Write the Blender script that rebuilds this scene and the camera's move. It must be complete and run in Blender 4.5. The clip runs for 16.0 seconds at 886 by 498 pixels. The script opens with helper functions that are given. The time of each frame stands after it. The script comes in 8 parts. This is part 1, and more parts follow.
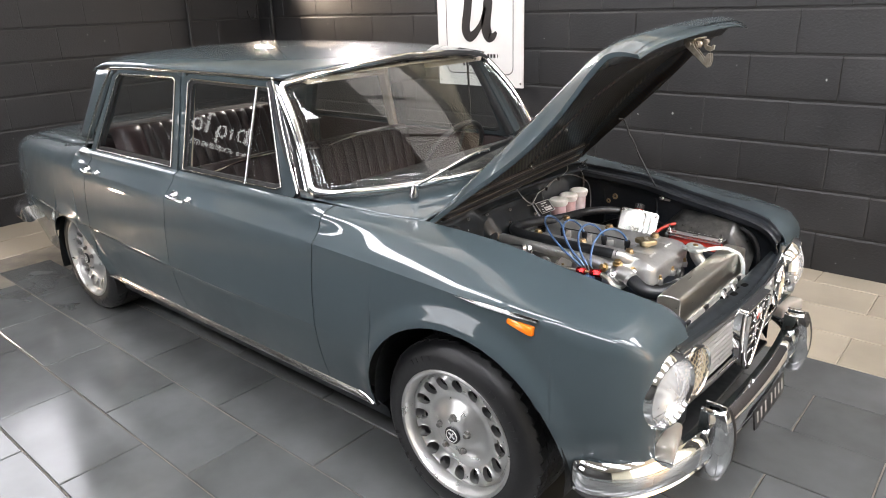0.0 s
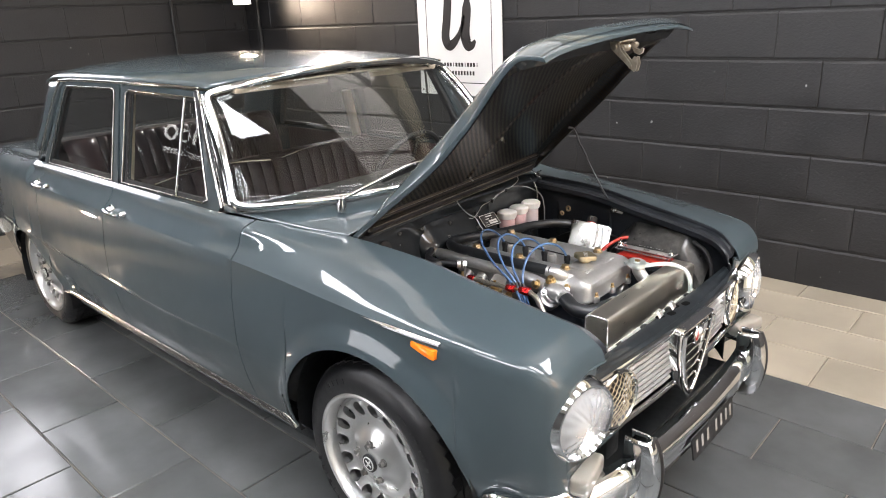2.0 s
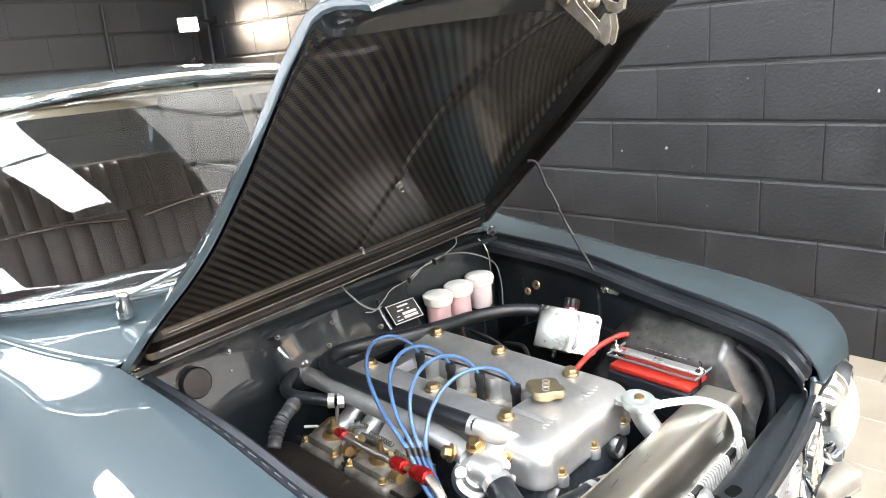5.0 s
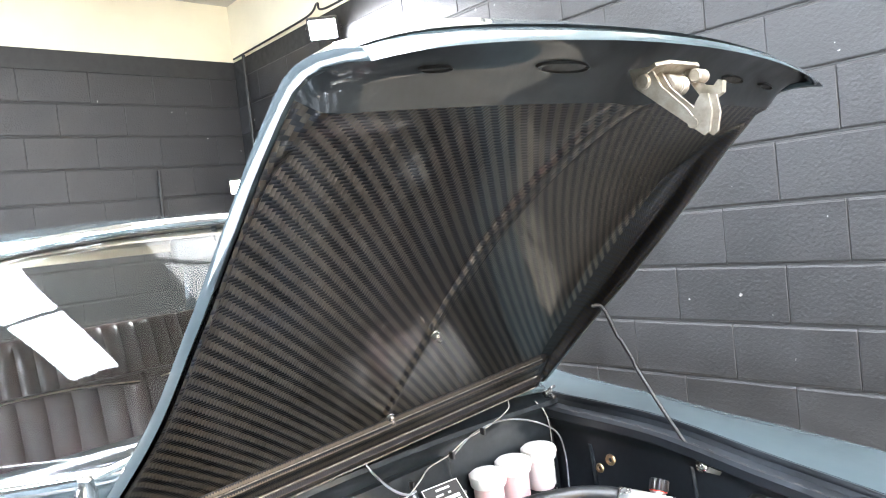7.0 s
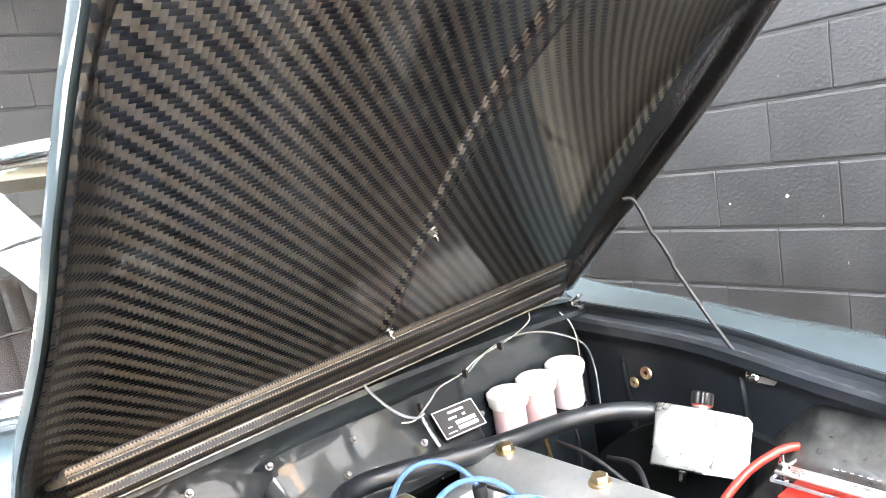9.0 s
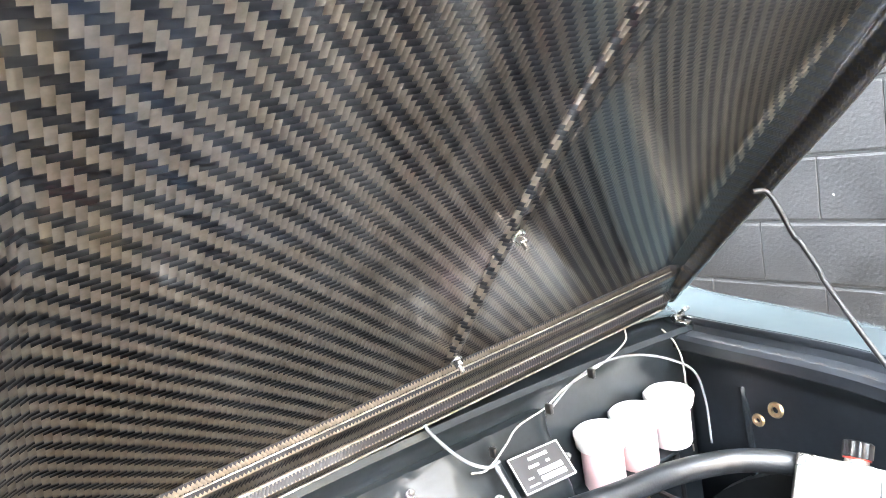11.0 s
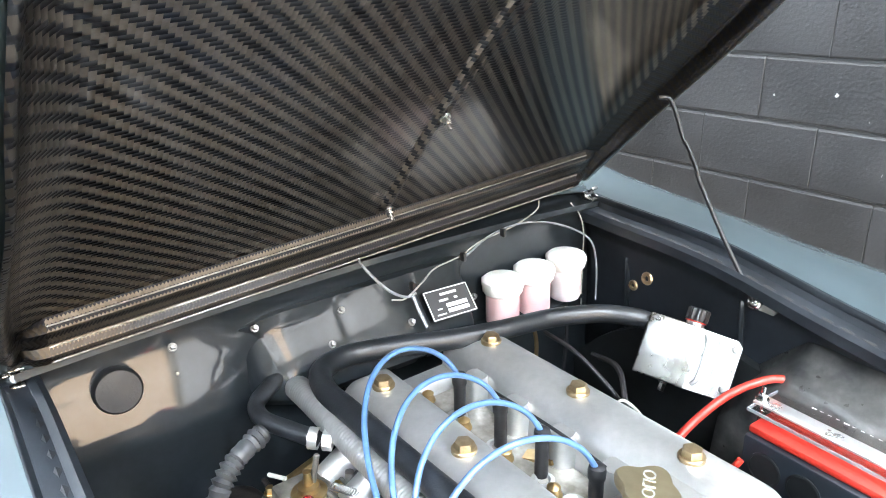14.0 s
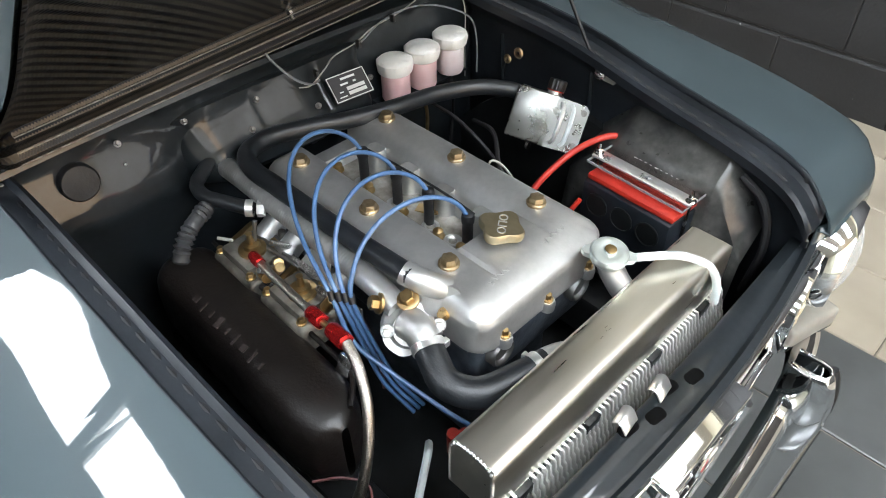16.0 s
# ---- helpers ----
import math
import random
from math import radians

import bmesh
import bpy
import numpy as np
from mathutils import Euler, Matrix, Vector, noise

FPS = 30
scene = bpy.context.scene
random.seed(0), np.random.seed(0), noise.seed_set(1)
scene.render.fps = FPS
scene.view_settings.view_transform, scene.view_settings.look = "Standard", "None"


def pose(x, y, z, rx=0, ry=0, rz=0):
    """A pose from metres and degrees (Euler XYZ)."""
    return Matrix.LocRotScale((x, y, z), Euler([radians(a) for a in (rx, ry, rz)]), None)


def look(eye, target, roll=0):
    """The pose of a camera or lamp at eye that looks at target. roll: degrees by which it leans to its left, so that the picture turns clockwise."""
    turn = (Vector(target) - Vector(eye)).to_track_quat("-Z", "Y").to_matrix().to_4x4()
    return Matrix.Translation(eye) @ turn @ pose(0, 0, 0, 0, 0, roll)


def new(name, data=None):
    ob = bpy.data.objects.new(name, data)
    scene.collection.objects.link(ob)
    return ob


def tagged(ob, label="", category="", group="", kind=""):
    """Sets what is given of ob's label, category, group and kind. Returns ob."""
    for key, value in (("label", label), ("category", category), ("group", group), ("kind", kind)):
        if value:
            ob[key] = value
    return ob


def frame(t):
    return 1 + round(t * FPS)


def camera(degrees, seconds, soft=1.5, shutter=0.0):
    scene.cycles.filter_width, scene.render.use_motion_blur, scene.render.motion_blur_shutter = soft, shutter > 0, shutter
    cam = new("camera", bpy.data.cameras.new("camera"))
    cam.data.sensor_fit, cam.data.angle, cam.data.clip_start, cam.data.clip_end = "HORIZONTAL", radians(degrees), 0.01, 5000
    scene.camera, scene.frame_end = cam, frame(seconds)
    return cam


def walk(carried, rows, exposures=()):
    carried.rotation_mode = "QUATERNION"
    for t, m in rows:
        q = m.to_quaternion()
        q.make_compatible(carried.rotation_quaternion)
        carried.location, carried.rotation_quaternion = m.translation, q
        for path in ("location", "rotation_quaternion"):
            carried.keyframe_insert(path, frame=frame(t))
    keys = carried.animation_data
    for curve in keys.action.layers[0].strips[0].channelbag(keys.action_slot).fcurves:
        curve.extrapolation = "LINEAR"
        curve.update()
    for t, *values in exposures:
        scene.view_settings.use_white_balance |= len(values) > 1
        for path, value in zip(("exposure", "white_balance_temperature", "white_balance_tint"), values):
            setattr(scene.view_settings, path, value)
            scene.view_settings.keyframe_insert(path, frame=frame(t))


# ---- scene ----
cam = camera(65.5, 16.0, soft=1.0)

PATH = [
    (0, (1.132, -2.021, 1.498), (-0.109, -0.608, 0.818), -2.0),
    (0.5, (1.15, -1.989, 1.493), (-0.067, -0.559, 0.803), -2.8),
    (1, (1.188, -1.924, 1.492), (-0.051, -0.511, 0.807), -2.7),
    (1.5, (1.238, -1.83, 1.486), (-0.012, -0.427, 0.801), -2.9),
    (2, (1.279, -1.745, 1.465), (-0.014, -0.364, 0.816), -2.7),
    (2.5, (1.274, -1.641, 1.434), (-0.02, -0.253, 0.803), -3.4),
    (3, (1.22, -1.458, 1.416), (-0.074, -0.058, 0.813), -3.9),
    (3.2, (1.2, -1.386, 1.407), (-0.083, 0.022, 0.797), -3.5),
    (5.3, (0.83, -0.778, 1.266), (-0.573, 0.553, 0.755), -6.0),
    (5.5, (0.797, -0.733, 1.238), (-0.658, 0.583, 0.849), -6.7),
    (6, (0.704, -0.653, 1.222), (-0.792, 0.636, 0.906), -4.9),
    (6.5, (0.69, -0.652, 1.225), (-0.81, 0.655, 1.017), -5.4),
    (7, (0.708, -0.666, 1.246), (-0.778, 0.67, 1.157), -6.3),
    (7.5, (0.72, -0.68, 1.243), (-0.745, 0.68, 1.189), -5.6),
    (8, (0.706, -0.67, 1.206), (-0.768, 0.669, 1.02), -5.6),
    (8.5, (0.656, -0.605, 1.183), (-0.837, 0.702, 0.931), -7.4),
    (9, (0.607, -0.528, 1.172), (-0.941, 0.707, 0.892), -9.1),
    (9.5, (0.544, -0.476, 1.174), (-1.078, 0.653, 0.872), -9.6),
    (9.7, (0.512, -0.463, 1.171), (-1.126, 0.65, 0.892), -9.6),
    (11.8, (0.409, -0.407, 1.165), (-1.232, 0.691, 0.849), -9.1),
    (12, (0.421, -0.407, 1.161), (-1.22, 0.687, 0.827), -9.2),
    (12.5, (0.445, -0.412, 1.154), (-1.183, 0.69, 0.79), -8.7),
    (13, (0.473, -0.428, 1.148), (-1.135, 0.656, 0.658), -8.0),
    (13.5, (0.511, -0.441, 1.182), (-1.019, 0.666, 0.524), -3.4),
    (14, (0.567, -0.473, 1.224), (-0.94, 0.622, 0.495), -1.9),
    (14.5, (0.616, -0.502, 1.247), (-0.811, 0.563, 0.338), -1.2),
    (15, (0.635, -0.521, 1.302), (-0.641, 0.513, 0.161), -0.4),
    (15.5, (0.668, -0.54, 1.348), (-0.489, 0.506, 0.097), -1.0),
    (16, (0.707, -0.563, 1.378), (-0.35, 0.468, 0.028), -0.8),
]
walk(cam, [(t, look(eye, target, roll)) for t, eye, target, roll in PATH], exposures=[(0, 0.46, 6500, 16.0), (3.2, 0.49, 6500, 16.0), (5.3, 1.45, 6100, 12.0), (5.5, 1.55, 6050, 12.0), (6, 2.0, 5900, 12.0), (6.5, 2.25, 5800, 12.0), (7, 2.2, 5850, 11.0), (7.5, 1.88, 6050, 12.0), (8.0, 2.15, 6050, 12.0), (8.5, 2.45, 6050, 12.0), (9, 2.6, 6100, 12.0), (9.7, 2.9, 6000, 12.0), (12, 3.38, 5850, 9.0), (12.5, 3.32, 5800, 8.6), (13, 2.8, 5800, 8.0), (13.5, 2.25, 5800, 8.4), (14, 2.1, 5800, 8.6), (14.5, 1.45, 5800, 9.0), (15, 0.92, 5900, 9.0), (15.5, 0.66, 6000, 9.0), (16, 0.48, 6100, 9.0)])

# ---- world, lights and exposure ----
world = bpy.data.worlds.new("world")
scene.world = world
world.use_nodes = True
wn = world.node_tree
sky = wn.nodes.new("ShaderNodeTexSky")
sky.sky_type, sky.sun_disc = 'NISHITA', False
sky.sun_elevation, sky.sun_rotation = radians(38), radians(200)
wn.links.new(sky.outputs[0], wn.nodes["Background"].inputs[0])
wn.nodes["Background"].inputs[1].default_value = 0.12


def spot_lamp(name, eye, target, degrees, watts, color, radius=0.06):
    data = bpy.data.lights.new(name, "SPOT")
    data.energy, data.color, data.spot_size, data.spot_blend, data.shadow_soft_size = watts, color, radians(degrees), 0.6, radius
    ob = new(name, data)
    ob.matrix_world = look(eye, target)
    return ob


# ---- materials ----
def tree(name):
    m = bpy.data.materials.new(name)
    m.use_nodes = True
    return m, m.node_tree.nodes, m.node_tree.links, m.node_tree.nodes["Principled BSDF"]


def noise_at(n, l, scale, detail=4, source="Object", stretch=None, rough=0.55):
    tc = n.new("ShaderNodeTexCoord")
    tex = n.new("ShaderNodeTexNoise")
    tex.inputs["Scale"].default_value, tex.inputs["Detail"].default_value, tex.inputs["Roughness"].default_value = scale, detail, rough
    if stretch:
        mp = n.new("ShaderNodeMapping")
        mp.inputs["Scale"].default_value = stretch
        l.new(tc.outputs[source], mp.inputs[0])
        l.new(mp.outputs[0], tex.inputs["Vector"])
    else:
        l.new(tc.outputs[source], tex.inputs["Vector"])
    return tex.outputs["Fac"]


def ramp_of(n, l, fac, stops):
    r = n.new("ShaderNodeValToRGB")
    while len(r.color_ramp.elements) < len(stops):
        r.color_ramp.elements.new(0.5)
    for e, (p, c) in zip(r.color_ramp.elements, stops):
        e.position, e.color = p, (*c, 1) if len(c) == 3 else (c[0], c[0], c[0], 1)
    l.new(fac, r.inputs[0])
    return r.outputs[0]


def mat(name, c1, c2=None, scale=8, rough=0.5, rough2=None, metal=0.0, bump=0.0, bump_scale=60, coat=0.0, stretch=None, spec=0.5, coat_rough=0.03, emit=None, fine=None):
    """A surface with colour and gloss that vary at a broad scale, and a fine relief."""
    m, n, l, b = tree(name)
    c2 = c2 or tuple(v * 0.8 for v in c1)
    broad = noise_at(n, l, scale, 5, stretch=stretch)
    col = ramp_of(n, l, broad, [(0.32, c2), (0.68, c1)])
    if fine:
        grain = noise_at(n, l, fine[0], 3, stretch=stretch)
        mix = n.new("ShaderNodeMix")
        mix.data_type, mix.blend_type = 'RGBA', 'MULTIPLY'
        mix.inputs["Factor"].default_value = fine[1]
        l.new(col, mix.inputs["A"])
        l.new(ramp_of(n, l, grain, [(0.35, (0.35,)), (0.65, (1.0,))]), mix.inputs["B"])
        col = mix.outputs["Result"]
    l.new(col, b.inputs["Base Color"])
    r2 = rough2 if rough2 is not None else min(1, rough * 1.35)
    rr = noise_at(n, l, scale * 3.1, 4, stretch=stretch)
    l.new(ramp_of(n, l, rr, [(0.3, (rough,)), (0.75, (r2,))]), b.inputs["Roughness"])
    b.inputs["Metallic"].default_value = metal
    b.inputs["Specular IOR Level"].default_value = spec
    b.inputs["Coat Weight"].default_value, b.inputs["Coat Roughness"].default_value = coat, coat_rough
    if bump:
        bp = n.new("ShaderNodeBump")
        bp.inputs["Strength"].default_value, bp.inputs["Distance"].default_value = bump, 0.002
        l.new(noise_at(n, l, bump_scale, 3, stretch=stretch), bp.inputs["Height"])
        l.new(bp.outputs[0], b.inputs["Normal"])
    if emit:
        b.inputs["Emission Color"].default_value, b.inputs["Emission Strength"].default_value = (*emit[0], 1), emit[1]
    return m


PAINT = mat("grey paint", (0.043, 0.060, 0.067), (0.039, 0.054, 0.061), 3, 0.34, 0.42, coat=1.0, coat_rough=0.015, spec=0.12)
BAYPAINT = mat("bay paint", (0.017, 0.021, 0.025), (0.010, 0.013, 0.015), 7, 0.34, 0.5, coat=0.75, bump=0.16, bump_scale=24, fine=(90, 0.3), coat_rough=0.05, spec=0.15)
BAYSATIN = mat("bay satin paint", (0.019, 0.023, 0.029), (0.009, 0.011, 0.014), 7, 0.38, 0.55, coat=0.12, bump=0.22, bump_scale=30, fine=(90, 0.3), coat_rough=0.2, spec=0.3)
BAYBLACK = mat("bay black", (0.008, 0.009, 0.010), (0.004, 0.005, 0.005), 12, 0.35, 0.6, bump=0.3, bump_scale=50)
OPENING = mat("opening shade", (0.002, 0.002, 0.002), (0.001, 0.001, 0.001), 20, 0.9, 1.0, spec=0.1)
CHROME = mat("chrome", (0.84, 0.85, 0.86), (0.78, 0.79, 0.80), 6, 0.035, 0.09, metal=1.0)
# chrome toned down: the dark room it mirrors is put into the colour
TRIMCHROME = mat("darkened trim chrome", (0.50, 0.48, 0.45), (0.40, 0.385, 0.36), 6, 0.06, 0.14, metal=1.0)
DULLCHROME = mat("aged chrome", (0.62, 0.62, 0.61), (0.48, 0.48, 0.47), 14, 0.16, 0.32, metal=1.0, bump=0.1, bump_scale=120)
SILLTRIM = mat("polished sill strip", (0.66, 0.65, 0.63), (0.58, 0.57, 0.55), 3, 0.14, 0.22, metal=1.0)
ALLOY = mat("silver wheel paint", (0.64, 0.64, 0.63), (0.57, 0.57, 0.56), 7, 0.26, 0.36, metal=0.9, coat=0.6, fine=(700, 0.12))
CAST = mat("cast aluminium", (0.54, 0.54, 0.53), (0.43, 0.43, 0.42), 9, 0.36, 0.50, metal=0.82, bump=0.10, bump_scale=220, fine=(90, 0.10))
BRUSHED = mat("brushed aluminium", (0.86, 0.83, 0.75), (0.77, 0.74, 0.66), 5, 0.27, 0.40, metal=1.0, stretch=(6, 0.5, 6))
PLATEALU = mat("sheet aluminium", (0.80, 0.80, 0.79), (0.68, 0.68, 0.67), 6, 0.26, 0.42, metal=0.85, bump=0.1, bump_scale=200)
TANKALU = mat("matt sheet aluminium", (0.36, 0.36, 0.34), (0.27, 0.27, 0.255), 7, 0.24, 0.36, metal=1.0, bump=0.03, bump_scale=90)
DUSTY = mat("dusty bay paint", (0.120, 0.118, 0.108), (0.008, 0.009, 0.011), 13, 0.26, 0.6, coat=0.45, bump=0.6, bump_scale=16, fine=(60, 0.6), coat_rough=0.14)
FINALU = mat("dull fin aluminium", (0.72, 0.71, 0.68), (0.55, 0.54, 0.51), 30, 0.5, 0.65, metal=0.35)
CARBALU = mat("stained carburettor casting", (0.30, 0.28, 0.24), (0.10, 0.09, 0.075), 24, 0.40, 0.6, metal=0.7, bump=0.3, bump_scale=140)
STEEL = mat("dark steel", (0.28, 0.28, 0.27), (0.16, 0.15, 0.14), 20, 0.35, 0.6, metal=0.9, bump=0.2, bump_scale=150)
BRASS = mat("yellow zinc", (0.50, 0.37, 0.18), (0.34, 0.23, 0.11), 40, 0.28, 0.45, metal=1.0)
RUST = mat("bronze bolt", (0.42, 0.33, 0.20), (0.26, 0.19, 0.11), 60, 0.30, 0.5, metal=0.9)
RUBBER = mat("black rubber", (0.010, 0.010, 0.011), (0.006, 0.006, 0.007), 14, 0.42, 0.65, bump=0.15, bump_scale=200)
HOSE = mat("hose rubber", (0.011, 0.013, 0.016), (0.007, 0.008, 0.009), 20, 0.32, 0.5, bump=0.2, bump_scale=300)
TYRE = mat("tyre rubber", (0.010, 0.010, 0.011), (0.006, 0.006, 0.007), 18, 0.34, 0.5, bump=0.15, bump_scale=220)
BLACKPLASTIC = mat("black plastic", (0.012, 0.012, 0.013), (0.008, 0.008, 0.009), 10, 0.35, 0.5, bump=0.1, bump_scale=150)
AIRBOX = mat("satin black fibre", (0.008, 0.006, 0.005), (0.004, 0.003, 0.003), 10, 0.36, 0.55, bump=0.3, bump_scale=180)
BLUEWIRE = mat("blue wire", (0.070, 0.140, 0.275), (0.056, 0.112, 0.23), 30, 0.30, 0.45, coat=0.3)
REDPLASTIC = mat("red plastic", (0.44, 0.030, 0.016), (0.34, 0.018, 0.011), 20, 0.35, 0.5)
REDANOD = mat("red anodised", (0.50, 0.02, 0.02), (0.44, 0.015, 0.016), 5, 0.20, 0.26, metal=0.8)
AMBER = mat("amber lens", (0.85, 0.22, 0.01), (0.75, 0.16, 0.01), 40, 0.12, 0.2, coat=0.6)
WHITEPLASTIC = mat("white plastic", (0.78, 0.77, 0.74), (0.72, 0.71, 0.67), 25, 0.4, 0.5)
# darker copy of the burgundy leather: cabin shade put into the colour
LEATHER_SHADED = mat("shaded burgundy leather", (0.022, 0.0085, 0.0085), (0.013, 0.005, 0.005), 12, 0.5, 0.65, bump=0.35, bump_scale=120)
LEATHER = mat("burgundy leather", (0.036, 0.0125, 0.0125), (0.022, 0.0075, 0.0075), 12, 0.30, 0.45, bump=0.35, bump_scale=120, coat=0.2, coat_rough=0.25)
HEADLINER = mat("beige headlining", (0.50, 0.43, 0.33), (0.43, 0.37, 0.28), 8, 0.75, bump=0.2, bump_scale=250)
CARPET = mat("dark carpet", (0.020, 0.016, 0.015), (0.012, 0.010, 0.010), 30, 0.9, bump=0.5, bump_scale=300)
BRAID = mat("braided steel", (0.56, 0.52, 0.46), (0.36, 0.33, 0.29), 420, 0.25, 0.40, metal=1.0, bump=0.4, bump_scale=800)
WHITEWIRE = mat("pale wire", (0.34, 0.33, 0.30), (0.24, 0.24, 0.22), 30, 0.4)
BARS = mat("worn moulding", (0.028, 0.021, 0.019), None, 30, 0.45)
PURPLEWIRE = mat("brown wire", (0.14, 0.055, 0.055), None, 30, 0.4)
BOARD = mat("white board", (0.78, 0.78, 0.77), (0.74, 0.74, 0.73), 3, 0.35, 0.45)
INK = mat("dark ink", (0.018, 0.016, 0.016), None, 10, 0.4)
GREYPRINT = mat("grey print", (0.30, 0.29, 0.27), None, 10, 0.5)
PRINTWHITE = mat("pale print", (0.70, 0.70, 0.68), None, 10, 0.5)


def glass_mat(name, tint, gloss=0.02):
    m, n, l, b = tree(name)
    n.remove(b)
    tr, gl, lw, mx = n.new("ShaderNodeBsdfTransparent"), n.new("ShaderNodeBsdfGlossy"), n.new("ShaderNodeLayerWeight"), n.new("ShaderNodeMixShader")
    pw, fr = n.new("ShaderNodeMath"), n.new("ShaderNodeMath")
    pw.operation, fr.operation = 'POWER', 'MULTIPLY_ADD'
    pw.inputs[1].default_value, fr.inputs[1].default_value, fr.inputs[2].default_value = 5.0, 0.95, 0.045
    l.new(lw.outputs["Facing"], pw.inputs[0])
    l.new(pw.outputs[0], fr.inputs[0])
    tr.inputs[0].default_value = (*tint, 1)
    gl.inputs["Roughness"].default_value = gloss
    l.new(fr.outputs[0], mx.inputs[0])
    l.new(tr.outputs[0], mx.inputs[1])
    l.new(gl.outputs[0], mx.inputs[2])
    l.new(mx.outputs[0], n["Material Output"].inputs[0])
    return m


GLASS = glass_mat("window glass", (0.94, 0.955, 0.95))
ACRYLIC = glass_mat("clear acrylic", (0.93, 0.94, 0.94))


def fluid_mat(name, c, alpha):
    m, n, l, b = tree(name)
    tr, mx = n.new("ShaderNodeBsdfTransparent"), n.new("ShaderNodeMixShader")
    fac = noise_at(n, l, 40)
    l.new(ramp_of(n, l, fac, [(0.3, c), (0.7, tuple(v * 0.92 for v in c))]), b.inputs["Base Color"])
    b.inputs["Roughness"].default_value = 0.3
    b.inputs["Subsurface Weight"].default_value = 0.4
    b.inputs["Subsurface Radius"].default_value = (0.01, 0.008, 0.008)
    mx.inputs[0].default_value = alpha
    l.new(tr.outputs[0], mx.inputs[1])
    l.new(b.outputs[0], mx.inputs[2])
    l.new(mx.outputs[0], n["Material Output"].inputs[0])
    return m


BOTTLE = fluid_mat("translucent bottle", (0.74, 0.64, 0.64), 0.93)
REDBOTTLE = fluid_mat("red fluid bottle", (0.70, 0.48, 0.48), 0.95)
LENS = fluid_mat("fluted lamp glass", (0.80, 0.82, 0.84), 0.32)
LENS.node_tree.nodes["Principled BSDF"].inputs["Roughness"].default_value = 0.06
LENS.node_tree.nodes["Principled BSDF"].inputs["Subsurface Weight"].default_value = 0.0
ENGINEGREY = mat("oily casting", (0.15, 0.17, 0.20), (0.05, 0.058, 0.07), 18, 0.35, 0.55, metal=0.7, bump=0.3, bump_scale=150)
CLEARHOSE = fluid_mat("translucent hose", (0.70, 0.74, 0.74), 0.8)
CLEARTUBE = fluid_mat("clear tube", (0.36, 0.38, 0.40), 0.40)


def carbon_mat(name="carbon twill", w=0.0053, turn=0, tone=1.0, aniso=0.78):
    """Two by two twill: tows 5 mm wide, each with its own slope of fibre, under clear lacquer."""
    m, n, l, b = tree(name)
    tc = n.new("ShaderNodeTexCoord")
    sep = n.new("ShaderNodeSeparateXYZ")
    mp = n.new("ShaderNodeMapping")
    mp.inputs["Rotation"].default_value = (0, 0, radians(turn))
    l.new(tc.outputs["UV"], mp.inputs[0])
    l.new(mp.outputs[0], sep.inputs[0])

    def math_node(op, a, b2=None):
        k = n.new("ShaderNodeMath")
        k.operation = op
        for i, v in ((0, a), (1, b2)):
            if v is None:
                continue
            if isinstance(v, (int, float)):
                k.inputs[i].default_value = v
            else:
                l.new(v, k.inputs[i])
        return k.outputs[0]
    u, v = math_node('DIVIDE', sep.outputs[0], w), math_node('DIVIDE', sep.outputs[1], w)
    fu, fv = math_node('FLOOR', u), math_node('FLOOR', v)
    k = math_node('FLOORED_MODULO', math_node('ADD', fu, fv), 4)
    top = math_node('LESS_THAN', k, 1.5)
    cu = math_node('SINE', math_node('MULTIPLY', math_node('FRACT', u), math.pi))
    cv = math_node('SINE', math_node('MULTIPLY', math_node('FRACT', v), math.pi))
    h = math_node('ADD', math_node('MULTIPLY', top, cu), math_node('MULTIPLY', math_node('SUBTRACT', 1.0, top), cv))
    bp = n.new("ShaderNodeBump")
    bp.inputs["Strength"].default_value, bp.inputs["Distance"].default_value = 0.5, 0.0006
    l.new(h, bp.inputs["Height"])
    l.new(bp.outputs[0], b.inputs["Normal"])
    wob = noise_at(n, l, 120, 3, "UV")
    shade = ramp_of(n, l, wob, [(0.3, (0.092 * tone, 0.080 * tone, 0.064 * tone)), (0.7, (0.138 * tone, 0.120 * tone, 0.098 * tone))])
    mx = n.new("ShaderNodeMix")
    mx.data_type = 'RGBA'
    l.new(top, mx.inputs["Factor"])
    l.new(shade, mx.inputs["A"])
    mx.inputs["B"].default_value = (0.020, 0.020, 0.024, 1)
    l.new(mx.outputs["Result"], b.inputs["Base Color"])
    b.inputs["Metallic"].default_value = 1.0
    b.inputs["Roughness"].default_value = 0.40
    b.inputs["Anisotropic"].default_value = aniso
    l.new(math_node('MULTIPLY', top, 0.25), b.inputs["Anisotropic Rotation"])
    tg = n.new("ShaderNodeTangent")
    tg.direction_type = 'UV_MAP'
    tg.uv_map = "UVMap"
    l.new(tg.outputs[0], b.inputs["Tangent"])
    b.inputs["Coat Weight"].default_value, b.inputs["Coat Roughness"].default_value = 0.42, 0.11
    return m


CARBON = carbon_mat()
CARBON_RAIL = carbon_mat("carbon rail", 0.0030, 45)
# border tones below the field carbon: darker reflections are put into the colour
CARBON_SHADED = carbon_mat("shaded carbon border", 0.0042, 45, 0.22)
CARBON_HALFSHADE = carbon_mat("half-shaded carbon border", 0.0053, 0, 0.5)


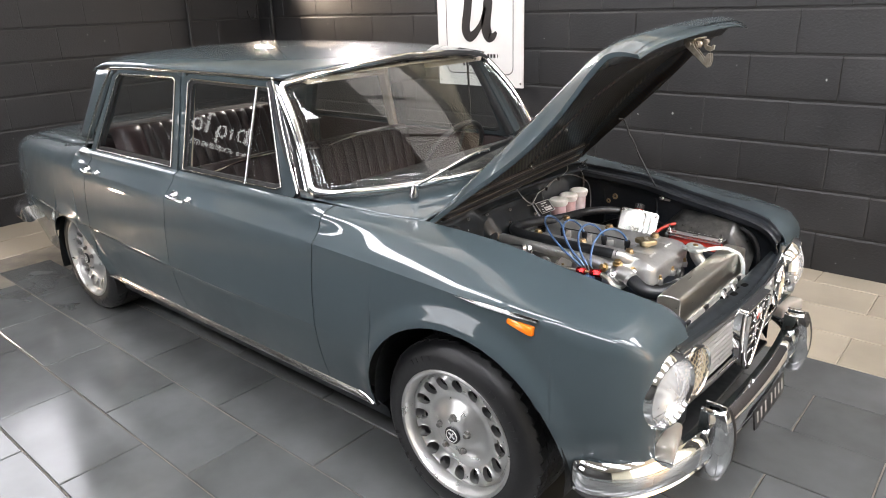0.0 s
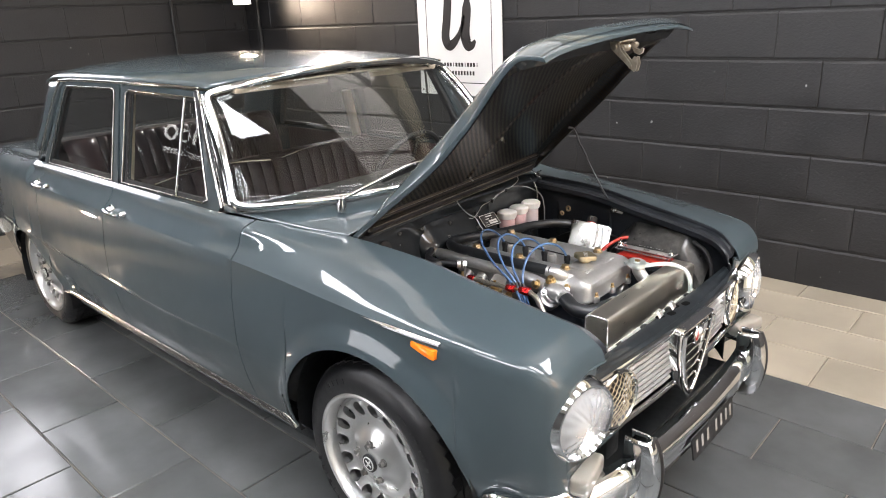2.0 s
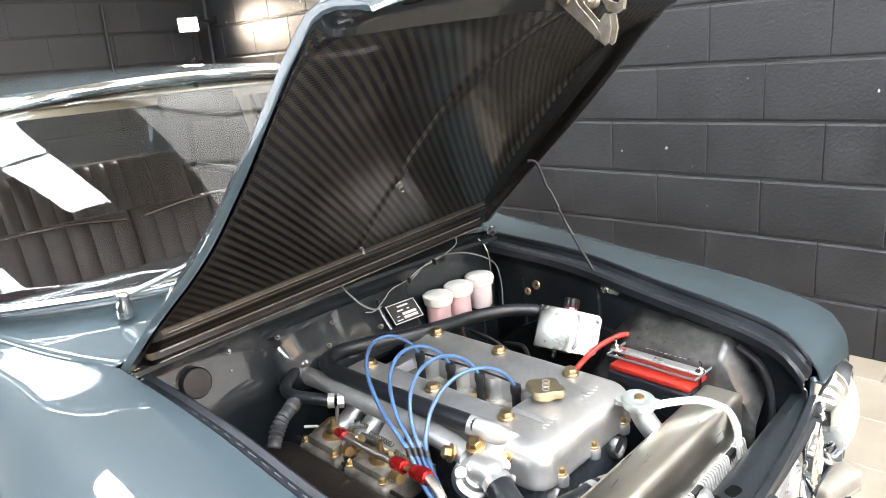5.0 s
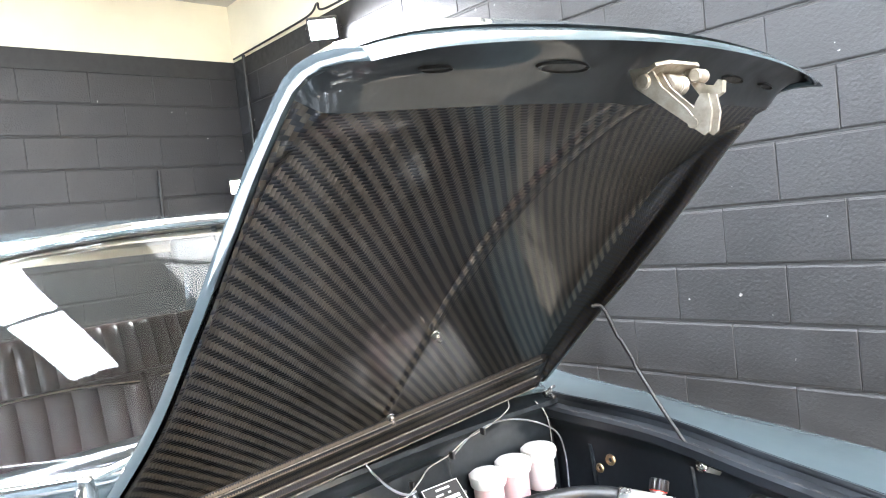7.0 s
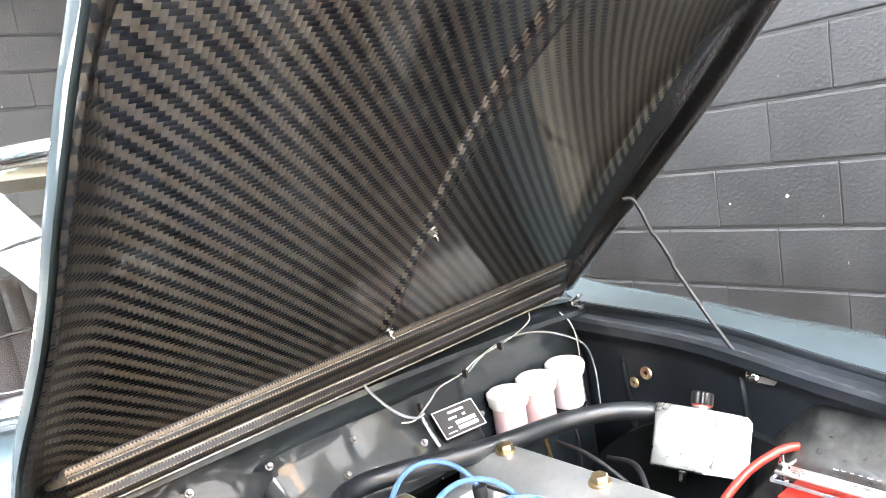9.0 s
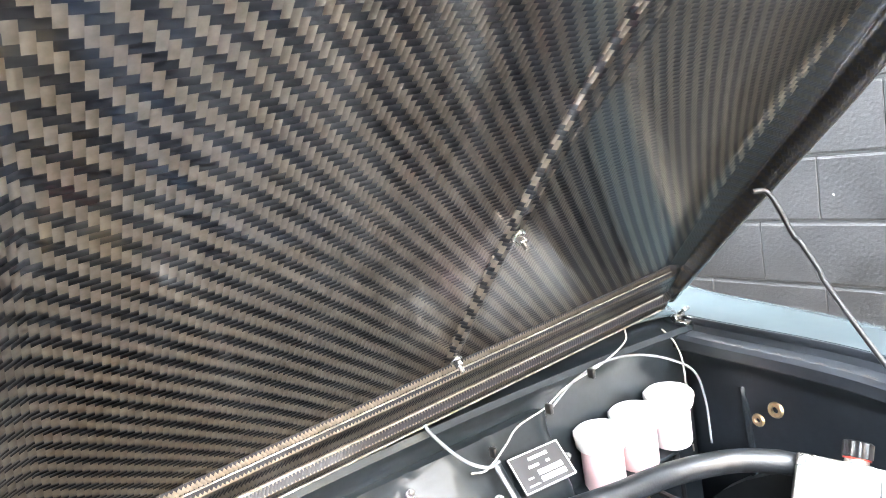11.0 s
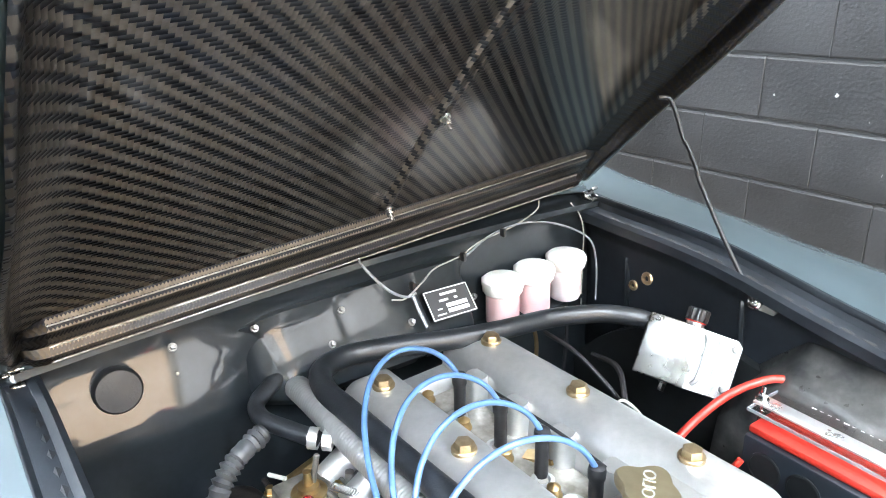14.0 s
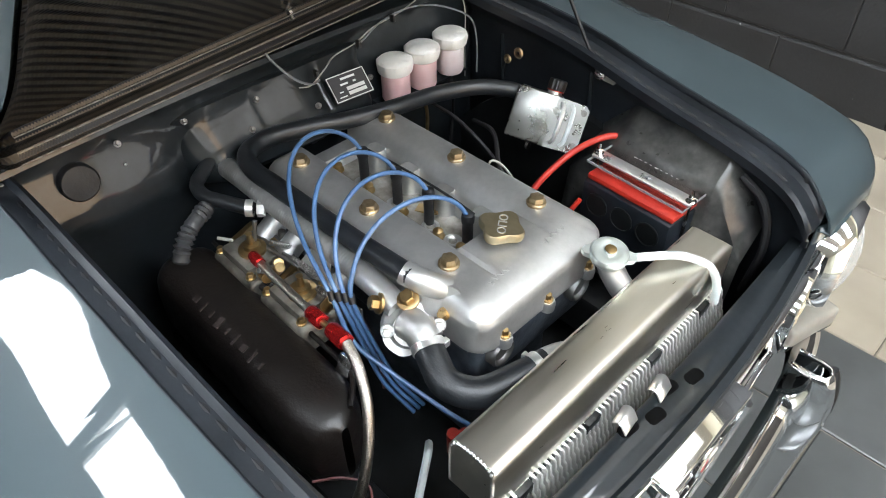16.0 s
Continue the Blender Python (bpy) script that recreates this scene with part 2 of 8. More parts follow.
def random_tint(name, lo, hi, rough, rough2, bump, bump_scale, scale, coat=0.0, spec=0.5, chips=None):
    """For pieces: each one takes its own shade."""
    m, n, l, b = tree(name)
    info = n.new("ShaderNodeObjectInfo")
    base = ramp_of(n, l, info.outputs["Random"], [(0.0, lo), (1.0, hi)])
    mix = n.new("ShaderNodeMix")
    mix.data_type, mix.blend_type = 'RGBA', 'MULTIPLY'
    mix.inputs["Factor"].default_value = 0.7
    l.new(base, mix.inputs["A"])
    geo = n.new("ShaderNodeNewGeometry")
    tex = n.new("ShaderNodeTexNoise")
    tex.inputs["Scale"].default_value, tex.inputs["Detail"].default_value = scale, 6
    l.new(geo.outputs["Position"], tex.inputs["Vector"])
    l.new(ramp_of(n, l, tex.outputs["Fac"], [(0.3, (0.55,)), (0.7, (1.0,))]), mix.inputs["B"])
    col = mix.outputs["Result"]
    if chips:
        spot = n.new("ShaderNodeTexNoise")
        spot.inputs["Scale"].default_value, spot.inputs["Detail"].default_value = chips[0], 2
        l.new(geo.outputs["Position"], spot.inputs["Vector"])
        mk = n.new("ShaderNodeMix")
        mk.data_type = 'RGBA'
        l.new(ramp_of(n, l, spot.outputs["Fac"], [(chips[1], (0.0,)), (chips[1] + 0.02, (1.0,))]), mk.inputs["Factor"])
        l.new(col, mk.inputs["A"])
        mk.inputs["B"].default_value = (*chips[2], 1)
        col = mk.outputs["Result"]
    l.new(col, b.inputs["Base Color"])
    t2 = n.new("ShaderNodeTexNoise")
    t2.inputs["Scale"].default_value, t2.inputs["Detail"].default_value = bump_scale, 4
    l.new(geo.outputs["Position"], t2.inputs["Vector"])
    l.new(ramp_of(n, l, tex.outputs["Fac"], [(0.3, (rough,)), (0.7, (rough2,))]), b.inputs["Roughness"])
    bp = n.new("ShaderNodeBump")
    bp.inputs["Strength"].default_value, bp.inputs["Distance"].default_value = bump, 0.003
    l.new(t2.outputs["Fac"], bp.inputs["Height"])
    l.new(bp.outputs[0], b.inputs["Normal"])
    b.inputs["Coat Weight"].default_value, b.inputs["Coat Roughness"].default_value = coat, 0.2
    b.inputs["Specular IOR Level"].default_value = spec
    return m


BLOCK = random_tint("black painted block", (0.0165, 0.0168, 0.0185), (0.022, 0.0225, 0.0245), 0.40, 0.62, 0.75, 80, 5, chips=(26, 0.765, (0.42, 0.42, 0.41)))
GROUT_B = mat("black mortar", (0.016, 0.0165, 0.0175), (0.011, 0.0115, 0.012), 6, 0.5, 0.7, bump=0.4, bump_scale=80)
CREAM = mat("cream paint", (0.76, 0.71, 0.55), (0.70, 0.65, 0.50), 2.5, 0.6, 0.75, bump=0.25, bump_scale=70)
SLATE = random_tint("slate tile", (0.088, 0.093, 0.092), (0.108, 0.114, 0.114), 0.10, 0.24, 0.07, 22, 4, spec=0.6)
PALETILE = random_tint("pale tile", (0.30, 0.262, 0.205), (0.36, 0.318, 0.252), 0.30, 0.5, 0.08, 30, 3)
GROUT_F = mat("tile grout", (0.16, 0.14, 0.11), (0.10, 0.09, 0.075), 9, 0.7, 0.85, bump=0.3, bump_scale=200)
CEIL = mat("pale roof sheet", (0.54, 0.53, 0.49), (0.46, 0.45, 0.41), 3, 0.6, bump=0.1, bump_scale=30)
# ---- mesh tools ----
def part(name, bm, material, parent=None, label="", smooth=True, solid=0.0, crisp=False):
    bmesh.ops.recalc_face_normals(bm, faces=bm.faces)
    me = bpy.data.meshes.new(name)
    bm.to_mesh(me)
    bm.free()
    me.materials.append(material)
    if smooth:
        me.shade_smooth()
        me.set_sharp_from_angle(angle=radians(40))
    ob = new(name, me)
    if parent:
        ob.parent = parent
    if label:
        ob["label"] = label
    if solid:
        md = ob.modifiers.new("thickness", 'SOLIDIFY')
        md.thickness, md.offset = solid, -1
        if crisp:
            ob.modifiers.new("edges", 'EDGE_SPLIT').split_angle = radians(34)
    return ob


def thing(name, label, category, at=(0, 0, 0), group="", kind=""):
    ob = new(name)
    ob.location = at
    ob.empty_display_size = 0.1
    return tagged(ob, label, category, group, kind)


def box(bm, size, m=None, bevel=0.0, seg=2):
    got = bmesh.ops.create_cube(bm, size=1.0)["verts"]
    bmesh.ops.scale(bm, vec=size, verts=got)
    if bevel:
        edges = list({e for v in got for e in v.link_edges})
        out = bmesh.ops.bevel(bm, geom=edges, offset=bevel, segments=seg, affect='EDGES', profile=0.5, clamp_overlap=True)
        got = list({v for f in out["faces"] for v in f.verts} | {v for v in got if v.is_valid})
    if m is not None:
        bmesh.ops.transform(bm, matrix=m if isinstance(m, Matrix) else Matrix.Translation(m), verts=got)
    return got


def ring(bm, center, axis_x, axis_y, r, n=24, ry=None):
    ry = r if ry is None else ry
    return [bm.verts.new(center + axis_x * (r * math.cos(2 * math.pi * i / n)) + axis_y * (ry * math.sin(2 * math.pi * i / n))) for i in range(n)]


def bridge(bm, a, b, closed=True):
    n = len(a)
    for i in range(n if closed else n - 1):
        j = (i + 1) % n
        try:
            bm.faces.new((a[i], a[j], b[j], b[i]))
        except ValueError:
            pass


def lathe(bm, profile, m=Matrix(), n=32, cap0=True, cap1=True, n_ry=1.0):
    """Profile of (radius, height) turned about the local z axis of m."""
    rings = []
    for r, h in profile:
        rings.append(ring(bm, m @ Vector((0, 0, h)), (m.to_3x3() @ Vector((1, 0, 0))), (m.to_3x3() @ Vector((0, 1, 0))), max(r, 1e-5), n, max(r, 1e-5) * n_ry))
    for a, b in zip(rings, rings[1:]):
        bridge(bm, a, b)
    if cap0:
        bm.faces.new(rings[0][::-1])
    if cap1:
        bm.faces.new(rings[-1])
    return rings


def along(a, b):
    """A frame at a whose z axis points to b."""
    a, b = Vector(a), Vector(b)
    return Matrix.Translation(a) @ (b - a).to_track_quat('Z', 'Y').to_matrix().to_4x4()


def rod(bm, a, b, r, n=16, r2=None, bevel=0.0):
    d = (Vector(b) - Vector(a)).length
    r2 = r if r2 is None else r2
    prof = [(r, 0), (r2, d)] if not bevel else [(r - bevel, 0), (r, bevel), (r2, d - bevel), (r2 - bevel, d)]
    lathe(bm, prof, along(a, b), n)


def catmull(pts, per=8):
    p = [Vector(q) for q in pts]
    p = [p[0] * 2 - p[1]] + p + [p[-1] * 2 - p[-2]]
    out = []
    for i in range(1, len(p) - 2):
        for k in range(per):
            t = k / per
            out.append(0.5 * ((2 * p[i]) + (p[i + 1] - p[i - 1]) * t + (2 * p[i - 1] - 5 * p[i] + 4 * p[i + 1] - p[i + 2]) * t * t + (3 * p[i] - p[i - 1] - 3 * p[i + 1] + p[i + 2]) * t ** 3))
    out.append(p[-2])
    return out


def tube(bm, pts, r, n=12, per=8, closed=False, ripple=0.0, pitch=0.006, flat=1.0, smooth=True):
    """A tube along a smooth line through the points; ripple makes it corrugated."""
    line = catmull(pts, per) if smooth else [Vector(p) for p in pts]
    if ripple:
        dense = [line[0]]
        for a, b in zip(line, line[1:]):
            k = max(1, int((b - a).length / (pitch / 4)))
            dense += [a.lerp(b, (i + 1) / k) for i in range(k)]
        line = dense
    up = Vector((0, 0, 1))
    rings, run = [], 0.0
    for i, c in enumerate(line):
        d = (line[min(i + 1, len(line) - 1)] - line[max(i - 1, 0)])
        d = d.normalized() if d.length > 1e-9 else Vector((1, 0, 0))
        if i:
            run += (c - line[i - 1]).length
        side = up.cross(d)
        if side.length < 1e-3:
            side = Vector((1, 0, 0)).cross(d)
        side.normalize()
        up = d.cross(side).normalized()
        rad = r + (ripple * math.sin(2 * math.pi * run / pitch) if ripple else 0)
        rings.append(ring(bm, c, side, up, rad, n, rad * flat))
    for a, b in zip(rings, rings[1:]):
        bridge(bm, a, b)
    if not closed:
        bm.faces.new(rings[0][::-1])
        bm.faces.new(rings[-1])
    return line


def loft(bm, rows, uv=None, wrap=False):
    grid = [[bm.verts.new(p) for p in row] for row in rows]
    lay = (bm.loops.layers.uv.get("UVMap") or bm.loops.layers.uv.new("UVMap")) if uv else None
    for i in range(len(grid) - 1):
        m = len(grid[i])
        for j in range(m if wrap else m - 1):
            k = (j + 1) % m
            quad = ((i, j), (i, k), (i + 1, k), (i + 1, j))
            try:
                f = bm.faces.new([grid[a][b] for a, b in quad])
            except ValueError:
                continue
            if uv:
                for lp, (a, b) in zip(f.loops, quad):
                    lp[lay].uv = uv[a][b]
    return grid


def lerp_table(table, x):
    """Smooth reading of a table of (x, value)."""
    if x <= table[0][0]:
        return table[0][1]
    for (x0, v0), (x1, v1) in zip(table, table[1:]):
        if x <= x1:
            t = (x - x0) / (x1 - x0)
            return v0 + (v1 - v0) * t
    return table[-1][1]


def smooth_table(table, x):
    """Cubic reading, with slopes from the neighbours."""
    if x <= table[0][0]:
        return table[0][1]
    if x >= table[-1][0]:
        return table[-1][1]
    for i in range(len(table) - 1):
        (x0, v0), (x1, v1) = table[i], table[i + 1]
        if x <= x1:
            def slope(k):
                if k <= 0 or k >= len(table) - 1:
                    j = min(max(k, 0), len(table) - 2)
                    if k <= 0:
                        j = 0
                    return (table[j + 1][1] - table[j][1]) / (table[j + 1][0] - table[j][0])
                return (table[k + 1][1] - table[k - 1][1]) / (table[k + 1][0] - table[k - 1][0])
            h, t = x1 - x0, (x - x0) / (x1 - x0)
            a, b = slope(i) * h, slope(i + 1) * h
            return v0 * (2 * t ** 3 - 3 * t * t + 1) + a * (t ** 3 - 2 * t * t + t) + v1 * (-2 * t ** 3 + 3 * t * t) + b * (t ** 3 - t * t)
    return table[-1][1]


def steps(a, b, n):
    return [a + (b - a) * i / n for i in range(n + 1)]


def hexbolt(bm, base, r, h, up=(0, 0, 1), washer=True):
    m = along(base, Vector(base) + Vector(up))
    if washer:
        lathe(bm, [(r * 1.45, 0), (r * 1.45, h * 0.22), (r * 1.3, h * 0.3)], m, 18)
    lathe(bm, [(r, h * 0.25), (r, h * 0.9), (r * 0.85, h)], m, 6)


def sheet(bm, pts, depth, m=Matrix(), bevel=0.0):
    """A flat outline in the xy plane of m, thickened along z."""
    a = [bm.verts.new(m @ Vector((x, y, 0))) for x, y in pts]
    b = [bm.verts.new(m @ Vector((x, y, depth))) for x, y in pts]
    bm.faces.new(a[::-1])
    bm.faces.new(b)
    bridge(bm, a, b)


def round_rect(w, h, r, n=5):
    out = []
    for cx, cy, a0 in ((w / 2 - r, h / 2 - r, 0), (-w / 2 + r, h / 2 - r, 90), (-w / 2 + r, -h / 2 + r, 180), (w / 2 - r, -h / 2 + r, 270)):
        for k in range(n + 1):
            a = radians(a0 + 90 * k / n)
            out.append((cx + r * math.cos(a), cy + r * math.sin(a)))
    return out


def lettering(name, words, size, m, material, parent, depth=0.0004, turn_x=1.0):
    cu = bpy.data.curves.new(name, 'FONT')
    cu.body, cu.size, cu.extrude, cu.align_x, cu.align_y = words, size, depth, 'CENTER', 'CENTER'
    cu.materials.append(material)
    ob = new(name, cu)
    ob.matrix_world = m
    if parent:
        ob.parent = parent
    return ob
# ---- the room: base, walls, ceiling ----
X_REAR, Y_WALL, X_END, Y_END, Z_PAINT, Z_CEIL = -4.65, 2.05, 4.2, -4.6, 2.72, 3.18


def slab(name, x0, x1, y0, y1, z0, z1, material, label, category, bevel=0.0):
    bm = bmesh.new()
    box(bm, (x1 - x0, y1 - y0, z1 - z0), ((x0 + x1) / 2, (y0 + y1) / 2, (z0 + z1) / 2), bevel)
    ob = part(name, bm, material, None, "", smooth=False)
    return tagged(ob, label, category, kind="structure")


floor = slab("floor", X_REAR - 0.2, X_END + 0.2, Y_END - 0.2, Y_WALL + 0.2, -0.12, -0.006, GROUT_F, "floor of dark slate tiles with pale tiles along the walls", "floor")
wall_side = slab("wall_side", X_REAR - 0.2, X_END + 0.2, Y_WALL + 0.006, Y_WALL + 0.2, -0.05, Z_PAINT, GROUT_B, "black-painted concrete block wall behind the car", "wall")
wall_rear = slab("wall_rear", X_REAR - 0.2, X_REAR - 0.006, Y_END - 0.2, Y_WALL + 0.006, -0.05, Z_PAINT, GROUT_B, "black-painted concrete block wall at the end of the room", "wall")
slab("wall_side_upper", X_REAR - 0.2, X_END + 0.2, Y_WALL + 0.001, Y_WALL + 0.2, Z_PAINT, Z_CEIL, CREAM, "cream-painted upper band of the side wall", "wall")
slab("wall_rear_upper", X_REAR - 0.2, X_REAR - 0.001, Y_END - 0.2, Y_WALL + 0.001, Z_PAINT, Z_CEIL, CREAM, "cream-painted upper band of the end wall", "wall")
slab("wall_front", X_END, X_END + 0.2, Y_END - 0.2, Y_WALL, -0.05, Z_CEIL, CREAM, "plain cream wall in front of the car", "wall")
slab("wall_near", X_REAR, X_END, Y_END - 0.2, Y_END, -0.05, Z_CEIL, GROUT_B, "dark-painted wall on the near side", "wall")
# ---- the car: shape of the body (x forward from the front axle, y half width, z up) ----
PLAN = [(-3.46, 0.60), (-3.38, 0.645), (-3.2, 0.69), (-2.9, 0.725), (-2.5, 0.748), (-2.0, 0.762), (-1.4, 0.768), (-0.8, 0.764), (-0.4, 0.757), (0.0, 0.748), (0.2, 0.733), (0.35, 0.712), (0.45, 0.690), (0.50, 0.670), (0.535, 0.642), (0.549, 0.622), (0.557, 0.596)]
PROF = [(0.16, -0.085), (0.20, -0.068), (0.27, -0.048), (0.36, -0.022), (0.44, -0.006), (0.50, 0.0), (0.56, 0.0), (0.64, -0.003), (0.70, -0.009), (0.74, -0.015), (0.80, -0.024)]
CREASE = [(-3.46, 0.74), (-3.2, 0.775), (-2.5, 0.79), (-1.5, 0.79), (-0.6, 0.782), (-0.3, 0.772), (0.0, 0.756), (0.25, 0.741), (0.45, 0.722), (0.50, 0.710), (0.535, 0.688), (0.549, 0.672), (0.557, 0.654)]
TOPZ = [(-0.62, 0.872), (-0.35, 0.842), (-0.12, 0.821), (0.086, 0.794), (0.225, 0.773), (0.36, 0.757), (0.46, 0.745), (0.51, 0.733), (0.535, 0.712), (0.549, 0.692), (0.557, 0.668)]
INY = [(-0.62, 0.655), (-0.5, 0.60), (-0.36, 0.515), (-0.28, 0.492), (0.0, 0.482), (0.25, 0.470), (0.42, 0.458), (0.50, 0.440), (0.535, 0.428), (0.557, 0.425)]
INZ = [(-0.62, 0.893), (-0.5, 0.872), (-0.36, 0.850), (-0.28, 0.842), (0.0, 0.827), (0.2, 0.793), (0.36, 0.768), (0.48, 0.744), (0.515, 0.722), (0.535, 0.703), (0.549, 0.684), (0.557, 0.662)]
F_ARCH, R_ARCH = (0.025, 0.305, 0.345), (-2.51, 0.215, 0.315)


def arch_z(x):
    """Height of the lower edge of the side: sill, or wheel arch."""
    low = 0.260 if -2.196 < x < -0.318 else 0.205 if x < 0.2 else 0.25 + 0.085 * min(1.0, max(0.0, (x - 0.345) / 0.06))
    for cx, cz, r in (F_ARCH, R_ARCH):
        if abs(x - cx) < r:
            low = max(low, cz + math.sqrt(r * r - (x - cx) ** 2))
    return low


def swage_z(x):
    """The pressed line low on the doors."""
    return 0.500 + 0.024 * max(0.0, (-1.0 - x) / 1.0) ** 1.2


def side_y(x, z):
    y = smooth_table(PLAN, x) + smooth_table(PROF, z)
    if -3.3 < x < -0.45:
        fade = min(1.0, (-0.45 - x) / 0.7, (x + 3.3) / 0.3)
        y -= 0.0075 * fade * min(1.0, max(0.0, (swage_z(x) - z) / 0.009))
        y += 0.003 * fade * max(0.0, 1 - abs(z - swage_z(x) - 0.004) / 0.03)
    for cx, cz, r in (F_ARCH, R_ARCH):
        d = math.hypot(x - cx, z - cz) - r
        if z > cz - 0.12 and d < 0.075:
            y += 0.017 * (0.5 + 0.5 * math.cos(math.pi * max(0.0, d) / 0.075)) * min(1, (z - cz + 0.12) / 0.12)
    return y


def soft_nose(x):
    """The shoulder crease of the wing fades towards the lamp."""
    return min(1.0, max(0.0, (x - 0.02) / 0.30))


def section(x, n_low=20, n_top=16):
    """Points (y, z) of the right flank at x, from its lower edge to the bonnet opening or the window sill."""
    z0, zc = arch_z(x), smooth_table(CREASE, x)
    lift = swage_z(x) if x < -0.3 else 0.5
    levels = [lift - 0.03, lift - 0.010, lift - 0.005, lift, lift + 0.003, lift + 0.02]
    if z0 + 0.012 < levels[0]:
        levels = steps(z0, levels[0] - 0.006, 6) + levels + steps(levels[-1] + 0.012, zc, 6)
    else:
        levels = steps(z0, zc, 19)
    out = [(side_y(x, z), z) for z in levels]
    yc = out[-1][0]
    if x > -0.44:
        tz, iy, iz = smooth_table(TOPZ, x), smooth_table(INY, x), smooth_table(INZ, x)
        my = yc + (iy - yc) * 0.42
        ctrl = [out[-2], out[-1], (yc - 0.034 + 0.016 * soft_nose(x), zc + (tz - zc) * (0.46 + 0.10 * soft_nose(x))), (my, tz), (iy + (my - iy) * 0.45, (tz * 0.45 + iz * 0.55) + 0.002), (iy, iz)]
    elif x > -0.80:
        tz, iy, iz = smooth_table(TOPZ, x), smooth_table(INY, x), smooth_table(INZ, x)
        my = yc + (iy - yc) * 0.42
        fore = [out[-2], out[-1], (yc - 0.034 + 0.016 * soft_nose(x), zc + (tz - zc) * (0.46 + 0.10 * soft_nose(x))), (my, tz), (iy + (my - iy) * 0.45, (tz * 0.45 + iz * 0.55) + 0.002), (iy, iz)]
        aft = [out[-2], out[-1], (yc - 0.022, zc + 0.026), (yc - 0.048, zc + 0.058), (0.686, 0.872), (0.662, 0.886)]
        k = (-0.44 - x) / 0.36
        k = k * k * (3 - 2 * k)
        ctrl = [(a[0] + (b[0] - a[0]) * k, a[1] + (b[1] - a[1]) * k) for a, b in zip(fore, aft)]
    elif x > -2.36:
        ctrl = [out[-2], out[-1], (yc - 0.022, zc + 0.026), (yc - 0.048, zc + 0.058), (0.686, 0.872), (0.662, 0.886)]
    else:
        k = min(1.0, max(0.0, (-2.36 - x) / 0.25))
        ctrl = [out[-2], out[-1], (yc - 0.014, zc + 0.034), (yc - 0.042, zc + 0.075 - 0.012 * k), (yc - 0.075, zc + 0.098 - 0.02 * k), (yc - 0.11, zc + 0.104 - 0.022 * k)]
    pts = catmull([Vector((a, b, 0)) for a, b in ctrl[1:]], 4)
    top = [(p.x, p.y) for p in pts[1:]]
    return out + top


def flank(name, x0, x1, side, parent, label="", n=40, extra=()):
    """A stretch of the car's flank as one panel."""
    xs = sorted(set(steps(x0, x1, n)) | set(extra))
    rows = []
    for x in xs:
        rows.append([Vector((x, side * y, z)) for y, z in section(x)])
    bm = bmesh.new()
    loft(bm, rows)
    return part(name, bm, PAINT, parent, label, solid=0.004, crisp=True)


def arch_steps(cx, r, n=36):
    return [cx - r * 0.99995 * math.cos(math.pi * i / n) for i in range(n + 1)]


car = thing("car", "grey 1960s saloon car with chrome trim, bonnet propped open", "car")
for side in (-1, 1):
    flank("front_wing", -0.548, 0.557, side, car, "glossy grey front wing", 46, arch_steps(F_ARCH[0], F_ARCH[2]) + [0.538, 0.543, 0.546, 0.549, 0.552, 0.5545])
    flank("rear_wing", -3.46, -2.225, side, car, "glossy grey rear wing", 40, [x for x in arch_steps(R_ARCH[0], R_ARCH[2]) if x < -2.225])


def base_x(y):
    """Foot of the windscreen."""
    return -0.335 - 0.325 * (abs(y) / 0.66) ** 2.4


def screen_point(y, t):
    """The windscreen: y at its foot, t from foot to top."""
    k = 1 - 0.125 * t
    xb, xt = base_x(y), -0.775 - 0.085 * (abs(y) / 0.66) ** 2.2
    zb = 0.918 - 0.012 * (abs(y) / 0.66) ** 2
    zt = 1.292 - 0.052 * (abs(y) / 0.66) ** 2.2
    bow = 0.030 * math.sin(math.pi * t)
    u = min(1.0, abs(y) / 0.66)
    bow_x = 0.020 * t * t * math.sin(math.pi * u) - 0.036 * t * (1 - t) * math.sin(math.pi * u) + 0.024 * (1 - t) ** 2 * u ** 4
    return Vector((xb + (xt - xb) * t + bow * 0.7 + bow_x, y * k, zb + (zt - zb) * t + bow * 0.7))


# scuttle between the bonnet's rear edge and the windscreen
bm = bmesh.new()
rows = []
for i in range(13):
    t = i / 12
    row = []
    for y in steps(-1, 1, 40):
        ya = y * (0.492 + (0.655 - 0.492) * t)
        x0, x1 = -0.285, base_x(ya) - 0.02
        x = x0 + (x1 - x0) * t
        edge = smooth_table(INZ, x)
        crown = 0.868 + (0.905 - 0.868) * t
        k = abs(y) ** 3
        row.append(Vector((x, ya, crown * (1 - k) + edge * k)))
    rows.append(row)
loft(bm, rows)
scuttle = part("scuttle_panel", bm, PAINT, car, "grey scuttle panel below the windscreen", solid=0.004)
for y in (-0.18, 0.18):
    bm = bmesh.new()
    box(bm, (0.012, 0.16, 0.004), (-0.312, y, 0.874), 0.001, 1)
    part("scuttle_grille", bm, BLACKPLASTIC, scuttle)

# ---- doors ----
def door(name, x0, x1, side, label):
    d = flank(name, x0, x1, side, car, label, 30, [x for x in arch_steps(R_ARCH[0], R_ARCH[2]) if x0 < x < x1])
    return d


def side_glass_y(z):
    return 0.655 - 0.215 * (z - 0.885)


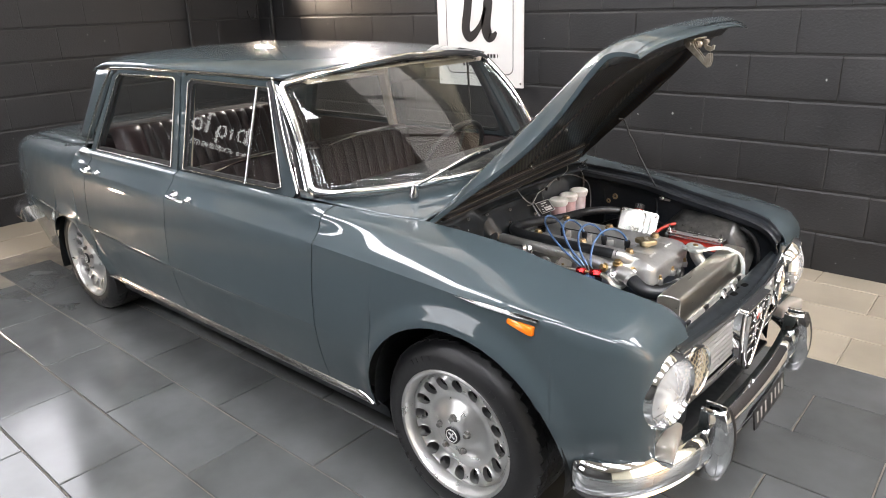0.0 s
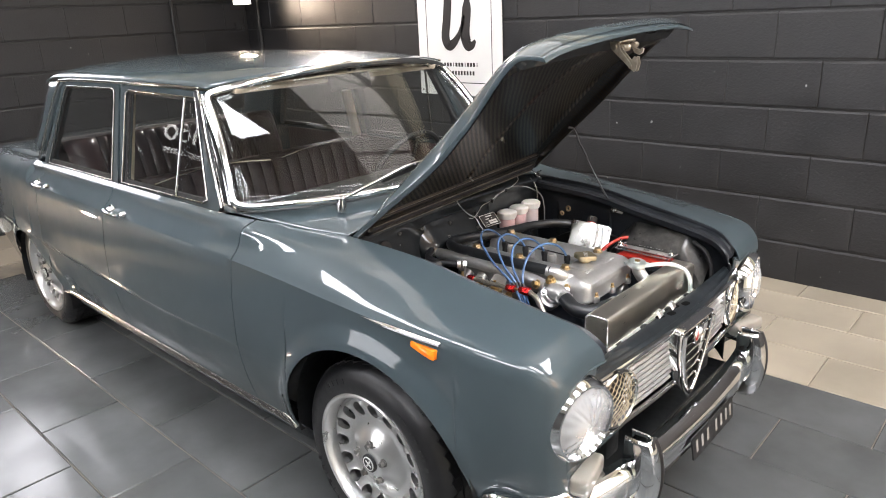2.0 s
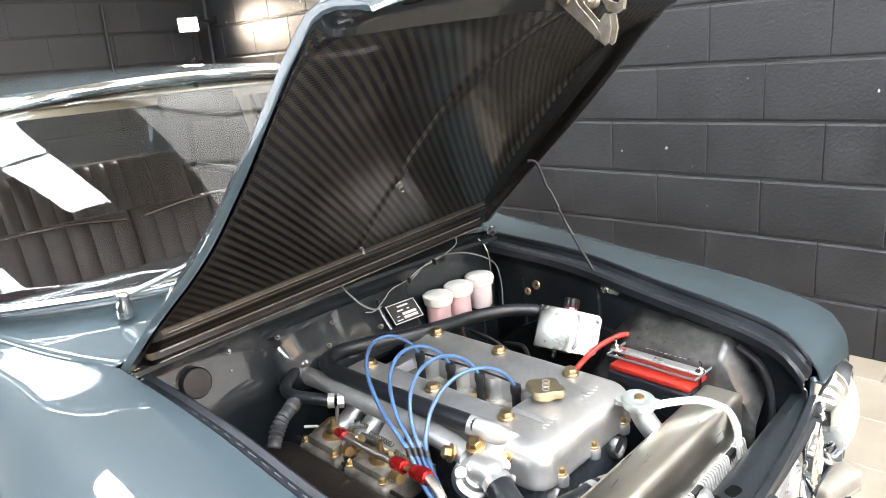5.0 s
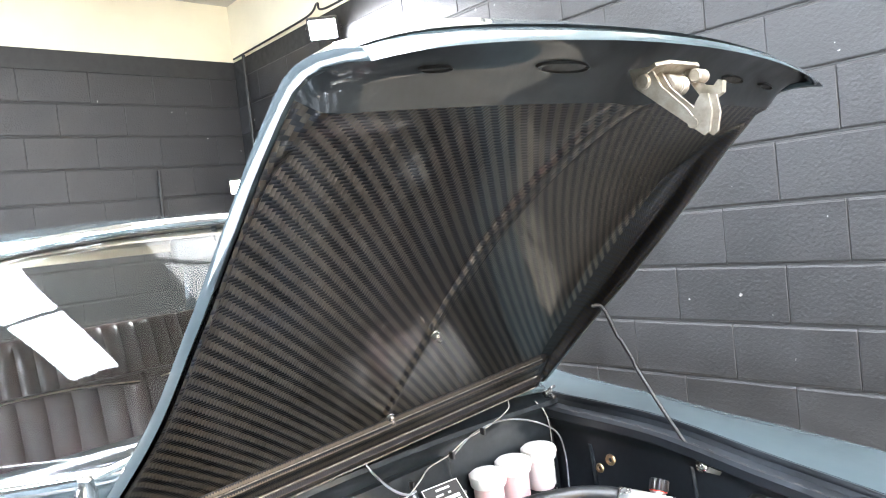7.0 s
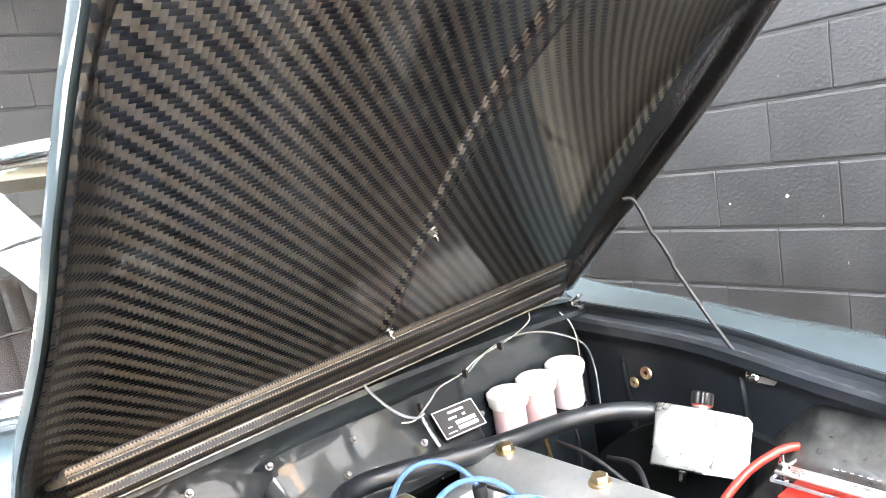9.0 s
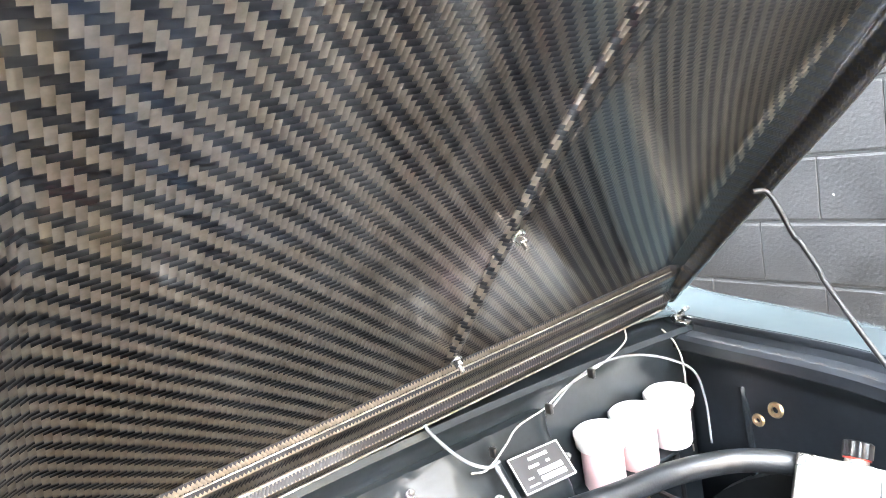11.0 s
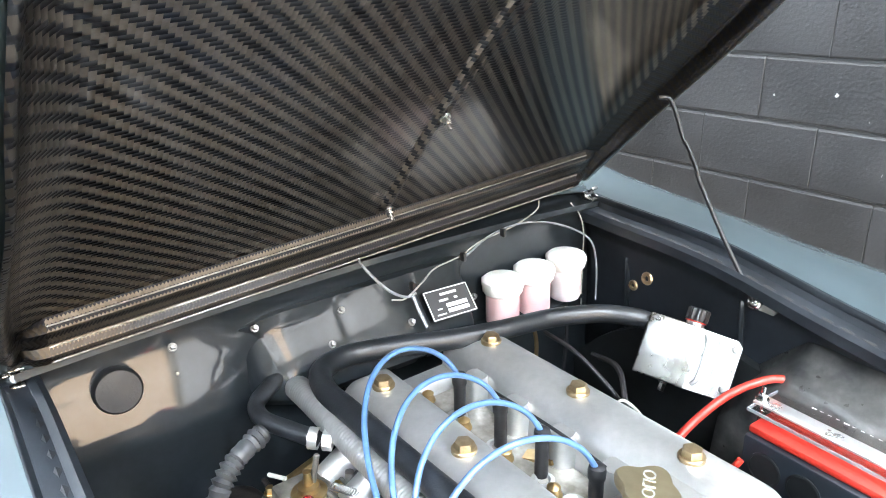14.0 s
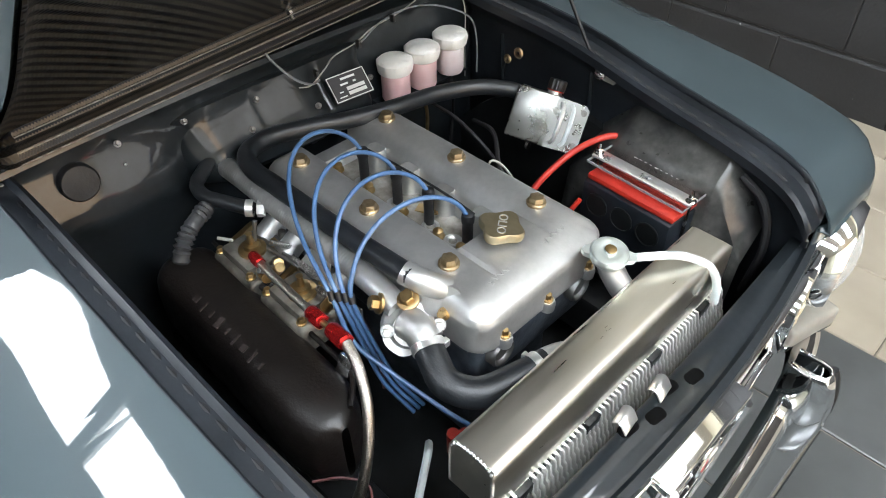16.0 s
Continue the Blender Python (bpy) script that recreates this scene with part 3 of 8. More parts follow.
for side in (-1, 1):
    fd = door("front_door", -1.463, -0.552, side, "grey front door with chrome window frame")
    rd = door("rear_door", -2.221, -1.467, side, "grey rear door with chrome window frame")
    for d, hx in ((fd, -1.335), (rd, -2.13)):
        bm = bmesh.new()
        y0 = side * side_y(hx, 0.775)
        lathe(bm, [(0.020, 0), (0.020, 0.006), (0.013, 0.010), (0.010, 0.022)], along((hx - 0.045, y0 - side * 0.012, 0.812), (hx - 0.045, y0 + side * 0.1, 0.812)), 20)
        lathe(bm, [(0.013, 0), (0.013, 0.006), (0.009, 0.010), (0.008, 0.022)], along((hx + 0.055, y0 - side * 0.012, 0.808), (hx + 0.055, y0 + side * 0.1, 0.808)), 20)
        tube(bm, [(hx - 0.055, y0 + side * 0.018, 0.814), (hx - 0.02, y0 + side * 0.026, 0.812), (hx + 0.02, y0 + side * 0.028, 0.811), (hx + 0.062, y0 + side * 0.018, 0.807)], 0.0085, 12, 6, flat=0.8)
        part("handle", bm, CHROME, d, "chrome door handle")

    def gp(x, z, out=0.0):
        return Vector((x, side * (side_glass_y(z) + out), z))

    def frame_of(d, outline, r, name="window_frame"):
        bm = bmesh.new()
        for i in range(len(outline)):
            a, b = outline[i], outline[(i + 1) % len(outline)]
            k = 6
            pts = [gp(a[0] + (b[0] - a[0]) * j / k, a[1] + (b[1] - a[1]) * j / k, 0.004) for j in range(k + 1)]
            tube(bm, pts, r, 10, 1, smooth=False)
        part(name, bm, TRIMCHROME, d, "chrome window frame")

    def pane(d, outline):
        bm = bmesh.new()
        vs = [bm.verts.new(gp(x, z, -0.008)) for x, z in outline]
        bm.faces.new(vs)
        g = part("window", bm, GLASS, d, "clear window glass", smooth=False, solid=0.004)
        g.visible_shadow = False

    f_open = [(-1.44, 0.892), (-1.425, 1.224), (-1.40, 1.240), (-0.905, 1.233), (-0.80, 0.912), (-0.83, 0.900)]
    r_open = [(-2.215, 0.888), (-2.030, 1.213), (-2.000, 1.236), (-1.545, 1.242), (-1.525, 1.228), (-1.535, 0.890)]
    frame_of(fd, f_open, 0.0034)
    frame_of(rd, r_open, 0.0034)
    pane(fd, f_open)
    pane(rd, r_open)
    for d, outline in ((fd, f_open), (rd, r_open)):
        cx, cz = sum(p[0] for p in outline) / len(outline), sum(p[1] for p in outline) / len(outline)
        inner = [(cx + (x - cx) * 0.945, cz + (z - cz) * 0.925) for x, z in outline]
        bm = bmesh.new()
        a, b = [bm.verts.new(gp(x, z, -0.002)) for x, z in outline], [bm.verts.new(gp(x, z, -0.004)) for x, z in inner]
        c = [bm.verts.new(gp(x, z, -0.014)) for x, z in inner]
        bridge(bm, a, b)
        bridge(bm, b, c)
        part("window_seal", bm, RUBBER, d, "dark rubber seal round the glass", smooth=False)
    bm = bmesh.new()
    tube(bm, [gp(-1.005, 0.897, 0.006), gp(-0.985, 1.07, 0.006), gp(-0.965, 1.233, 0.006)], 0.0052, 10, 4)
    part("quarterlight_bar", bm, CHROME, fd, "chrome bar of the quarterlight")

    def panel(name, outline_in, outline_out, material, parent, label="", depth=0.03):
        """A flat painted frame between two outlines in the plane of the side glass."""
        bm = bmesh.new()
        a = [bm.verts.new(gp(x, z, 0.0)) for x, z in outline_in]
        b = [bm.verts.new(gp(x, z, 0.0)) for x, z in outline_out]
        c = [bm.verts.new(gp(x, z, -depth)) for x, z in outline_in]
        e = [bm.verts.new(gp(x, z, -depth)) for x, z in outline_out]
        for p, q in ((a, b), (b, e), (e, c), (c, a)):
            bridge(bm, p, q)
        part(name, bm, material, parent, label, smooth=False)
    panel("window_surround", f_open, [(-1.468, 0.880), (-1.468, 1.245), (-1.42, 1.260), (-0.885, 1.254), (-0.715, 0.910), (-0.735, 0.884)], PAINT, fd)
    panel("window_surround", r_open, [(-2.285, 0.876), (-2.075, 1.225), (-2.02, 1.254), (-1.53, 1.260), (-1.492, 1.245), (-1.492, 0.880)], PAINT, rd)
    bm = bmesh.new()
    tube(bm, [gp(-0.70, 0.905, 0.010), gp(-0.80, 1.10, 0.012), gp(-0.868, 1.248, 0.012), gp(-0.925, 1.266, 0.013), gp(-1.45, 1.268, 0.014), gp(-2.01, 1.262, 0.012), gp(-2.085, 1.236, 0.012), gp(-2.19, 1.10, 0.012), gp(-2.315, 0.895, 0.012)], 0.0050, 10, 8)
    part("drip_rail", bm, TRIMCHROME, car, "chrome drip rail along the roof edge")
    bm = bmesh.new()
    box(bm, (0.030, 0.030, 0.40), pose(-1.480, side * (side_glass_y(1.08) - 0.022), 1.08, side * 12, 0, 0), 0.004)
    part("door_pillar", bm, PAINT, car)
    # sill with its bright strip
    bm = bmesh.new()
    rows = []
    for x in steps(-2.205, -0.318, 30):
        rows.append([Vector((x, side * (0.58), 0.175)), Vector((x, side * 0.648, 0.175)), Vector((x, side * 0.664, 0.190)), Vector((x, side * 0.676, 0.235)), Vector((x, side * (side_y(x, 0.27) - 0.010), 0.272))])
    loft(bm, rows)
    part("sill", bm, BAYSATIN, car, "dark recessed sill below the doors", solid=0.004)
    bm = bmesh.new()
    rows = []
    for x in steps(-2.190, -0.325, 40):
        y = side_y(x, 0.275) + 0.002
        taper = min(1, (x + 2.190) / 0.05, (-0.325 - x) / 0.05)
        h = 0.003 + 0.014 * max(0, taper) ** 0.5
        rows.append([Vector((x, side * (y - 0.010), 0.274 - h)), Vector((x, side * (y + 0.004), 0.274 - h * 0.8)), Vector((x, side * (y + 0.010), 0.274 - h * 0.45)), Vector((x, side * (y + 0.010), 0.274 - h * 0.1)), Vector((x, side * (y + 0.002), 0.274 + h * 0.75)), Vector((x, side * (y - 0.004), 0.274 + h))])
    loft(bm, rows)
    part("sill_trim", bm, SILLTRIM, car, "polished strip along the sill")

# ---- roof, pillars, tail ----
def roof_point(u, v):
    """u from front to rear, v across from -1 to 1."""
    a = abs(v)
    xf, xr = -0.762 - 0.088 * a ** 2.2 + 0.020 * math.sin(math.pi * a), -2.335 + 0.020 * a ** 2
    x = xf + (xr - xf) * u
    half = 0.572 - 0.010 * (2 * u - 1) ** 2
    zc = 1.337 - 0.035 * (2 * u - 1) ** 4 - 0.006 * (2 * u - 1) ** 2
    ze = 1.270 - 0.004 * max(0, 1 - u * 8) - 0.03 * max(0, (u - 0.9) * 10) ** 2
    return Vector((x, v * half, ze + (zc - ze) * (1 - 0.60 * a ** 2.6 - 0.40 * a ** 14)))


bm = bmesh.new()
loft(bm, [[roof_point(u, v) for v in steps(-1, 1, 40)] for u in steps(0, 1, 40)])
part("roof", bm, PAINT, car, "grey painted roof", solid=0.006)
bm = bmesh.new()
loft(bm, [[roof_point(u, v * 0.97) - Vector((0, 0, 0.03)) for v in steps(-1, 1, 20)] for u in steps(0.01, 0.99, 20)])
part("headlining", bm, HEADLINER, car, "beige headlining under the roof", solid=0.004)


def rear_screen(y, t):
    k = 1 - 0.09 * t
    xb, xt = -2.60 + 0.10 * (abs(y) / 0.60) ** 2, -2.345 + 0.02 * (abs(y) / 0.6) ** 2
    return Vector((xb + (xt - xb) * t, y * k, 0.93 + (1.285 - 0.04 * (abs(y) / 0.6) ** 2 - 0.93) * t))


bm = bmesh.new()
loft(bm, [[rear_screen(y, t) for y in steps(-0.56, 0.56, 20)] for t in steps(0.06, 0.96, 8)])
g = part("rear_window", bm, GLASS, car, "clear rear window", solid=0.004)
g.visible_shadow = False
for side in (-1, 1):
    bm = bmesh.new()
    rows = []
    for t in steps(0, 1.0, 12):
        p = rear_screen(0.575, t)
        z = p.z
        fx = -2.29 + (-2.07 + 2.29) * t ** 0.9
        q = [Vector((fx, side * (side_glass_y(z) + 0.001), z))]
        for k in steps(0, 1, 6)[1:]:
            x = fx + (p.x - fx) * k
            y = side_glass_y(z) * (1 - k ** 5) + p.y * k ** 5
            q.append(Vector((x, side * y, z)))
        rows.append(q)
    loft(bm, rows)
    part("rear_pillar", bm, PAINT, car, "grey rear roof pillar", solid=0.006)

# boot deck and tail
bm = bmesh.new()
rows = []
for x in steps(-3.46, -2.36, 26):
    s = section(x)[-1]
    k = (x + 3.46) / 1.1
    mid = s[1] + 0.022 * math.sin(math.pi * min(1, 0.15 + 0.85 * k)) + 0.02 * k
    rows.append([Vector((x, v * s[0], s[1] + (mid - s[1]) * (1 - abs(v) ** 2.5))) for v in steps(-1, 1, 20)])
loft(bm, rows)
part("boot_lid", bm, PAINT, car, "grey boot lid", solid=0.005)
bm = bmesh.new()
sec = section(-3.46)
left, right = [Vector((-3.46, -y, z)) for y, z in sec], [Vector((-3.46, y, z)) for y, z in sec]
loft(bm, [[a.lerp(b, t) + Vector((-0.035 * math.sin(math.pi * t), 0, 0)) for t in steps(0, 1, 12)] for a, b in zip(left, right)])
part("tail_panel", bm, PAINT, car, "grey tail panel", solid=0.005)
bm = bmesh.new()
tube(bm, [(-3.22, -0.70, 0.405), (-3.38, -0.675, 0.40), (-3.50, -0.60, 0.40), (-3.545, -0.40, 0.40), (-3.555, 0, 0.40), (-3.545, 0.40, 0.40), (-3.50, 0.60, 0.40), (-3.38, 0.675, 0.40), (-3.22, 0.70, 0.405)], 0.048, 14, 6, flat=1.0)
part("rear_bumper", bm, CHROME, car, "chrome rear bumper")

# windscreen
bm = bmesh.new()
loft(bm, [[screen_point(y, t) for y in steps(-0.645, 0.645, 40)] for t in steps(0.02, 0.98, 14)])
ws = part("windscreen", bm, GLASS, car, "curved clear windscreen", solid=0.004)
ws.visible_shadow = False
bm = bmesh.new()
loop = [screen_point(y, 0.0) for y in steps(-0.60, 0.60, 16)] + [screen_point(0.642, 0.02), screen_point(0.655, 0.06)] + [screen_point(0.655, t) for t in (0.2, 0.4, 0.6, 0.8)] + [screen_point(0.655, 0.93), screen_point(0.64, 0.985)] \
    + [screen_point(y, 1.0) for y in steps(0.60, -0.60, 16)] + [screen_point(-0.64, 0.985), screen_point(-0.655, 0.93)] + [screen_point(-0.655, t) for t in (0.8, 0.6, 0.4, 0.2)] + [screen_point(-0.655, 0.06), screen_point(-0.642, 0.02)]
loop = [p + Vector((0.006, 0, 0.006)) for p in loop]
tube(bm, loop + loop[:2], 0.0135, 12, 3, flat=0.8)
part("windscreen_frame", bm, CHROME, ws, "chrome surround of the windscreen")
for side in (-1, 1):
    bm = bmesh.new()
    rows = []
    for t in steps(-0.02, 1.02, 14):
        p = screen_point(side * 0.655, t)
        z = p.z
        q = Vector((-0.712 - 0.172 * ((z - 0.905) / 0.365), side * (side_glass_y(z) + 0.004), z))
        rows.append([p, p.lerp(q, 0.33) + Vector((0.004, side * 0.006, 0)), p.lerp(q, 0.66) + Vector((0.003, side * 0.007, 0)), q])
    loft(bm, rows)
    part("windscreen_pillar", bm, CHROME, car, "bright-trimmed windscreen pillar", solid=0.02)
# wipers
for wx, wy, tx, ty in ((-0.372, -0.42, 0.0, -0.02), (-0.352, 0.10, 0.0, 0.48)):
    base = Vector((base_x(wy) + 0.055, wy, 0.905))
    bm = bmesh.new()
    lathe(bm, [(0.016, -0.02), (0.016, 0.006), (0.012, 0.012), (0.011, 0.026), (0.007, 0.030)], Matrix.Translation(base) @ pose(0, 0, 0, 0, 12, 0), 18)
    tip = screen_point(wy + 0.36, 0.10) + Vector((0.02, 0, 0.025))
    tube(bm, [base + Vector((0, 0.0, 0.018)), base.lerp(tip, 0.3) + Vector((0.008, 0, 0.02)), base.lerp(tip, 0.7) + Vector((0.01, 0, 0.02)), tip], 0.006, 10, 6)
    w = part("wiper", bm, DULLCHROME, car, "chrome wiper arm with a black blade")
    bm = bmesh.new()
    a, b = screen_point(wy + 0.16, 0.05) + Vector((0.014, 0, 0.016)), screen_point(wy + 0.54, 0.13) + Vector((0.014, 0, 0.016))
    tube(bm, [a, a.lerp(b, 0.5), b], 0.006, 8, 6, flat=1.8)
    tube(bm, [a.lerp(b, 0.15) + Vector((0.006, 0, 0.008)), a.lerp(b, 0.5) + Vector((0.012, 0, 0.014)), a.lerp(b, 0.85) + Vector((0.006, 0, 0.008))], 0.004, 8, 6)
    part("wiper_blade", bm, RUBBER, w)

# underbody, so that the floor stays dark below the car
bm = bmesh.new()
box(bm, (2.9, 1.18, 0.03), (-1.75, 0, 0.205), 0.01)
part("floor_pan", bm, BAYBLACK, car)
# ---- the bonnet, open ----
HINGE, LIFT = Vector((-0.280, 0, 0.858)), radians(39.5)
B_LEN = 0.845
O_MID = [(0, 0.012), (0.10, 0.040), (0.29, 0.068), (0.50, 0.088), (0.62, 0.095), (0.70, 0.092), (0.76, 0.080), (0.80, 0.064), (0.825, 0.047), (0.838, 0.027), (0.845, 0.004)]
L_MID = [(0, 0.000), (0.10, 0.020), (0.29, 0.046), (0.50, 0.058), (0.65, 0.044), (0.75, 0.018), (0.845, -0.030)]
O_EDGE = [(0, 0.0), (0.15, 0.003), (0.39, 0.006), (0.54, 0.020), (0.65, 0.038), (0.72, 0.046), (0.76, 0.048), (0.79, 0.038), (0.82, 0.018), (0.845, -0.004)]
B_TWIST = [(0, 0.020), (0.2, 0.033), (0.39, 0.041), (0.54, 0.040), (0.62, 0.034), (0.70, 0.023), (0.80, 0.018), (0.845, 0.018)]
B_HALF = [(0, 0.488), (0.3, 0.485), (0.5, 0.476), (0.6, 0.465), (0.65, 0.455), (0.70, 0.444), (0.75, 0.434), (0.80, 0.427), (0.845, 0.420)]


def bonnet_place(s, v, h):
    h += v * smooth_table(B_TWIST, s)
    y = v * smooth_table(B_HALF, s) + 0.02 * s
    if v < -0.70:
        k = min(1.0, max(0.0, (s - 0.14) / 0.32))
        f = min(1.0, max(0.0, (0.86 - s) / 0.26))
        y += 0.013 * ((-0.70 - v) / 0.30) * k * k * (3 - 2 * k) * f * f * (3 - 2 * f)
    sx = s - 0.033 * v * v * max(0.0, (s - 0.6) / 0.245) ** 2
    return HINGE + Vector((sx * math.cos(LIFT) - h * math.sin(LIFT), y, sx * math.sin(LIFT) + h * math.cos(LIFT)))


def skin(s, v):
    mid, edge = smooth_table(O_MID, s), smooth_table(O_EDGE, s)
    return edge + (mid - edge) * (1 - abs(v) ** 8.5)


def outer(s, v, up=0.0):
    return bonnet_place(s, v, skin(s, v) + up)


def liner(s, v, up=0.0):
    mid, edge = smooth_table(L_MID, s), smooth_table(O_EDGE, s) - 0.010
    k = min(1.0, max(0.0, (abs(v) - 0.930) / 0.045))
    return bonnet_place(s, v, min(edge + (mid - edge) * (1 - k * k * (3 - 2 * k)) + up, skin(s, v) - 0.007))


bm = bmesh.new()
S, V = steps(0, B_LEN, 40), steps(-1, 1, 44)
loft(bm, [[outer(s, v) for v in V] for s in S])
bonnet = part("bonnet", bm, PAINT, car, "grey bonnet with a carbon fibre underside, propped open")
# the painted edge, turned under all round
bm = bmesh.new()
rim = [(s, -1.0) for s in S] + [(B_LEN, v) for v in V[1:]] + [(s, 1.0) for s in S[::-1][1:]] + [(0.0, v) for v in V[::-1][1:-1]]
rows = []
for s, v in rim + rim[:1]:
    k = 0.012
    s2, v2 = max(k, min(B_LEN - k, s)), max(-1 + k / 0.46, min(1 - k / 0.46, v))
    n = outer(s, v, 0.1) - outer(s, v)
    n.normalize()
    a, b = outer(s, v), outer(s2, v2)
    rows.append([a, a - n * 0.008, a - n * 0.015 + (b - a) * 0.15, b - n * 0.019, b - n * 0.012])
loft(bm, rows)
part("bonnet_edge", bm, PAINT, bonnet, "grey painted edge of the bonnet")

# carbon liner: flat field, raised border, stepped rail along the hinge, spine down the middle
VL = sorted(set(steps(-0.985, 0.985, 60)) | {k * 0.005 for k in range(-14, 15)} | {q * k for q in (-1, 1) for k in (0.90, 0.93, 0.938, 0.946, 0.954, 0.962, 0.970, 0.976)})
SL = [s for s in steps(0.010, 0.752, 60) if s > 0.079]
SL = [0.078] + SL
SR = [0.010, 0.014, 0.018, 0.028, 0.034, 0.040, 0.055, 0.068, 0.073, 0.078]


def liner_up(s, v):
    half = smooth_table(B_HALF, s)
    y = v * half
    h = 0.0
    if s < 0.078:
        end = min(1.0, max(0.0, (0.975 - abs(v)) / 0.06))
        h -= 0.013 * end * min(1, max(0, (0.078 - s) / 0.010))
        if s < 0.034:
            h -= 0.010 * end * min(1, (0.034 - s) / 0.006)
    e = half - abs(y)
    h -= 0.004 * max(0.0, min(1, (0.030 - e) / 0.012))
    w = 0.011 + 0.024 * max(0, (s - 0.25) / 0.45)
    if s > 0.09 and abs(y) < w:
        h -= 0.0065 * (1 - (abs(y) / w) ** 2)
        if s > 0.30:
            h += 0.003 * max(0, 1 - (abs(y) / (w * 0.45)) ** 2)
    return h


def across(s):
    """Cloth lengths from the spine outwards, along the liner at s."""
    pts = [liner(s, v) for v in VL]
    out = [0.0]
    for a, b in zip(pts, pts[1:]):
        out.append(out[-1] + (b - a).length)
    mid = out[min(range(len(VL)), key=lambda k: abs(VL[k]))]
    return [w - mid for w in out]


bm = bmesh.new()
run, arc = 0.0, []
for k, s in enumerate(SL):
    if k:
        run += (liner(s, 0.3, liner_up(s, 0.3)) - liner(SL[k - 1], 0.3, liner_up(SL[k - 1], 0.3))).length
    arc.append(run)
VF = [k for k, v in enumerate(VL) if -0.9305 < v < 0.887]
loft(bm, [[liner(s, VL[k], liner_up(s, VL[k])) for k in VF] for s in SL], [[(a, across(s)[k]) for k in VF] for s, a in zip(SL, arc)])
carbon = part("carbon_liner", bm, CARBON, bonnet, "glossy woven carbon fibre underside")
# both borders carry shade in their tone, deeper on the far side
for side in (-1, 1):
    bm = bmesh.new()
    VE = [k for k, v in enumerate(VL) if (v > 0.886 if side > 0 else v < -0.9295)]
    loft(bm, [[liner(s, VL[k], liner_up(s, VL[k])) for k in VE] for s in SL], [[(a, across(s)[k]) for k in VE] for s, a in zip(SL, arc)])
    part("liner_border", bm, CARBON_SHADED if side > 0 else CARBON_HALFSHADE, bonnet, "raised border of the carbon liner, shade put into its tone")
bm = bmesh.new()
VR = [v for v in VL if abs(v) < 0.887]
loft(bm, [[liner(s, v, liner_up(s, v)) for v in VR] for s in SR], [[(k * 0.006, v * 0.488) for v in VR] for k, s in enumerate(SR)])
hinge_rail = part("hinge_rail", bm, CARBON_RAIL, bonnet, "stepped dark carbon rail along the hinge edge")
# rail ends take the same shaded tone
for side in (-1, 1):
    bm = bmesh.new()
    VR = [v for v in VL if v * side > 0.886]
    loft(bm, [[liner(s, v, liner_up(s, v)) for v in VR] for s in SR], [[(k * 0.006, v * 0.488) for v in VR] for k, s in enumerate(SR)])
    part("rail_end", bm, CARBON_SHADED, bonnet, "end of the hinge rail, shade put into its tone")
EDGE_GREY = mat("pale carbon edge", (0.26, 0.24, 0.20), (0.10, 0.09, 0.08), 130, 0.3, 0.5, coat=0.4)
for s, lift, r in ((0.0745, -0.0085, 0.0009), (0.0335, -0.0148, 0.0009), (0.0120, -0.0230, 0.0013)):
    bm = bmesh.new()
    tube(bm, [liner(s, v, lift) for v in steps(-0.885, 0.885, 40)], r, 6, 1, smooth=False)
    part("rail_edge", bm, EDGE_GREY, bonnet, "pale edge line of the rail")
# front closing panel, from the liner up to the lip
def closing(v, t):
    a, c = liner(0.752, v * 0.985, liner_up(0.752, v)), outer(B_LEN - 0.004, v, 0.0)
    return a.lerp(c, t) + (a - c).cross(Vector((0, 1, 0))).normalized() * (-0.010 * math.sin(math.pi * t))


bm = bmesh.new()
loft(bm, [[closing(v, t) for t in (0, 0.06, 0.15, 0.3, 0.45, 0.6, 0.75, 0.9, 1.0)] for v in steps(-1.0, 1.0, 50)])
part("bonnet_nose", bm, BAYPAINT, bonnet, "dark painted closing panel behind the front lip")
# no slots are cut: black ovals carry the shade inside them
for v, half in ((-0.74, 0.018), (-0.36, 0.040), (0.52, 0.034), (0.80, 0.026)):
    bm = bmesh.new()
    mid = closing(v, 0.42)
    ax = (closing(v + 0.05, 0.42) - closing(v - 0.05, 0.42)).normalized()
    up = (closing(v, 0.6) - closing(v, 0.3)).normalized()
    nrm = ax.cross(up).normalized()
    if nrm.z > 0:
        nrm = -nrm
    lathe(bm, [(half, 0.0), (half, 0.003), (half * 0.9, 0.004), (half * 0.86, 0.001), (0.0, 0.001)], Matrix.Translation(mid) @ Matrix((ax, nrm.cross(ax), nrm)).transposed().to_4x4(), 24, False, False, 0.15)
    part("lip_slot", bm, BAYBLACK, bonnet, "black oval standing in for a slot in the closing panel")
# spine screws
for s, v in ((0.097, 0.0), (0.292, 0.0)):
    bm = bmesh.new()
    p = liner(s, v, -0.006)
    dn = Vector((math.sin(LIFT), 0, -math.cos(LIFT)))
    hexbolt(bm, p, 0.0055, 0.010, dn)
    rod(bm, p, p + dn * 0.018, 0.0028, 8)
    part("spine_screw", bm, DULLCHROME, bonnet, "small bolt on the spine")
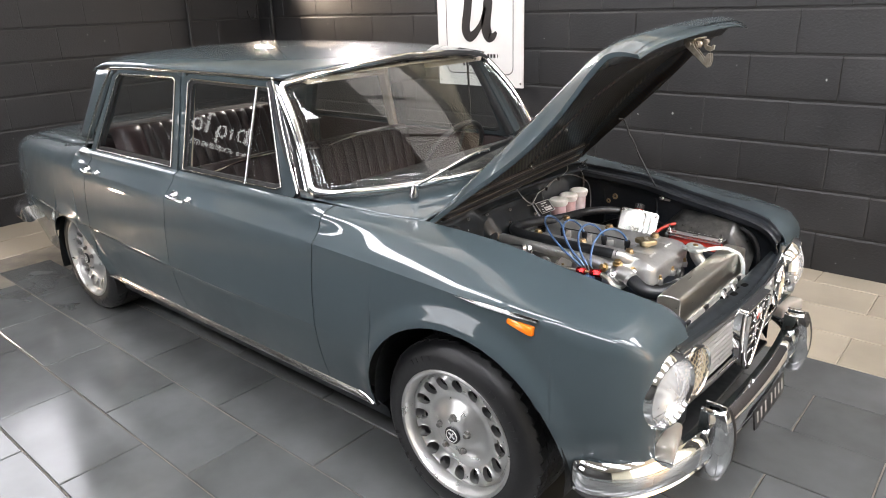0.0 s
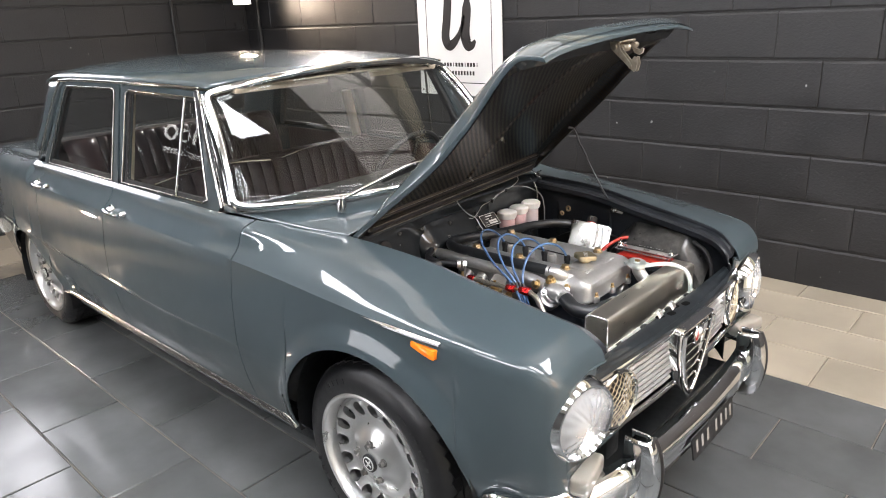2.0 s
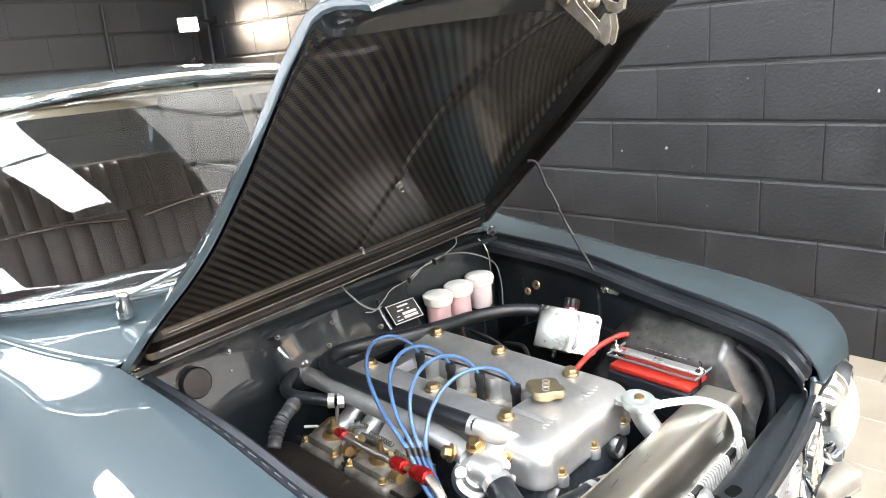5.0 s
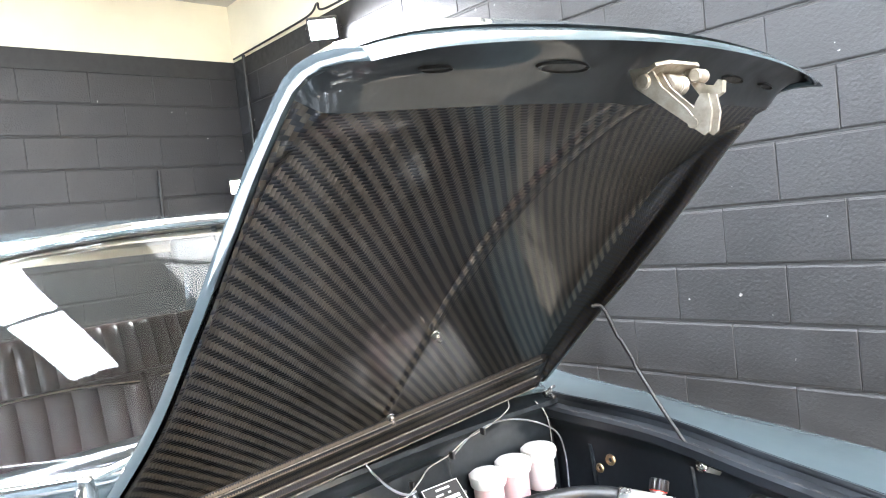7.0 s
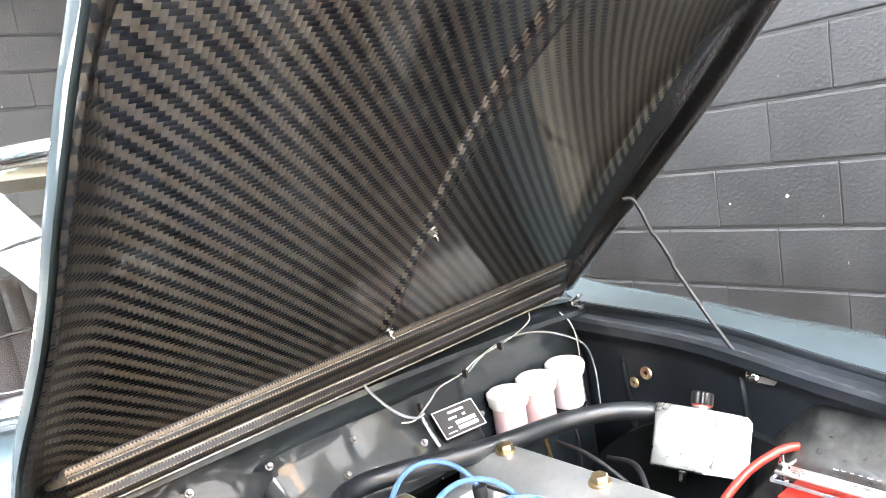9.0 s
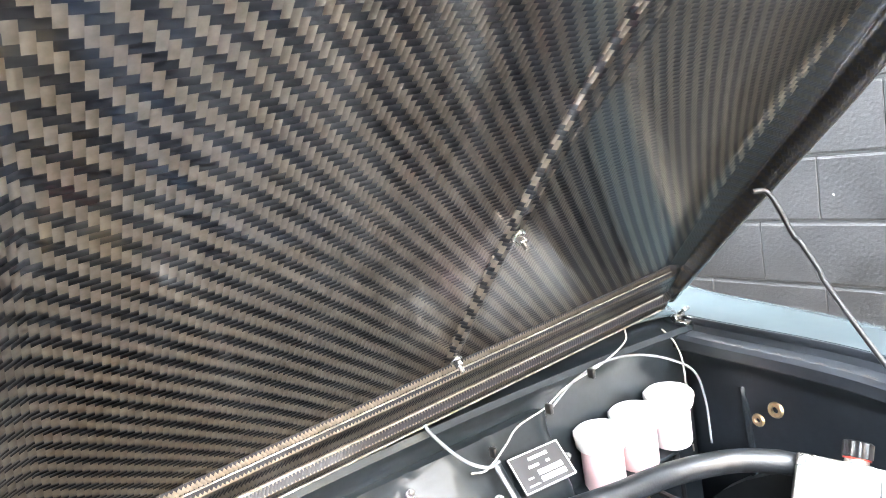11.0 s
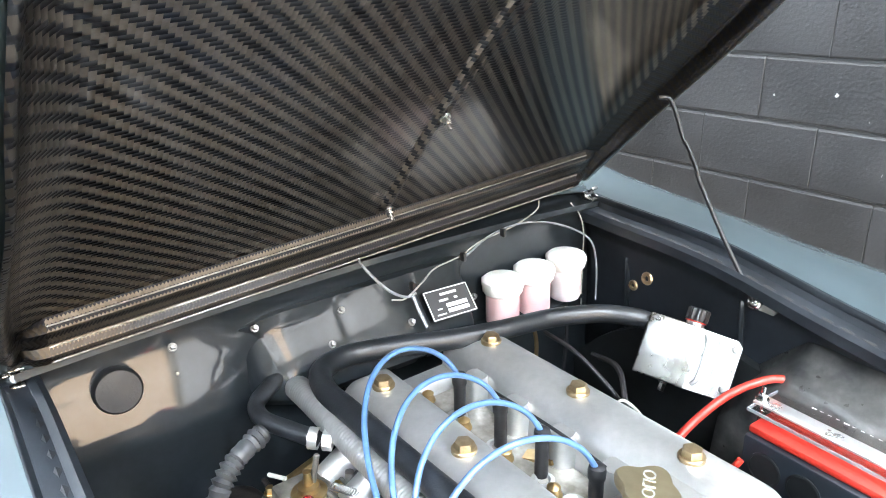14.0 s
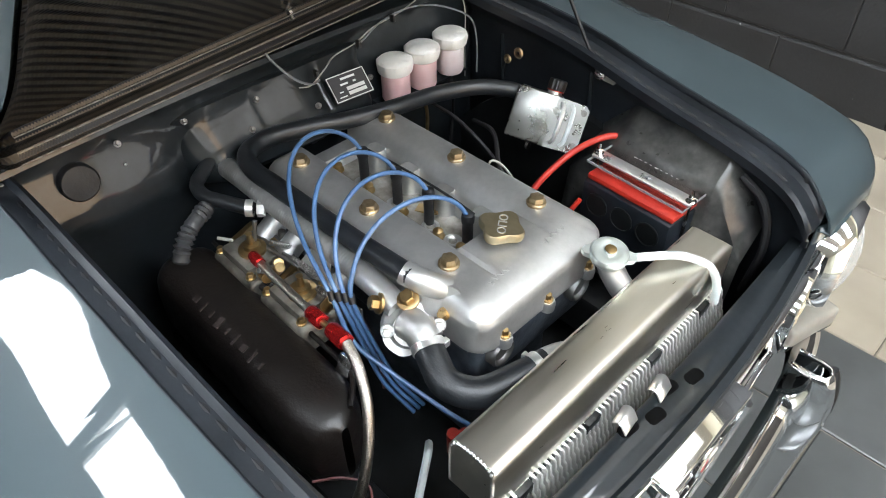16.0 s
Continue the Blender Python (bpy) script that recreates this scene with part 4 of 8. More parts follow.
# latch: base plate, hooked arm and a small second pawl
LATCH = mat("worn bright steel", (0.46, 0.42, 0.35), (0.26, 0.23, 0.18), 60, 0.35, 0.55, metal=0.75, bump=0.3, bump_scale=150)
bm = bmesh.new()
upright = Matrix(((1, 0, 0, 0), (0, 0, -1, 0), (0, 1, 0, 0), (0, 0, 0, 1)))
sheet(bm, [(-0.020, -0.050), (0.016, -0.052), (0.024, -0.030), (0.026, 0.036), (0.014, 0.050), (-0.014, 0.046)], 0.005, Matrix.Translation((0.346, -0.006, 1.364)) @ pose(0, 0, 0, 0, -22, 0))
latch_at = Vector((0.345, -0.01, 1.368))
bmesh.ops.transform(bm, matrix=Matrix.Translation(latch_at) @ Matrix.Scale(0.82, 4) @ Matrix.Translation(-latch_at), verts=bm.verts)
latch = part("bonnet_latch", bm, LATCH, bonnet, "worn steel bonnet latch with a hooked arm")
bm = bmesh.new()
for y in (-0.050, -0.030):
    sheet(bm, [(0.322, 1.374), (0.350, 1.372), (0.362, 1.346), (0.390, 1.316), (0.398, 1.304), (0.402, 1.318), (0.410, 1.328), (0.418, 1.326), (0.421, 1.306), (0.416, 1.284), (0.410, 1.280), (0.352, 1.330), (0.326, 1.352)], 0.004, Matrix.Translation((0, y, 0)) @ upright)
rod(bm, (0.398, -0.056, 1.296), (0.398, -0.028, 1.296), 0.006, 12)
rod(bm, (0.340, -0.058, 1.356), (0.340, -0.026, 1.356), 0.010, 14, bevel=0.002)
bmesh.ops.transform(bm, matrix=Matrix.Translation(latch_at) @ Matrix.Scale(0.82, 4) @ Matrix.Translation(-latch_at), verts=bm.verts)
part("hook_arm", bm, LATCH, bonnet, "hooked latch arm")
bm = bmesh.new()
sheet(bm, [(0.352, 1.372), (0.366, 1.370), (0.378, 1.348), (0.392, 1.344), (0.398, 1.350), (0.404, 1.348), (0.402, 1.334), (0.390, 1.328), (0.374, 1.334)], 0.010, Matrix.Translation((0, 0.026, 0)) @ upright)
rod(bm, (0.372, 0.010, 1.360), (0.372, 0.034, 1.360), 0.009, 12, bevel=0.002)
tube(bm, [(0.352, -0.026, 1.352), (0.352, 0.012, 1.352)], 0.011, 12, 12, ripple=0.0022, pitch=0.005)
bmesh.ops.transform(bm, matrix=Matrix.Translation(latch_at) @ Matrix.Scale(0.82, 4) @ Matrix.Translation(-latch_at), verts=bm.verts)
part("latch_pawl", bm, LATCH, bonnet, "small latch pawl with its spring")
# hinges
for side in (-1, 1):
    bm = bmesh.new()
    hp = Vector((-0.268, side * 0.470, 0.838 + 0.010 * side))
    rod(bm, hp + Vector((0, -0.012, -0.004)), hp + Vector((0, 0.012, -0.004)), 0.006, 14, bevel=0.001)
    box(bm, (0.026, 0.014, 0.005), Matrix.Translation(hp + Vector((0.008, 0, 0.004))) @ pose(0, 0, 0, 0, -35, 0), 0.001)
    box(bm, (0.026, 0.016, 0.005), Matrix.Translation(hp + Vector((0.008, 0, -0.012))), 0.001)
    part("bonnet_hinge", bm, DULLCHROME, car, "small worn bonnet hinge")
# prop rod
bm = bmesh.new()
tube(bm, [(-0.094, 0.424, 1.046), (-0.083, 0.437, 1.043), (-0.070, 0.440, 1.020), (-0.055, 0.441, 0.985), (-0.046, 0.441, 0.975), (-0.026, 0.442, 0.940), (-0.020, 0.442, 0.925), (0.03, 0.444, 0.845), (0.082, 0.447, 0.768), (0.088, 0.447, 0.756)], 0.0035, 10, 8)
prop = part("bonnet_prop", bm, BLACKPLASTIC, car, "thin black bonnet prop rod")
bm = bmesh.new()
lathe(bm, [(0.011, -0.006), (0.011, 0.004), (0.007, 0.008), (0.004, 0.009)], along((0.088, 0.452, 0.756), (0.088, 0.30, 0.78)), 16)
part("prop_pivot", bm, DULLCHROME, prop)
bm = bmesh.new()
sheet(bm, [(-0.012, -0.012), (0.030, -0.014), (0.036, -0.006), (0.034, 0.008), (0.0, 0.014), (-0.012, 0.010)], 0.003, Matrix.Translation((0.088, 0.460, 0.757)) @ pose(0, 0, 0, 70, 0, 0))
part("prop_bracket", bm, WHITEWIRE, prop, "bare metal bracket")
# ---- wheels ----
def wheel(x, y_face, side, tyre_r=0.289, width=0.195):
    """The wheel's outer face at y_face; side is -1 on the car's right."""
    m0 = Matrix.Translation((x, y_face, tyre_r)) @ Matrix.Rotation(radians(90) * (1 if side < 0 else -1), 4, 'X')
    bm = bmesh.new()
    prof = [(0.198, -0.004), (0.206, 0.002), (0.226, 0.006), (0.250, 0.004), (0.268, -0.006), (0.280, -0.018), (0.2865, -0.032)]
    tread = []
    for k in range(5):
        z0 = -0.032 - k * 0.0325
        tread += [(tyre_r, z0 - 0.003), (tyre_r + 0.001, z0 - 0.027), (tyre_r - 0.007, z0 - 0.0275), (tyre_r - 0.007, z0 - 0.032)]
    prof2 = [(r, h) for r, h in prof] + tread + [(0.280, -0.200), (0.250, -0.210), (0.205, -0.205), (0.198, -0.198)]
    lathe(bm, prof2, m0, 72, False, False)
    tyre = part("wheel", bm, TYRE, car, "silver alloy wheel with a low black tyre")
    # tread blocks, skewed, in two rows
    bm = bmesh.new()
    for k in range(46):
        a = 2 * math.pi * k / 46
        for z, tilt, da in ((-0.046, 20, 0.0), (-0.088, 28, 0.035), (-0.125, -24, 0.07)):
            mm = m0 @ Matrix.Rotation(a + da, 4, 'Z') @ Matrix.Translation((tyre_r - 0.0022, 0, z)) @ Matrix.Rotation(radians(tilt), 4, 'X')
            box(bm, (0.006, 0.032, 0.027), mm, 0)
    part("tread_block", bm, TYRE, tyre, "blocks of the tread", smooth=False)
    for a0, a1, r in ((20, 62, 0.244), (200, 242, 0.244), (110, 135, 0.244), (290, 315, 0.244)):
        bm = bmesh.new()
        for k in range(int((a1 - a0) / 6)):
            a = radians(a0 + 6 * k)
            mm = m0 @ Matrix.Rotation(a, 4, 'Z') @ Matrix.Translation((r, 0, 0.0053))
            box(bm, (0.016, 0.003 if k % 3 else 0.011, 0.0016), mm, 0)
            if k % 2:
                box(bm, (0.003, 0.015, 0.0016), mm @ Matrix.Translation((0.007, 0.008, 0)), 0)
        part("sidewall_mark", bm, RUBBER, tyre)
    # rim barrel and lip
    bm = bmesh.new()
    lathe(bm, [(0.186, -0.10), (0.187, -0.03), (0.190, -0.006), (0.196, 0.004), (0.2035, 0.0065), (0.2075, 0.004), (0.2085, -0.004), (0.203, -0.012)], m0, 72, False, False)
    part("rim_lip", bm, ALLOY, tyre, "silver rim lip")
    # dished face with a ring of oval holes
    bm = bmesh.new()
    holes, per = 16, 24
    face_z = [(0.030, 0.000), (0.045, -0.002), (0.062, -0.009), (0.085, -0.024), (0.105, -0.034), (0.120, -0.036), (0.135, -0.032), (0.152, -0.026), (0.168, -0.023), (0.187, -0.034)]
    def fz(r):
        return smooth_table(face_z, r)
    r0, r1, rc = 0.1225, 0.1775, 0.150
    seg = 2 * math.pi / holes
    inner_ring, outer_ring = [], []
    for k in range(holes):
        a_mid = k * seg
        bound, hole, deep, lip = [], [], [], []
        for i in range(per):
            th = 2 * math.pi * i / per
            cx, cy = math.cos(th), math.sin(th)
            s = 1 / max(abs(cx), abs(cy))
            br, ba = rc + (r1 - r0) / 2 * cx * s, a_mid + seg / 2 * cy * s
            hr, ha = rc + 0.0225 * cx, a_mid + (0.0185 / rc) * cy
            bound.append(bm.verts.new(m0 @ Vector((br * math.cos(ba), br * math.sin(ba), fz(br)))))
            hole.append(bm.verts.new(m0 @ Vector((hr * math.cos(ha), hr * math.sin(ha), fz(hr) + 0.0024))))
            lip.append(bm.verts.new(m0 @ Vector(((rc + 0.0255 * cx) * math.cos(a_mid + (0.0212 / rc) * cy), (rc + 0.0255 * cx) * math.sin(a_mid + (0.0212 / rc) * cy), fz(rc + 0.0255 * cx) + 0.0002))))
            deep.append(bm.verts.new(m0 @ Vector(((rc + 0.0205 * cx) * math.cos(ha), (rc + 0.0205 * cx) * math.sin(ha), fz(hr) - 0.016))))
        bridge(bm, bound, lip)
        bridge(bm, lip, hole)
        bridge(bm, hole, deep)
    lathe(bm, [(r, fz(r)) for r in (0.030, 0.038, 0.046, 0.054, 0.062, 0.074, 0.086, 0.100, 0.112, 0.124)], m0, 72, True, False)
    lathe(bm, [(r, fz(r)) for r in (0.178, 0.182, 0.187)], m0, 72, False, False)
    bmesh.ops.remove_doubles(bm, verts=bm.verts, dist=0.0006)
    part("rim_face", bm, ALLOY, tyre, "silver dished face with a ring of oval holes")
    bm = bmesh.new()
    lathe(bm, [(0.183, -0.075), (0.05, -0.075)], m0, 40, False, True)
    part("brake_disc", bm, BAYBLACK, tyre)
    for k in range(5):
        bm = bmesh.new()
        a = 2 * math.pi * k / 5 + 0.35
        p = m0 @ Vector((0.054 * math.cos(a), 0.054 * math.sin(a), fz(0.054) - 0.002))
        axis = m0.to_3x3() @ Vector((0, 0, 1))
        hexbolt(bm, p, 0.0085, 0.016, axis)
        part("wheel_nut", bm, STEEL, tyre, "steel wheel nut")
    bm = bmesh.new()
    lathe(bm, [(0.027, -0.004), (0.027, 0.0035), (0.024, 0.006), (0.022, 0.005), (0.0, 0.005)], m0 @ Matrix.Translation((0, 0, 0.002)), 32, False, False)
    cap = part("centre_cap", bm, BLACKPLASTIC, tyre, "dark centre cap with a pale emblem")
    bm = bmesh.new()
    lathe(bm, [(0.021, 0.0), (0.021, 0.0016), (0.0185, 0.0022), (0.0185, 0.0)], m0 @ Matrix.Translation((0, 0, 0.0072)), 32, False, False)
    box(bm, (0.026, 0.005, 0.001), m0 @ Matrix.Translation((0, 0.0, 0.008)) @ Matrix.Rotation(radians(55), 4, 'Z'), 0)
    box(bm, (0.026, 0.005, 0.001), m0 @ Matrix.Translation((0, 0.0, 0.008)) @ Matrix.Rotation(radians(-35), 4, 'Z'), 0)
    part("emblem", bm, PRINTWHITE, tyre)
    return tyre


for side in (-1, 1):
    wheel(0.0, side * 0.716, side)
    wheel(-2.51, side * 0.697, side)
    # wheel housings
    for (cx, cz, r), y1 in ((F_ARCH, 0.735), (R_ARCH, 0.73)):
        bm = bmesh.new()
        rows = []
        for i in range(25):
            a = radians(-8 + 196 * i / 24)
            p = [Vector((cx + (r + 0.01) * math.cos(a), side * y, cz + (r + 0.01) * math.sin(a))) for y in (y1 - 0.02, 0.62, 0.45)]
            rows.append(p + [Vector((cx, side * 0.45, cz))])
        loft(bm, rows)
        part("wheel_arch_liner", bm, BAYBLACK, car, "black wheel arch lining")
# ---- the front of the car ----
def arc_x(y, x0=0.0):
    """The front is bowed in plan."""
    return x0 - 0.045 * (y / 0.6) ** 2


# nose panels between the wings and below the grille
bm = bmesh.new()
sec = section(0.557)
rows = [[Vector((0.557 + 0.012 * math.sin(math.pi * t) - 0.085 * (0.445 - z) / 0.11 * math.sin(math.pi * t) ** 0.4, -y + 2 * y * t, z)) for t in steps(0, 1, 24)] for y, z in sec if z < 0.445]
loft(bm, rows)
front_panel = part("front_valance", bm, PAINT, car, "grey panel below the grille", solid=0.004)
for side in (-1, 1):
    bm = bmesh.new()
    hi = [(y, z) for y, z in sec if z > 0.42]
    rows = []
    for y, z in hi:
        y_in = 0.425 if z < 0.665 else min(y, 0.425)
        rows.append([Vector((0.557 - 0.020 * t * t, side * (y + (y_in - y) * t), z)) for t in steps(0, 1, 10)])
    loft(bm, rows)
    part("headlamp_panel", bm, PAINT, car, "grey panel round the headlamp", solid=0.004)
bm = bmesh.new()
box(bm, (0.01, 0.90, 0.20), (0.520, 0, 0.53), 0.002)
part("grille_backing", bm, BAYBLACK, car)

# slam panel with its slots; body grey darkened, its shade put into the colour
bm = bmesh.new()
rows = []
for y in steps(-0.455, 0.455, 60):
    k = (y / 0.455) ** 2
    xf, xr = 0.580 - 0.040 * k, 0.516 - 0.012 * k
    z = 0.634 + 0.004 * (1 - k)
    rows.append([Vector((xr, y, z - 0.05)), Vector((xr, y, z - 0.002)), Vector((xr + 0.004, y, z + 0.001)), Vector((xr + 0.018, y, z + 0.002)), Vector((xf - 0.030, y, z)), Vector((xf - 0.022, y, z - 0.006)),
                 Vector((xf - 0.016, y, z - 0.006)), Vector((xf - 0.010, y, z)), Vector((xf, y, z - 0.004)), Vector((xf + 0.004, y, z - 0.018)), Vector((xf - 0.002, y, z - 0.034))])
loft(bm, rows)
slam = part("slam_panel", bm, BAYPAINT, car, "grey panel over the grille with oval slots, shade put into its colour", solid=0.003)
# near-black plates hold the shade of the slots in their colour
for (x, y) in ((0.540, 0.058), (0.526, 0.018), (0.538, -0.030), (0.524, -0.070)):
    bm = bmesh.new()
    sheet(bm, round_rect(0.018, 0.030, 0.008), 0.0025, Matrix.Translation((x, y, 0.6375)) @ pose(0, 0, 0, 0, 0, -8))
    part("slam_slot", bm, OPENING, slam, "near-black plate standing in for an oval slot")
for (x, y) in ((0.522, 0.006), (0.518, -0.066)):
    bm = bmesh.new()
    rows = []
    for t in steps(0, 1, 10):
        a = math.pi * (0.15 + 0.75 * t)
        px, pz = x - 0.016 + 0.024 * t, 0.638 + 0.018 * math.sin(a) - 0.006 * t
        rows.append([Vector((px + 0.004, y - 0.016, pz)), Vector((px, y + 0.016, pz))])
    loft(bm, rows)
    part("spring_clip", bm, PLATEALU, slam, "bent bare metal clip", solid=0.002)

# grille bars
Z_BARS = steps(0.470, 0.600, 8)
for side in (-1, 1):
    for z in Z_BARS:
        bm = bmesh.new()
        rows = []
        for y in steps(0.075, 0.325, 8):
            x = arc_x(y, 0.566)
            rows.append([Vector((x - 0.010, side * y, z - 0.005)), Vector((x, side * y, z - 0.006)), Vector((x + 0.003, side * y, z)), Vector((x, side * y, z + 0.006)), Vector((x - 0.010, side * y, z + 0.005))])
        loft(bm, rows)
        part("grille_bar", bm, PLATEALU, car, "bright horizontal grille bar")
    # top and bottom chrome rails
    for z, r in ((0.622, 0.010), (0.452, 0.010)):
        bm = bmesh.new()
        tube(bm, [(arc_x(y, 0.574), side * y, z - (0.010 * (y / 0.45) ** 2 if z > 0.6 else 0)) for y in (0.07, 0.16, 0.25, 0.34, 0.44)], r, 10, 4, flat=0.7)
        part("grille_rail", bm, CHROME, car, "chrome rail of the grille")
    # round lamp behind wire mesh
    c = Vector((0.562, side * 0.378, 0.540))
    m = Matrix.Translation(c) @ pose(0, 0, 0, 0, 90, side * 8)
    bm = bmesh.new()
    lathe(bm, [(0.068, -0.02), (0.070, 0.006), (0.074, 0.010), (0.080, 0.008), (0.082, -0.004), (0.080, -0.02)], m, 40, False, False)
    ring_part = part("mesh_lamp", bm, CHROME, car, "round lamp opening with a chrome ring and wire mesh")
    bm = bmesh.new()
    lathe(bm, [(0.068, -0.016), (0.0, -0.016)], m, 32, False, False)
    part("lamp_back", bm, BAYBLACK, ring_part)
    bm = bmesh.new()
    R = 0.070
    for k in range(-6, 7):
        for d in (1, -1):
            o = k * 0.0135
            half = math.sqrt(max(0, R * R - o * o))
            if half < 0.01:
                continue
            ang = math.pi / 4 * d
            u, w = Vector((math.cos(ang), math.sin(ang), 0)), Vector((-math.sin(ang), math.cos(ang), 0))
            n = 14
            pts = []
            for i in range(n + 1):
                t = -half + 2 * half * i / n
                p = u * t + w * o
                bulge = 0.014 * (1 - (p.length / R) ** 2)
                pts.append(m @ Vector((p.x, p.y, bulge - 0.002 + 0.0012 * math.sin(math.pi * t / 0.0135 + (0 if d > 0 else math.pi)))))
            tube(bm, pts, 0.0013, 6, 1, smooth=False)
    part("wire_mesh", bm, mat("dull brass wire", (0.50, 0.44, 0.32), (0.40, 0.34, 0.24), 60, 0.35, 0.5, metal=0.8), ring_part, "crossed wire mesh", solid=0)
    # headlamp
    c = Vector((0.552, side * 0.533, 0.556))
    m = Matrix.Translation(c) @ pose(0, 0, 0, 0, 90, side * 10)
    bm = bmesh.new()
    lathe(bm, [(0.085, 0.016), (0.089, 0.024), (0.094, 0.024), (0.101, 0.014), (0.106, -0.004), (0.108, -0.030)], m, 48, False, False)
    lamp = part("headlamp", bm, CHROME, car, "round headlamp with a chrome ring and fluted glass")
    bm = bmesh.new()
    lathe(bm, [(0.086, 0.016), (0.070, -0.010), (0.045, -0.032), (0.018, -0.044), (0.0, -0.045)], m, 40, False, False)
    part("reflector", bm, mat("silvered bowl", (0.88, 0.89, 0.90), (0.84, 0.85, 0.86), 10, 0.14, 0.22, metal=1.0), lamp, "silvered reflector")
    bm = bmesh.new()
    rings = []
    for r in (0.0, 0.02, 0.04, 0.058, 0.072, 0.082, 0.087):
        row = []
        for i in range(96):
            a = 2 * math.pi * i / 96
            yy = r * math.cos(a)
            h = 0.042 - 0.028 * (r / 0.087) ** 2 + 0.0016 * math.sin(yy * 2 * math.pi / 0.011)
            row.append(bm.verts.new(m @ Vector((r * math.sin(a), yy, h))))
        rings.append(row)
    for a, b in zip(rings, rings[1:]):
        bridge(bm, a, b)
    part("headlamp_glass", bm, LENS, lamp, "fluted clear lens")
    bm = bmesh.new()
    lathe(bm, [(0.016, -0.040), (0.018, -0.012), (0.014, -0.004), (0.0, -0.002)], m, 20, False, False)
    part("bulb_shield", bm, DULLCHROME, lamp)
    # side repeater and its trim strip
    yi = side_y(0.25, 0.722)
    bm = bmesh.new()
    prof = [(-0.044, 0.003), (-0.036, 0.007), (0.000, 0.012), (0.030, 0.015), (0.036, 0.013), (0.038, 0.006)]
    rows = []
    for z, sc in ((0.705, 0.2), (0.708, 0.9), (0.716, 1.0), (0.726, 1.0), (0.734, 0.85), (0.737, 0.15)):
        rows.append([Vector((0.240 + a * (0.95 + 0.05 * sc), side * (side_y(0.240 + a, z) - 0.006 + b * 1.5 * sc), 0.727 + (z - 0.737) * (0.62 + 5.0 * a) - 0.06 * a)) for a, b in prof])
    loft(bm, rows)
    part("side_repeater", bm, AMBER, car, "amber side indicator lens", solid=0.004)
    bm = bmesh.new()
    rows = []
    for x in steps(0.025, 0.285, 20):
        z = 0.752 - 0.055 * (x - 0.025)
        y = side_y(x, min(z, smooth_table(CREASE, x))) + 0.001
        k = min(1, (x - 0.024) / 0.09)
        rows.append([Vector((x, side * (y - 0.004), z - 0.004 * k)), Vector((x, side * (y + 0.006 * k), z - 0.0025 * k)), Vector((x, side * (y + 0.006 * k), z + 0.0025 * k)), Vector((x, side * (y - 0.004), z + 0.004 * k))])
    loft(bm, rows)
    part("repeater_trim", bm, CHROME, car, "slim chrome strip leading to the side indicator")
    # front lamp above the bumper
    bm = bmesh.new()
    mm = Matrix.Translation((0.566, side * 0.515, 0.404)) @ pose(0, 0, 0, 0, 0, -side * 14)
    box(bm, (0.050, 0.130, 0.044), mm, 0.010, 3)
    part("front_indicator", bm, fluid_mat("clear indicator lens", (0.42, 0.39, 0.34), 0.55), car, "pale rectangular front indicator lens")
    bm = bmesh.new()
    box(bm, (0.056, 0.140, 0.018), mm @ Matrix.Translation((-0.006, 0, -0.026)), 0.005)
    part("indicator_base", bm, CHROME, car, "chrome base of the front indicator")

# central shield
def shield_x(z):
    return 0.588 + 0.012 * (z - 0.40) / 0.2


V_OUT = [(-0.093, 0.612), (-0.088, 0.56), (-0.070, 0.50), (-0.040, 0.435), (-0.014, 0.402), (0.0, 0.398), (0.014, 0.402), (0.040, 0.435), (0.070, 0.50), (0.088, 0.56), (0.093, 0.612)]
bm = bmesh.new()
tube(bm, [(shield_x(z) + 0.004, y, z) for y, z in V_OUT], 0.0095, 12, 6, flat=0.8)
shield = part("shield_frame", bm, CHROME, car, "chrome shield-shaped grille frame with dark bars and a round badge")
bm = bmesh.new()
rows = [[Vector((shield_x(z) - 0.012 if s else shield_x(z) - 0.05, y * (0.98 if s else 1.15), z)) for y, z in V_OUT] for s in (0, 1)]
loft(bm, rows)
part("shield_side", bm, CHROME, shield, "chrome flank of the shield")
bm = bmesh.new()
box(bm, (0.070, 0.205, 0.014), pose(0.572, 0, 0.622, 0, 6, 0), 0.005, 3)
part("shield_cap", bm, CHROME, shield, "chrome cap over the shield")
bm = bmesh.new()
vs = [bm.verts.new((shield_x(z) - 0.014, y * 0.95, z)) for y, z in V_OUT]
bm.faces.new(vs)
part("shield_back", bm, BAYBLACK, shield, smooth=False, solid=0.003)
for z in (0.445, 0.475, 0.505, 0.535, 0.565, 0.595):
    w = lerp_table([(0.40, 0.01), (0.435, 0.036), (0.50, 0.066), (0.56, 0.083), (0.61, 0.088)], z)
    bm = bmesh.new()
    box(bm, (0.010, 2 * w, 0.006), (shield_x(z) - 0.004, 0, z), 0.002)
    part("shield_bar", bm, CHROME, shield, "slim bright bar")
bm = bmesh.new()
m = Matrix.Translation((shield_x(0.585) + 0.006, 0, 0.583)) @ pose(0, 0, 0, 0, 90, 0)
lathe(bm, [(0.029, -0.004), (0.029, 0.003), (0.026, 0.005), (0.0235, 0.003), (0.0, 0.003)], m, 32, True, False)
badge = part("badge", bm, CHROME, shield, "round enamel badge, red and white")
bm = bmesh.new()
sheet(bm, [(0.021 * math.cos(a), 0.021 * math.sin(a)) for a in steps(math.pi * 0.5, math.pi * 1.5, 14)], 0.0016, m @ Matrix.Translation((0, 0, 0.003)))
part("badge_pale_half", bm, PRINTWHITE, shield)
